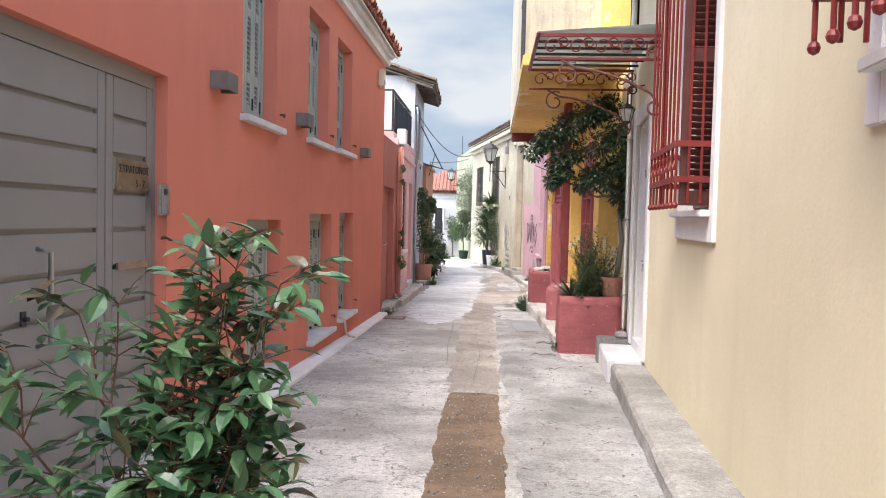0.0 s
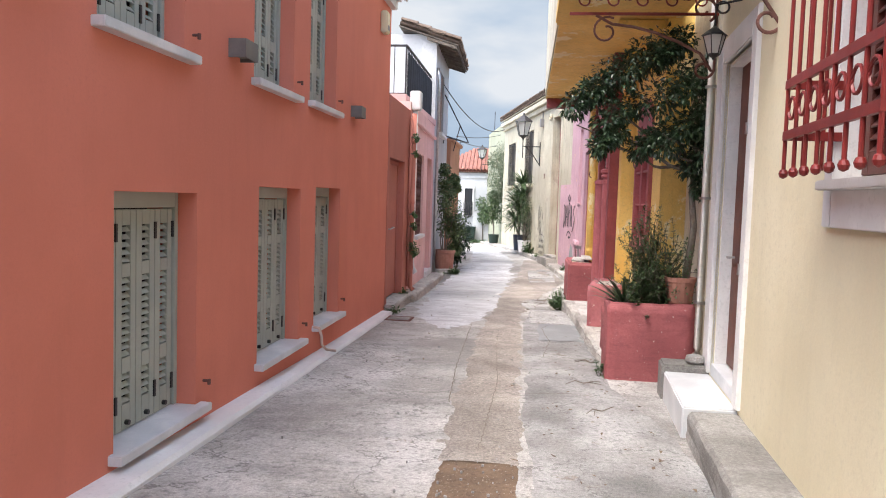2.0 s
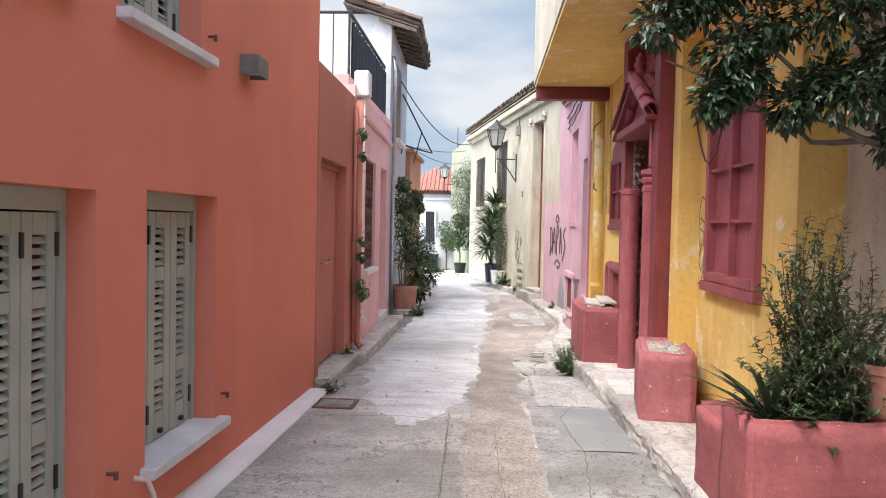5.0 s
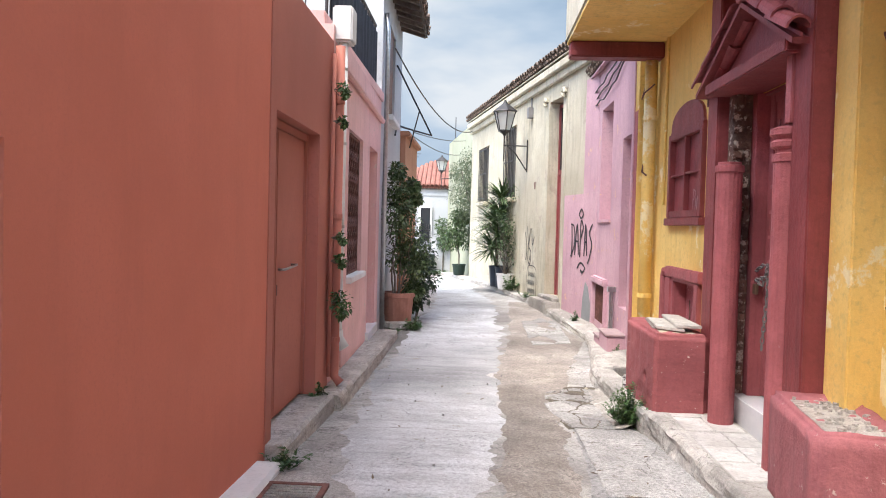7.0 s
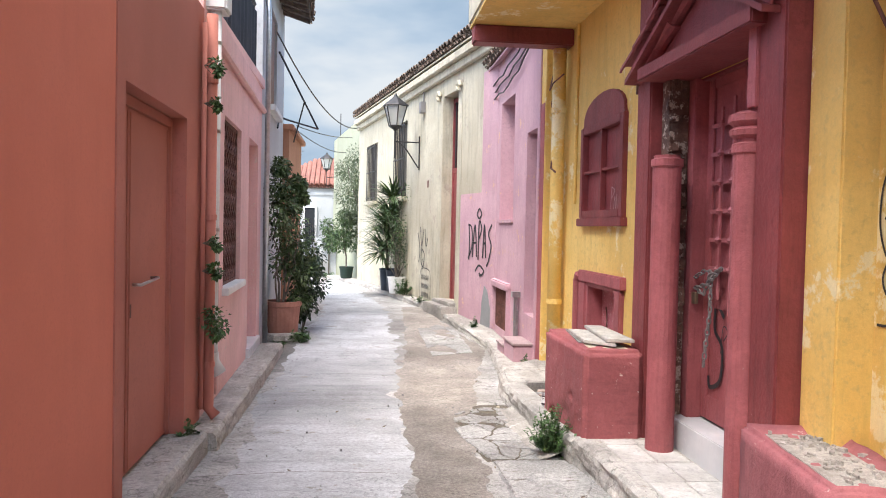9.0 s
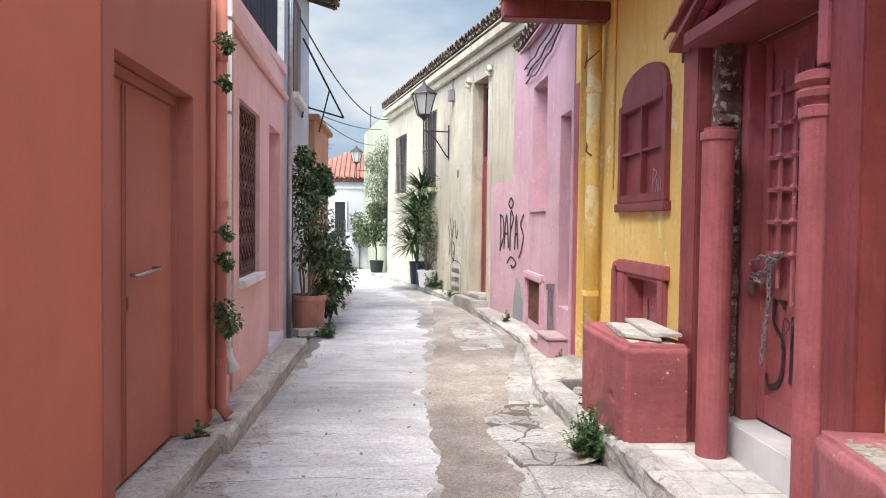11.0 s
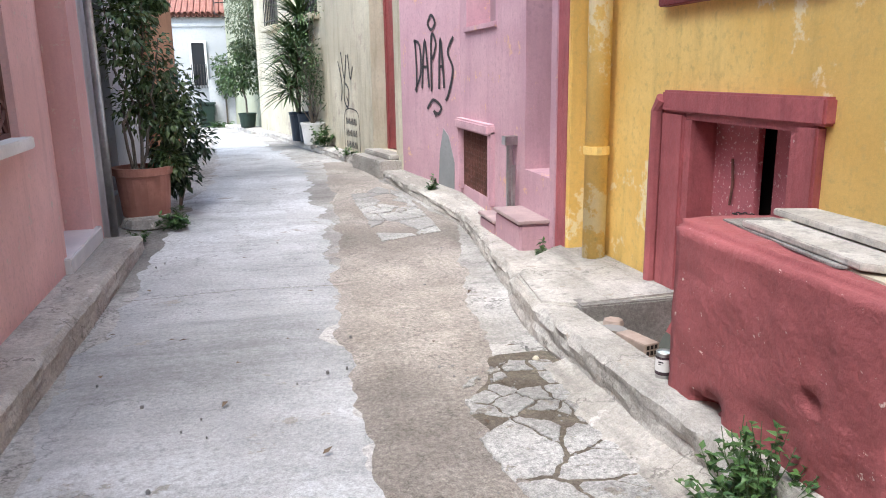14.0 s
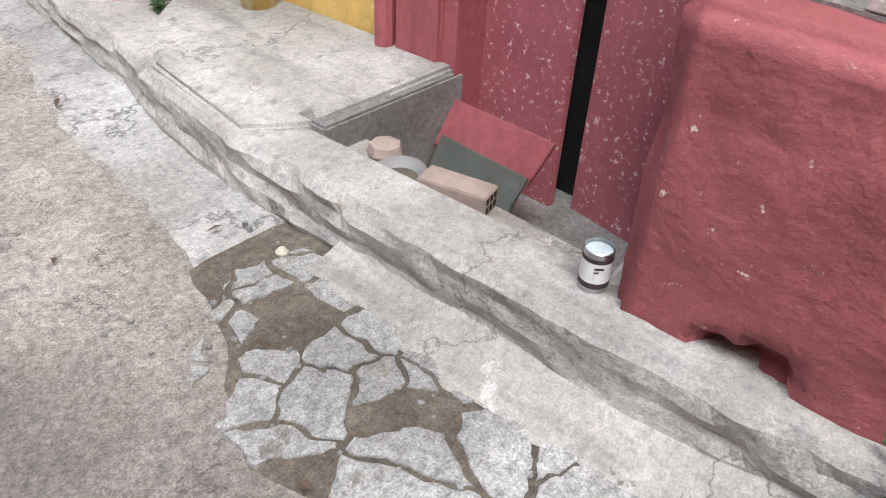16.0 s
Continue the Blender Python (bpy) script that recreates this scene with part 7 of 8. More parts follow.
scribble("graffiti", RD.at(29.0, 0.35, -0.004), [[(0, 0.8), (0.2, 0.4), (0.1, 0.1)], [(0.2, 0.95), (0.35, 0.5), (0.5, 0.9)], [(0.35, 0.5), (0.3, 0.15), (0.5, 0.02), (0.58, 0.3), (0.4, 0.42)], [(0.6, 0.9), (0.7, 0.5), (0.85, 0.7)], [(0.45, 0.2), (0.5, 0.12)]], 0.04, INK, "small grey-black sprayed tag on the cream wall")
scribble("graffiti", RD.at(28.75, -0.45, -0.004), [[(0.0, 0.0), (0.0, 0.6), (0.2, 0.78), (0.75, 0.75), (0.85, 0.5), (0.85, 0.0)]] + [[(0.1 + 0.09 * i, z), (0.13 + 0.09 * i, z + 0.11), (0.16 + 0.09 * i, z)] for z in (0.12, 0.32, 0.52) for i in range(7)], 0.02, INK, "illegible sprayed speech bubble on the cream wall")

# ---- old cream house ----
tiled_eave("roof_4", (-0.97, 36.4), (1.50, 24.05), 4.95, 0.24, 0.34, 2, TILE_OLD, "weathered clay tile eaves of the cream house", board=CREAM_OLD)
solid("cornice_4", Geo().box(0, RD.long, -0.10, 0.0, 4.45, 4.62).box(0, RD.long, -0.20, 0.0, 4.62, 4.78), CREAM_OLD, "moulded cream cornice, stained", "cornice", "structure", RD.m, bevel=0.015)
solid("roof_4_top", Geo().plate([(-0.8, 36.4), (1.6, 24.2), (7, 24.2), (7, 36.4)], 4.72, 5.25), TILE_OLD, "roof slope of the cream house", "roof", "structure")


def barred_window(y0, y1, z0, z1):
    a, b = sorted((RD.s(y0), RD.s(y1)))
    w, h = b - a, z1 - z0
    base = thing("window", "barred window with weathered dark shutters and a cream sill", "window", RD.m @ Matrix.Translation((a, 0, z0)), "barred windows of the cream house")
    part("shutter", Geo().box(0, w / 2 - 0.01, 0.10, 0.14, 0.01, h), mat("weathered_shutter", (0.11, 0.10, 0.085), (0.075, 0.07, 0.06), 8, 0.8, 0.2), base, bevel=0.005)
    part("shutter", Geo().box(w / 2 + 0.01, w, 0.10, 0.14, 0.01, h), mat("weathered_shutter", (0.11, 0.10, 0.085), (0.075, 0.07, 0.06), 8, 0.8, 0.2), base, bevel=0.005)
    for i in range(7):
        x = w * (i + 0.5) / 7
        part("bar", Geo().tube([(x, -0.06, 0.02), (x, -0.06, h - 0.04)], 0.014, 5), IRON, base)
    for z in (0.1, h * 0.5, h - 0.12):
        part("cross_bar", Geo().box(0.0, w, -0.07, -0.05, z, z + 0.03), IRON, base)
    part("sill", Geo().box(-0.1, w + 0.1, -0.16, 0.2, -0.12, 0.008), CREAM_OLD, base, bevel=0.02)


barred_window(30.2, 31.4, 2.06, 4.0)
barred_window(33.6, 34.9, 2.04, 3.8)
a, b = sorted((RD.s(26.2), RD.s(27.2)))
w = b - a
cd = thing("door", "tall narrow maroon door with a transom light, cream reveal", "door", RD.m @ Matrix.Translation((a, 0.22, -0.25)))
part("frame", Geo().box(0, 0.07, 0, 0.08, 0, 4.3).box(w - 0.07, w, 0, 0.08, 0, 4.3).box(0.07, w - 0.07, 0, 0.08, 2.72, 2.82).box(0.07, w - 0.07, 0, 0.08, 4.22, 4.3), MAROON, cd)
part("door_leaf", Geo().box(0.07, w / 2 - 0.004, 0.02, 0.06, 0.01, 2.72).box(0.14, w / 2 - 0.07, 0.008, 0.02, 0.2, 1.2).box(0.14, w / 2 - 0.07, 0.008, 0.02, 1.4, 2.5), MAROON, cd, bevel=0.004)
part("door_leaf", Geo().box(w / 2 + 0.004, w - 0.07, 0.02, 0.06, 0.01, 2.72).box(w / 2 + 0.07, w - 0.14, 0.008, 0.02, 0.2, 1.2).box(w / 2 + 0.07, w - 0.14, 0.008, 0.02, 1.4, 2.5), MAROON, cd, bevel=0.004)
part("transom_pane", Geo().box(0.07, w - 0.07, 0.04, 0.05, 2.82, 4.22), glass, cd)
for i in range(4):
    part("transom_bar", Geo().tube([(w * (i + 0.8) / 4.6, 0.01, 2.82), (w * (i + 0.8) / 4.6, 0.01, 4.22)], 0.012, 5), IRON, cd)
solid("door_jamb_paint", Geo().box(b + 0.001, b + 0.26, -0.012, 0.0, -0.9, 4.25), CREAM_OLD, "worn cream door jamb", "jamb", "structure", RD.m, bevel=0.004)
solid("door_jamb_paint_2", Geo().box(a - 0.26, a - 0.001, -0.014, 0.0, -0.9, 4.25), CREAM_OLD, "worn cream door jamb, far side", "jamb", "structure", RD.m, bevel=0.004)
hd = Geo()
for x in (a - 0.2, b + 0.14):
    hd.tube(arc((x, -0.06, 4.12), 0.10, 0, 300, 14, 0.5), 0.05, 6)
solid("door_console", hd, CREAM_OLD, "broken plaster scroll consoles over the door", "console", "structure", RD.m)
solid("door_step", Geo().box(a - 0.15, b + 0.2, -0.34, 0.1, -0.9, -0.31).box(a - 0.05, b + 0.1, -0.16, 0.1, -0.31, -0.235), KERB, "worn pale cement door steps", "step", "structure", RD.m, bevel=0.015)
solid("house_number", Geo().box(0, 0.08, -0.01, 0.0, 0, 0.16), RUST_IRON, "small dark plate by the door", "plate", m=RD.at(28.3, 2.2))
mt = thing("meter_box", "small grey electric box under the eaves", "box", RD.at(28.75, 3.95))
part("housing", Geo().box(0, 0.18, -0.12, -0.002, 0, 0.26), GREY_METAL, mt, bevel=0.01)
part("conduit", Geo().tube([(0.09, -0.03, 0.26), (0.09, -0.03, 0.6)], 0.02, 6), GREY_METAL, mt)
lx = RD.at(29.0, 3.2) @ Matrix.Translation((0, -0.62, 0.45))
lantern("street_lamp", lx, 1.25, [[(0, 0.0, -0.02), (0, 0, -0.75)], [(0, 0, -0.35), (0, 0.6, -0.35)], [(0, 0.08, -0.35), (0, 0.3, -0.55), (0, 0.58, -0.95)], [(0, 0.6, -0.2), (0, 0.6, -1.0)]], "old street lantern on an iron wall bracket")


def round_pot(x, y, z, r, h, material, label):
    pot = thing("plant_pot", label, "plant pot", Matrix.Translation((x, y, z)))
    part("body", Geo().lathe([(r * 0.78, 0), (r * 0.82, 0.02), (r, h * 0.9), (r * 1.06, h * 0.91), (r * 1.06, h), (r * 0.92, h), (r * 0.9, h * 0.9), (0.02, h * 0.88)], n=20), material, pot)
    part("soil", Geo().lathe([(r * 0.9, h * 0.86), (r * 0.9, h * 0.93), (0.02, h * 0.95)], n=14), SOIL, pot)


zk = -0.40
round_pot(-0.13, 31.0, zk, 0.22, 0.58, BLUE_POT, "tall dark blue plant pot on the kerb")
round_pot(0.07, 30.1, zk, 0.23, 0.42, WHITE, "white plastic plant tub on the kerb")
round_pot(-0.02, 30.65, zk, 0.17, 0.56, BLUE_POT, "second dark blue plant pot")
round_pot(-1.35, 37.4, -0.53, 0.24, 0.4, BIN_GREEN, "dark plant pot before the far house")
yuc = thing("yucca", "tall spiky yucca with sword leaves", "plant", Matrix.Translation((-0.15, 31.0, 0.12)))
rng = random.Random(31)
lf, st = Geo(), Geo()
for cx, cy, cz in ((0, 0, 0.95), (0.05, 0.1, 1.5), (-0.15, -0.2, 0.55), (0.12, 0, 1.95), (-0.05, -0.15, 1.25)):
    st.tube([(0, 0, 0), (cx, cy, cz)], 0.035, 6, 0.025)
    for _ in range(120):
        a = rng.uniform(0, 6.28)
        el = rng.uniform(-0.35, 1.3)
        big_leaf(lf, (cx, cy, cz + rng.uniform(-0.15, 0.1)), (math.cos(a), math.sin(a), el), (0, 0, 1), rng.uniform(0.5, 0.9), 0.055, 0.26)
part("trunk", st, BARK, yuc)
part("leaves", lf, LEAF_MID, yuc)
vn = thing("climbing_shrub", "thin leggy shrub in the white tub", "plant", Matrix.Translation((0.07, 30.1, -0.05)))
st = Geo()
cls = []
for _ in range(12):
    tip = (rng.gauss(0, 0.25), rng.gauss(0, 0.2), rng.uniform(0.7, 2.2))
    st.tube(bent(rng, (0, 0, 0), tip, 6, 0.06), 0.012, 5, 0.004)
    cls.append((*tip, 0.22))
    cls.append((tip[0] * 0.6, tip[1] * 0.6, tip[2] * 0.6, 0.2))
part("stem", st, BARK, vn)
part("leaves", blob_leaves(rng, cls, 1300, 0.07, 0.035), LEAF_MID, vn)
cp = thing("creeper", "feathery green creeper hanging from the eaves", "creeper", Matrix.Translation((-0.95, 36.6, 0)))
part("leaves", blob_leaves(rng, [(0.0, 0.2, 3.6, 0.5), (-0.2, 0.8, 3.0, 0.6), (-0.1, 0.5, 2.3, 0.6), (-0.4, 1.2, 2.4, 0.5), (-0.3, 0.8, 1.7, 0.45), (0.1, 0.0, 2.9, 0.4), (-0.5, 1.6, 3.3, 0.4)], 4200, 0.11, 0.035, 0.6), LEAF_GREY, cp)
part("stem", Geo().tube(bent(rng, (0.2, 0.4, -0.7), (0.0, 0.4, 3.8), 8, 0.05), 0.03, 6).tube(bent(rng, (0, 0.4, 2.0), (-0.4, 1.4, 3.4), 6, 0.06), 0.02, 5), BARK, cp)
lm = thing("small_tree", "leaning dark green potted lemon tree", "tree", Matrix.Translation((-1.35, 37.4, -0.18)))
part("trunk", Geo().tube(bent(rng, (0, 0, 0), (-0.1, 0.0, 1.0), 5, 0.03), 0.03, 6), BARK, lm)
part("crown", blob_leaves(rng, [(-0.1, 0, 1.4, 0.5), (0.1, 0.1, 1.0, 0.42), (-0.3, 0, 0.95, 0.4), (0.0, 0.1, 1.75, 0.32)], 1900, 0.12, 0.06), LEAF_MID, lm)
solid("doorway_dark", Geo().box(-0.95, -0.9, 36.7, 37.6, -0.8, 1.6), STONE_GREY, "grey side door in shade", "door", "structure")
solid("door_step", Geo().plate([(-1.25, 36.0), (-0.75, 36.0), (-0.95, 37.6), (-1.5, 37.6)], -0.9, -0.55), KERB_WHITE, "whitewashed entrance steps of the far house", "step", "structure", bevel=0.02)

# ---- end of the lane ----
eh = Line((-9.0, 45.2), (1.5, 44.2))
tiled_eave("roof_5", (-9.0, 45.2), (-1.6, 44.5), 3.02, 0.2, 0.0, 1, TILE_ORANGE, "orange tile edge of the white house")
rf = Geo()
rng = random.Random(6)
for i in range(34):
    x = -9 + i * 0.22
    y = 45.2 - (x + 9) * 0.0952
    top = 0.2 + min(1.0, max(0.12, (x + 5.4) / 2.4)) * 1.15 if x < -2.2 else 1.35 - max(0, x + 2.0) * 0.3
    rf.tube([(x, y, 3.0), (x, y + 2.2, 3.0 + top)], 0.115, 6)
solid("roof_tiles", rf, TILE_ORANGE, "rows of orange clay roof tiles", "roof", "structure")
wn2 = thing("window", "dark window with an iron balcony grille, white house", "window", Matrix.Translation((-3.12, 44.55, 0.55)))
part("pane", Geo().box(-0.22, 0.22, -0.02, 0.02, 0, 1.5), glass, wn2)
part("frame", Geo().box(-0.30, -0.22, -0.05, 0.03, -0.05, 1.58).box(0.22, 0.30, -0.05, 0.03, -0.05, 1.58).box(-0.22, 0.22, -0.05, 0.03, 1.5, 1.58), WHITE, wn2)
for i in range(6):
    part("bar", Geo().tube([(-0.25 + 0.1 * i, -0.14, -0.1), (-0.25 + 0.1 * i, -0.14, 0.75)], 0.015, 5), IRON, wn2)
solid("string_course", Geo().box(0, eh.long, -0.05, 0.0, 2.62, 2.74), WHITE_WALL, "white string course of the far house", "moulding", "structure", eh.m)
solid("yard_wall", Geo().box(-2.75, -0.9, 43.2, 43.5, -1.1, 0.75), WHITE_WALL, "white yard wall before the far house", "wall", "structure", bevel=0.02)
vn3 = thing("bush", "green bush trained on the far white wall", "bush", Matrix.Translation((-2.2, 43.1, 0)))
part("leaves", blob_leaves(rng, [(0, 0, 0.9, 0.35), (0.1, 0, 0.5, 0.35), (-0.1, 0, 1.3, 0.3)], 700, 0.14, 0.08), LEAF_MID, vn3)
part("stem", Geo().tube([(0, 0.05, -0.95), (0, 0.05, 1.3)], 0.03, 6), BARK, vn3)
bn = thing("bin", "dark green wheeled rubbish bin", "bin", Matrix.Translation((-2.85, 42.8, -0.93)))
part("body", Geo().add([(-0.22, -0.25, 0.05), (0.22, -0.25, 0.05), (0.22, 0.25, 0.05), (-0.22, 0.25, 0.05), (-0.29, -0.33, 0.85), (0.29, -0.33, 0.85), (0.29, 0.33, 0.85), (-0.29, 0.33, 0.85)], [(0, 3, 2, 1), (4, 5, 6, 7), (0, 1, 5, 4), (1, 2, 6, 5), (2, 3, 7, 6), (3, 0, 4, 7)]), BIN_GREEN, bn, bevel=0.02)
part("lid", Geo().box(-0.31, 0.31, -0.36, 0.34, 0.855, 0.93), BIN_GREEN, bn, bevel=0.02)
for x in (-0.25, 0.25):
    part("wheel", Geo().tube([(x - 0.03, 0.25, 0.1), (x + 0.03, 0.25, 0.1)], 0.1, 12), BLACK_PLASTIC, bn)
lantern("street_lamp", Matrix.Translation((-2.35, 43.0, 3.65)), 1.1, [[(0, 0, -0.05), (0.0, 0, -0.7), (0.55, 0.2, -0.9)], [(0.0, 0, -0.35), (0.5, 0.2, -0.3)]], "black street lantern at the end of the lane")
solid("antenna", Geo().tube([(-1.9, 46.5, 4.9), (-1.9, 46.5, 6.5)], 0.02, 5).tube([(-3.9, 47, 4.2), (-3.9, 47, 4.9)], 0.02, 5).tube([(-4.2, 47, 4.75), (-3.6, 47, 4.75)], 0.015, 5).tube([(-4.1, 47, 4.6), (-3.7, 47, 4.6)], 0.015, 5), IRON, "thin dark roof aerials against sky", "aerial")
solid("far_house", Geo().box(-12, 6, 52, 60, -2, 3.6), WHITE_WALL, "pale far house block", "wall", "structure")


# ---- litter, weeds, cracked paving ----
def clip_cell(poly, site, other, bias=0.0):
    """Keeps the part of a polygon that is nearer to site than to other."""
    mx, my = (site[0] + other[0]) / 2, (site[1] + other[1]) / 2
    nx, ny = other[0] - site[0], other[1] - site[1]
    out = []
    for i, p in enumerate(poly):
        q = poly[(i + 1) % len(poly)]
        dp, dq = (p[0] - mx) * nx + (p[1] - my) * ny, (q[0] - mx) * nx + (q[1] - my) * ny
        if dp <= 0:
            out.append(p)
        if dp * dq < 0:
            t = dp / (dp - dq)
            out.append((p[0] + (q[0] - p[0]) * t, p[1] + (q[1] - p[1]) * t))
    return out


def ragged(poly, amp, seed, cell=0.035):
    out = []
    for i, p in enumerate(poly):
        q = poly[(i + 1) % len(poly)]
        n = max(1, int(math.hypot(q[0] - p[0], q[1] - p[1]) / cell))
        for k in range(n):
            t = k / n
            x, y = p[0] + (q[0] - p[0]) * t, p[1] + (q[1] - p[1]) * t
            out.append((x + amp * noise.noise(Vector((x * 19, y * 19, seed))), y + amp * noise.noise(Vector((x * 19, y * 19, seed + 5))) + 0.35 * amp * noise.noise(Vector((x * 70, y * 70, seed)))))
    return out


def cracked_paving(name, outline, sites, label, drop, gap, lift, seed):
    rng = random.Random(seed)
    base = thing(name, label, "paving", None, "", "structure")
    for i, s in enumerate(sites):
        poly = outline[:]
        for j, o in enumerate(sites):
            if i != j and poly:
                poly = clip_cell(poly, s, o)
        if len(poly) < 3 or rng.random() < drop(s):
            continue
        cx, cy = sum(p[0] for p in poly) / len(poly), sum(p[1] for p in poly) / len(poly)
        sh = []
        gp = gap * rng.uniform(0.5, 1.6)
        for p in poly:
            d = math.hypot(p[0] - cx, p[1] - cy)
            k = max(0.3, 1 - gp / max(d, 0.02))
            sh.append((cx + (p[0] - cx) * k, cy + (p[1] - cy) * k))
        sh = ragged(sh, 0.02, 1, 0.014)
        up, tx, ty = rng.uniform(0.0, 0.003), rng.gauss(0, 0.005), rng.gauss(0, 0.006)
        g = Geo()
        n = len(sh)
        inner = [(cx + (p[0] - cx) * 0.965, cy + (p[1] - cy) * 0.965) for p in sh]
        zt = [gz(p[1]) + lift + up + tx * (p[0] - cx) + ty * (p[1] - cy) for p in inner]
        g.v = [(p[0], p[1], gz(p[1]) - 0.01) for p in sh] + [(p[0], p[1], z - 0.006) for p, z in zip(sh, zt)] + [(p[0], p[1], z) for p, z in zip(inner, zt)]
        for k in range(n):
            m = (k + 1) % n
            g.f += [(k, m, n + m, n + k), (n + k, n + m, 2 * n + m, 2 * n + k)]
        g.f.append(tuple(range(2 * n, 3 * n)))
        part("paving_piece", g, PLATE, base)
    return base


PLATE = mat("cracked_cement", (0.46, 0.455, 0.44), (0.35, 0.34, 0.325), 3.5, 0.9, 0.5, 50, stain=0.3, chip=(0.25, 0.23, 0.2), chip_at=0.65, chip_scale=9, rand=0.06, grit=0.34)
rng = random.Random(17)
sites = [(rng.uniform(0.12, 0.82), rng.uniform(17.95, 19.0)) for _ in range(44)] + [(rng.uniform(0.1, 0.85), rng.uniform(17.0, 17.95)) for _ in range(11)]
strip("soil_patch", [(16.95, 0.22, 0.86), (17.5, 0.12, 0.84), (18.4, 0.06, 0.82), (18.8, 0.22, 0.82), (19.15, 0.45, 0.80)], SOIL_PALE, "dusty brown soil between broken paving", 0.019, 0.08, 0.05, 7.0)
cracked_paving("cracked_paving", [(0.24, 16.98), (0.86, 16.95), (0.80, 18.6), (0.72, 18.95), (0.50, 19.0), (0.30, 18.85), (0.14, 18.7), (0.08, 18.2), (0.10, 17.8), (0.16, 17.4)], sites, "broken pale cement paving with soil in the cracks", lambda s: 0.0 if s[1] < 18.12 else (0.22 if s[1] > 18.6 else 0.05), 0.010, 0.022, 1)
sites = [(rng.uniform(0.25, 1.0), rng.uniform(15.0, 16.95)) for _ in range(6)]
strip("soil_patch_2", [(15.0, 0.25, 0.98), (16.95, 0.24, 0.88)], SOIL_PALE, "dusty soil in the slab's cracks", 0.0145, 0.1, 0.02, 8.0)
cracked_paving("cracked_paving_2", [(0.24, 15.02), (0.98, 15.0), (0.88, 16.94), (0.26, 16.95)], sites, "cracked pale cement slab", lambda s: 0.0, 0.003, 0.02, 2)
sites = [(rng.uniform(-0.1, 1.0), rng.uniform(22.3, 25.5)) for _ in range(30)]
cracked_paving("cracked_paving_3", [(0.25, 22.3), (0.95, 22.6), (0.9, 24.8), (0.55, 25.5), (0.2, 25.0)], sites, "flaking cement paving by the kerb", lambda s: 0.2, 0.02, 0.024, 3)


def ground_cracks(rows, label):
    g = Geo()
    for pts, w in rows:
        sm = []
        for (x0, y0), (x1, y1) in zip(pts, pts[1:]):
            n = max(2, int(math.hypot(x1 - x0, y1 - y0) / 0.05))
            for k in range(n):
                t = k / n
                x, y = x0 + (x1 - x0) * t, y0 + (y1 - y0) * t
                sm.append((x + 0.02 * noise.noise(Vector((x * 9, y * 9, 1))), y + 0.02 * noise.noise(Vector((x * 9, y * 9, 4)))))
        o = len(g.v)
        for i, (x, y) in enumerate(sm):
            a, b = sm[max(0, i - 1)], sm[min(len(sm) - 1, i + 1)]
            dx, dy = b[0] - a[0], b[1] - a[1]
            d = math.hypot(dx, dy) or 1
            ww = w * (0.6 + 0.8 * abs(noise.noise(Vector((x * 5, y * 5, 2)))))
            z = gz(y) + 0.024
            g.v += [(x - dy / d * ww, y + dx / d * ww, z), (x + dy / d * ww, y - dx / d * ww, z)]
        for i in range(len(sm) - 1):
            g.f.append((o + 2 * i, o + 2 * i + 1, o + 2 * i + 3, o + 2 * i + 2))
    solid("road_cracks", g, SOIL, label, "crack", "structure")


ground_cracks([([(0.18, 12.0), (0.5, 12.05), (1.0, 11.9)], 0.006), ([(0.18, 10.0), (0.6, 10.1), (1.2, 9.95)], 0.005), ([(0.4, 12.0), (0.5, 13.2), (0.42, 14.4), (0.6, 15.0)], 0.005), ([(-0.5, 9.5), (-0.58, 11), (-0.62, 12.5), (-0.66, 14.5)], 0.005), ([(-1.9, 11.2), (-1.3, 11.1), (-0.7, 11.3)], 0.005), ([(-1.9, 14.2), (-1.1, 14.3), (-0.7, 14.2)], 0.006), ([(-2.0, 16.6), (-1.2, 16.7), (-0.5, 16.6)], 0.005), ([(-1.9, 20.9), (-1.0, 21.0), (-0.2, 20.9)], 0.005), ([(0.17, 6.0), (0.8, 6.1), (1.2, 6.0)], 0.004), ([(-0.15, 8.2), (-0.1, 10.5), (-0.2, 12.5), (-0.22, 14.0)], 0.003)], "dark cracks and joints in the lane")
tw = random.Random(9)
for x, y, n in ((0.95, 11.75, 4), (0.78, 10.6, 3), (0.86, 9.5, 3)):
    g = Geo()
    for k in range(n):
        a = tw.uniform(0, 6.28)
        g.tube([(0, 0, 0.012), (0.09 * math.cos(a), 0.09 * math.sin(a), 0.035), (0.2 * math.cos(a + 0.4), 0.2 * math.sin(a + 0.4), 0.015)], 0.006, 5, 0.003)
    solid("twig", g, BARK, "dry dark twig lying on the lane", "twig", m=Matrix.Translation((x, y, gz(y) + 0.014)), group="fallen twigs")
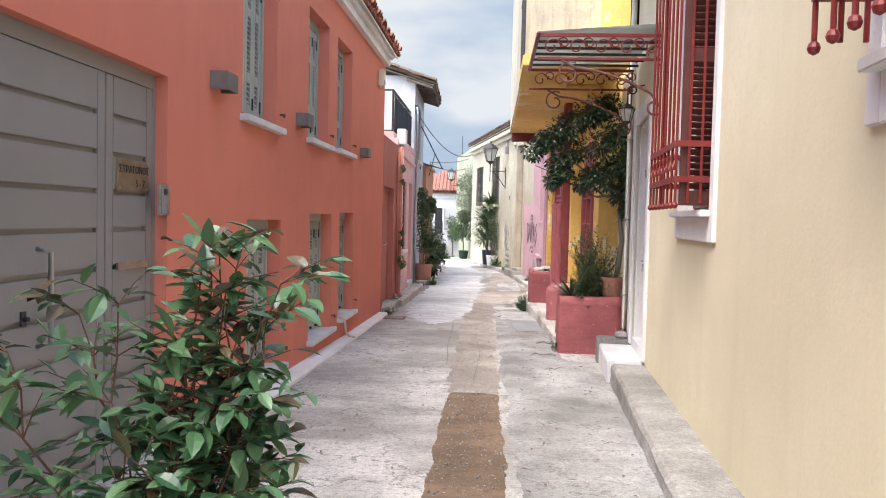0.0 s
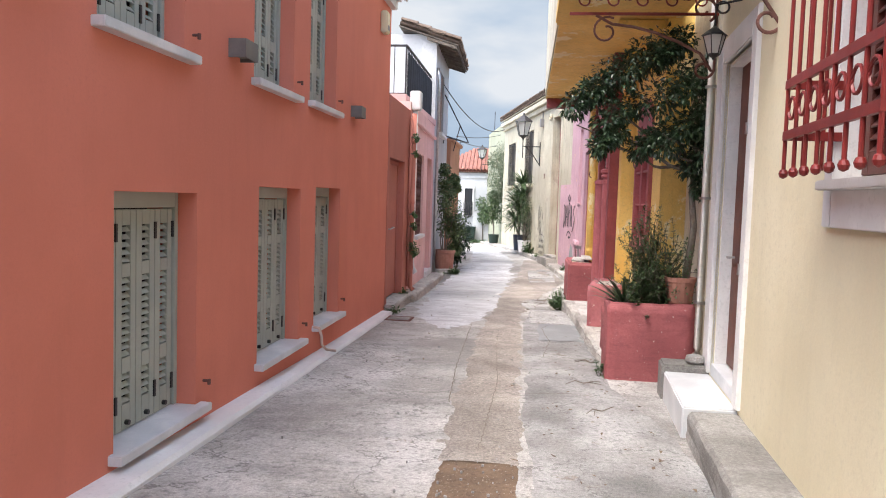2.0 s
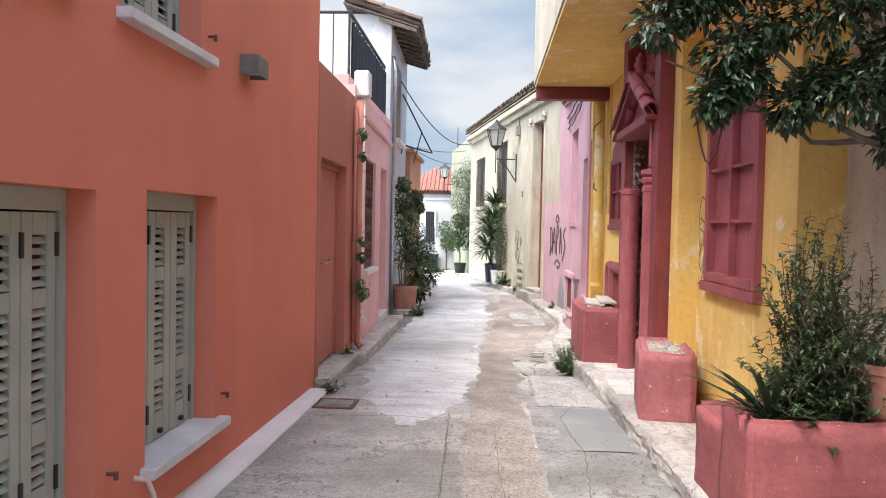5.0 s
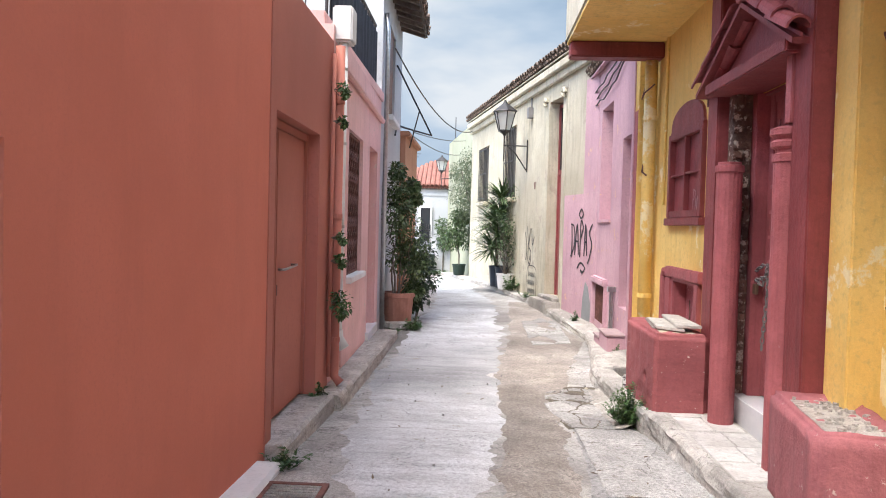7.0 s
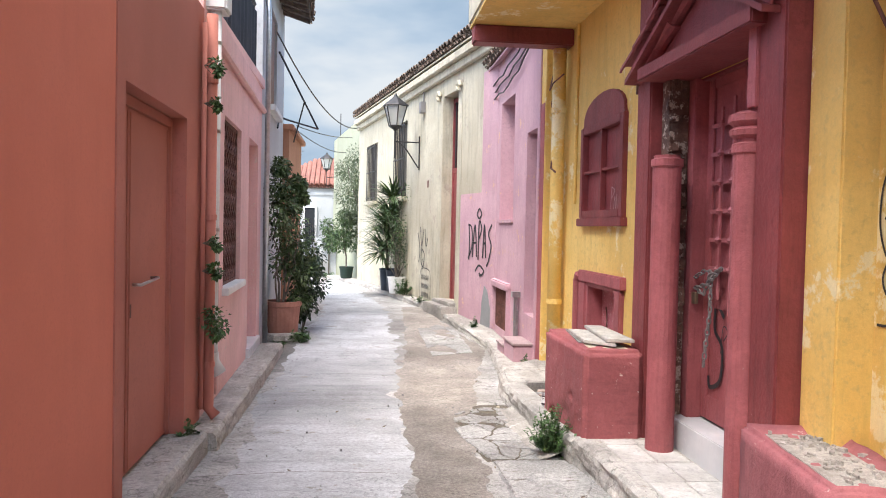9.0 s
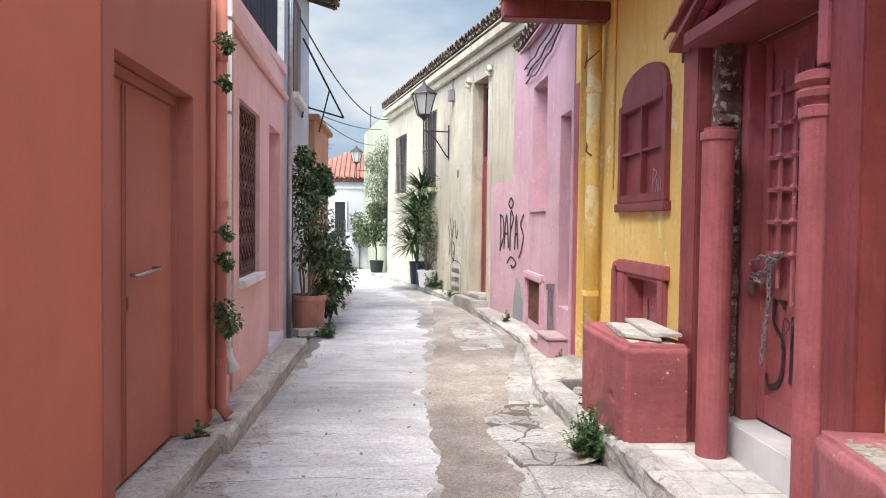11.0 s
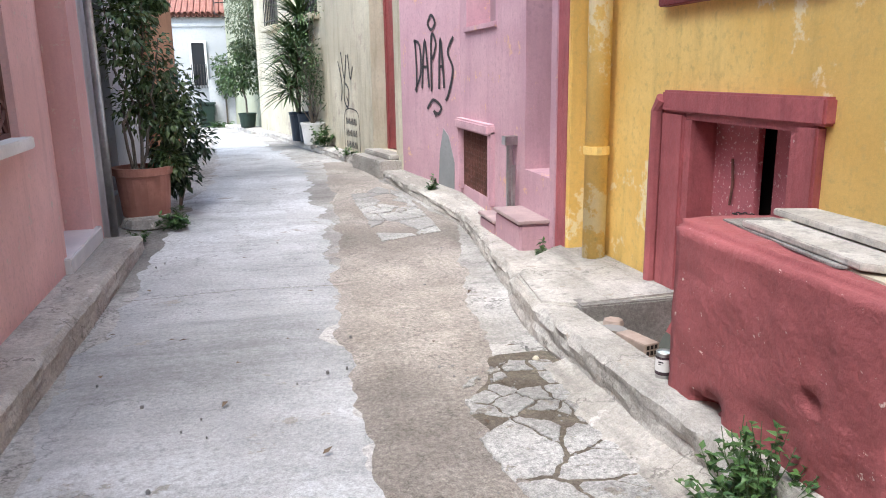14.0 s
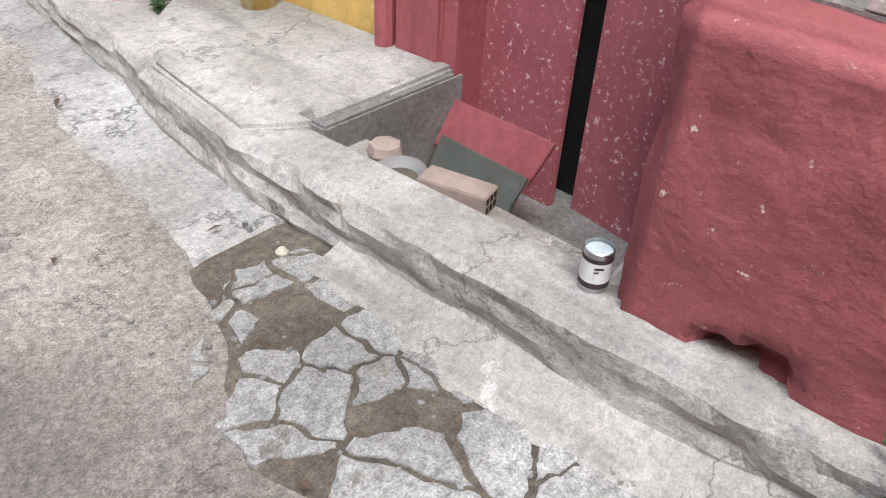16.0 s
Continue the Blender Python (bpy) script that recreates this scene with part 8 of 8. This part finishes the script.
# pebbles and dry leaves
rng = random.Random(44)
pb = Geo()
for _ in range(420):
    k = rng.random()
    if k < 0.4:
        x, y = rng.uniform(-0.38, 0.16), rng.uniform(3.0, 8.0)
    elif k < 0.7:
        x, y = rng.uniform(0.1, 0.85), rng.uniform(17.0, 19.2)
    else:
        x, y = rng.uniform(-2.0, 1.0), rng.uniform(4, 24)
    r = rng.uniform(0.003, 0.011)
    a = rng.uniform(0, 6)
    pts = [(x + r * math.cos(a + j * 1.25) * rng.uniform(0.7, 1.2), y + r * math.sin(a + j * 1.25) * rng.uniform(0.7, 1.2)) for j in range(5)]
    pb.plate(pts, gz(y) + 0.005, gz(y) + 0.016 + r * 0.8)
solid("pebbles", pb, CONCRETE_PALE, "loose grit and small stones on the lane", "pebbles", "stuff")
dl = Geo()
for _ in range(150):
    x, y = (rng.uniform(0.3, 1.25), rng.uniform(4.5, 13)) if rng.random() < 0.7 else (rng.uniform(-2.0, 0.9), rng.uniform(5, 22))
    a = rng.uniform(0, 6.28)
    leaf_geo(dl, (x, y, gz(y) + 0.03), (math.cos(a), math.sin(a), rng.uniform(-0.1, 0.2)), (0, 0, 1), rng.uniform(0.03, 0.075), rng.uniform(0.015, 0.03), rng.uniform(-0.2, 0.3))
solid("dry_leaves", dl, LEAF_DRY, "scattered dry brown leaves", "leaves", "stuff")
solid("rubble_stone", Geo().lathe([(0.016, 0), (0.022, 0.012), (0.012, 0.024), (0.002, 0.026)], n=7), CREAM_OLD, "small pale broken stone on the soil", "stone", m=pose(0.66, 18.97, gz(18.97) + 0.016, 0, 0, 20))
cv = thing("drain_cover", "square iron drain cover set in the lane", "drain cover", Matrix.Translation((-1.86, 14.8, gz(14.8) + 0.012)))
part("frame", Geo().box(-0.21, 0.21, -0.21, -0.17, -0.02, 0.006).box(-0.21, 0.21, 0.17, 0.21, -0.02, 0.006).box(-0.21, -0.17, -0.17, 0.17, -0.02, 0.006).box(0.17, 0.21, -0.17, 0.17, -0.02, 0.006), RUST_IRON, cv)
for i in range(7):
    part("slat", Geo().box(-0.17, 0.17, -0.155 + i * 0.048, -0.128 + i * 0.048, -0.02, 0.003), STONE_GREY, cv)
weed(0.78, 17.12, gz(17.1) + 0.01, 0.22, 0.50, "bushy green weed growing at the kerb's foot", 1, 1500, long=0.04)
weed(0.98, 11.1, gz(11.1), 0.1, 0.22, "small weed at the planter's foot", 2, 90)
weed(-2.06, 15.36, gz(15.4), 0.16, 0.2, "low weed at the wall's foot", 3, 160)
weed(-2.2, 17.22, -0.465, 0.09, 0.2, "small weed on the threshold", 4, 90)
weed(-1.78, 23.5, gz(23.5), 0.24, 0.28, "low green weed by the plant pot", 5, 240, long=0.07)
weed(-2.1, 22.95, gz(22.9), 0.12, 0.2, "small weed by the step", 6, 110)
weed(1.32, 20.72, -0.50, 0.14, 0.14, "low weed on the pavement", 7, 120, long=0.04)
weed(0.5, 27.95, -0.41, 0.2, 0.2, "low weed on the kerb pavement", 8, 140, long=0.06)
weed(0.22, 29.55, -0.40, 0.3, 0.55, "leafy weed beside the white tub", 9, 320, long=0.09)
weed(1.2, 24.3, -0.49, 0.12, 0.2, "small weed at the wall", 10, 90, long=0.06)
weed(-2.3, 41.5, gz(41.5), 0.6, 0.3, "weeds at the end of the lane", 11, 260, long=0.12)
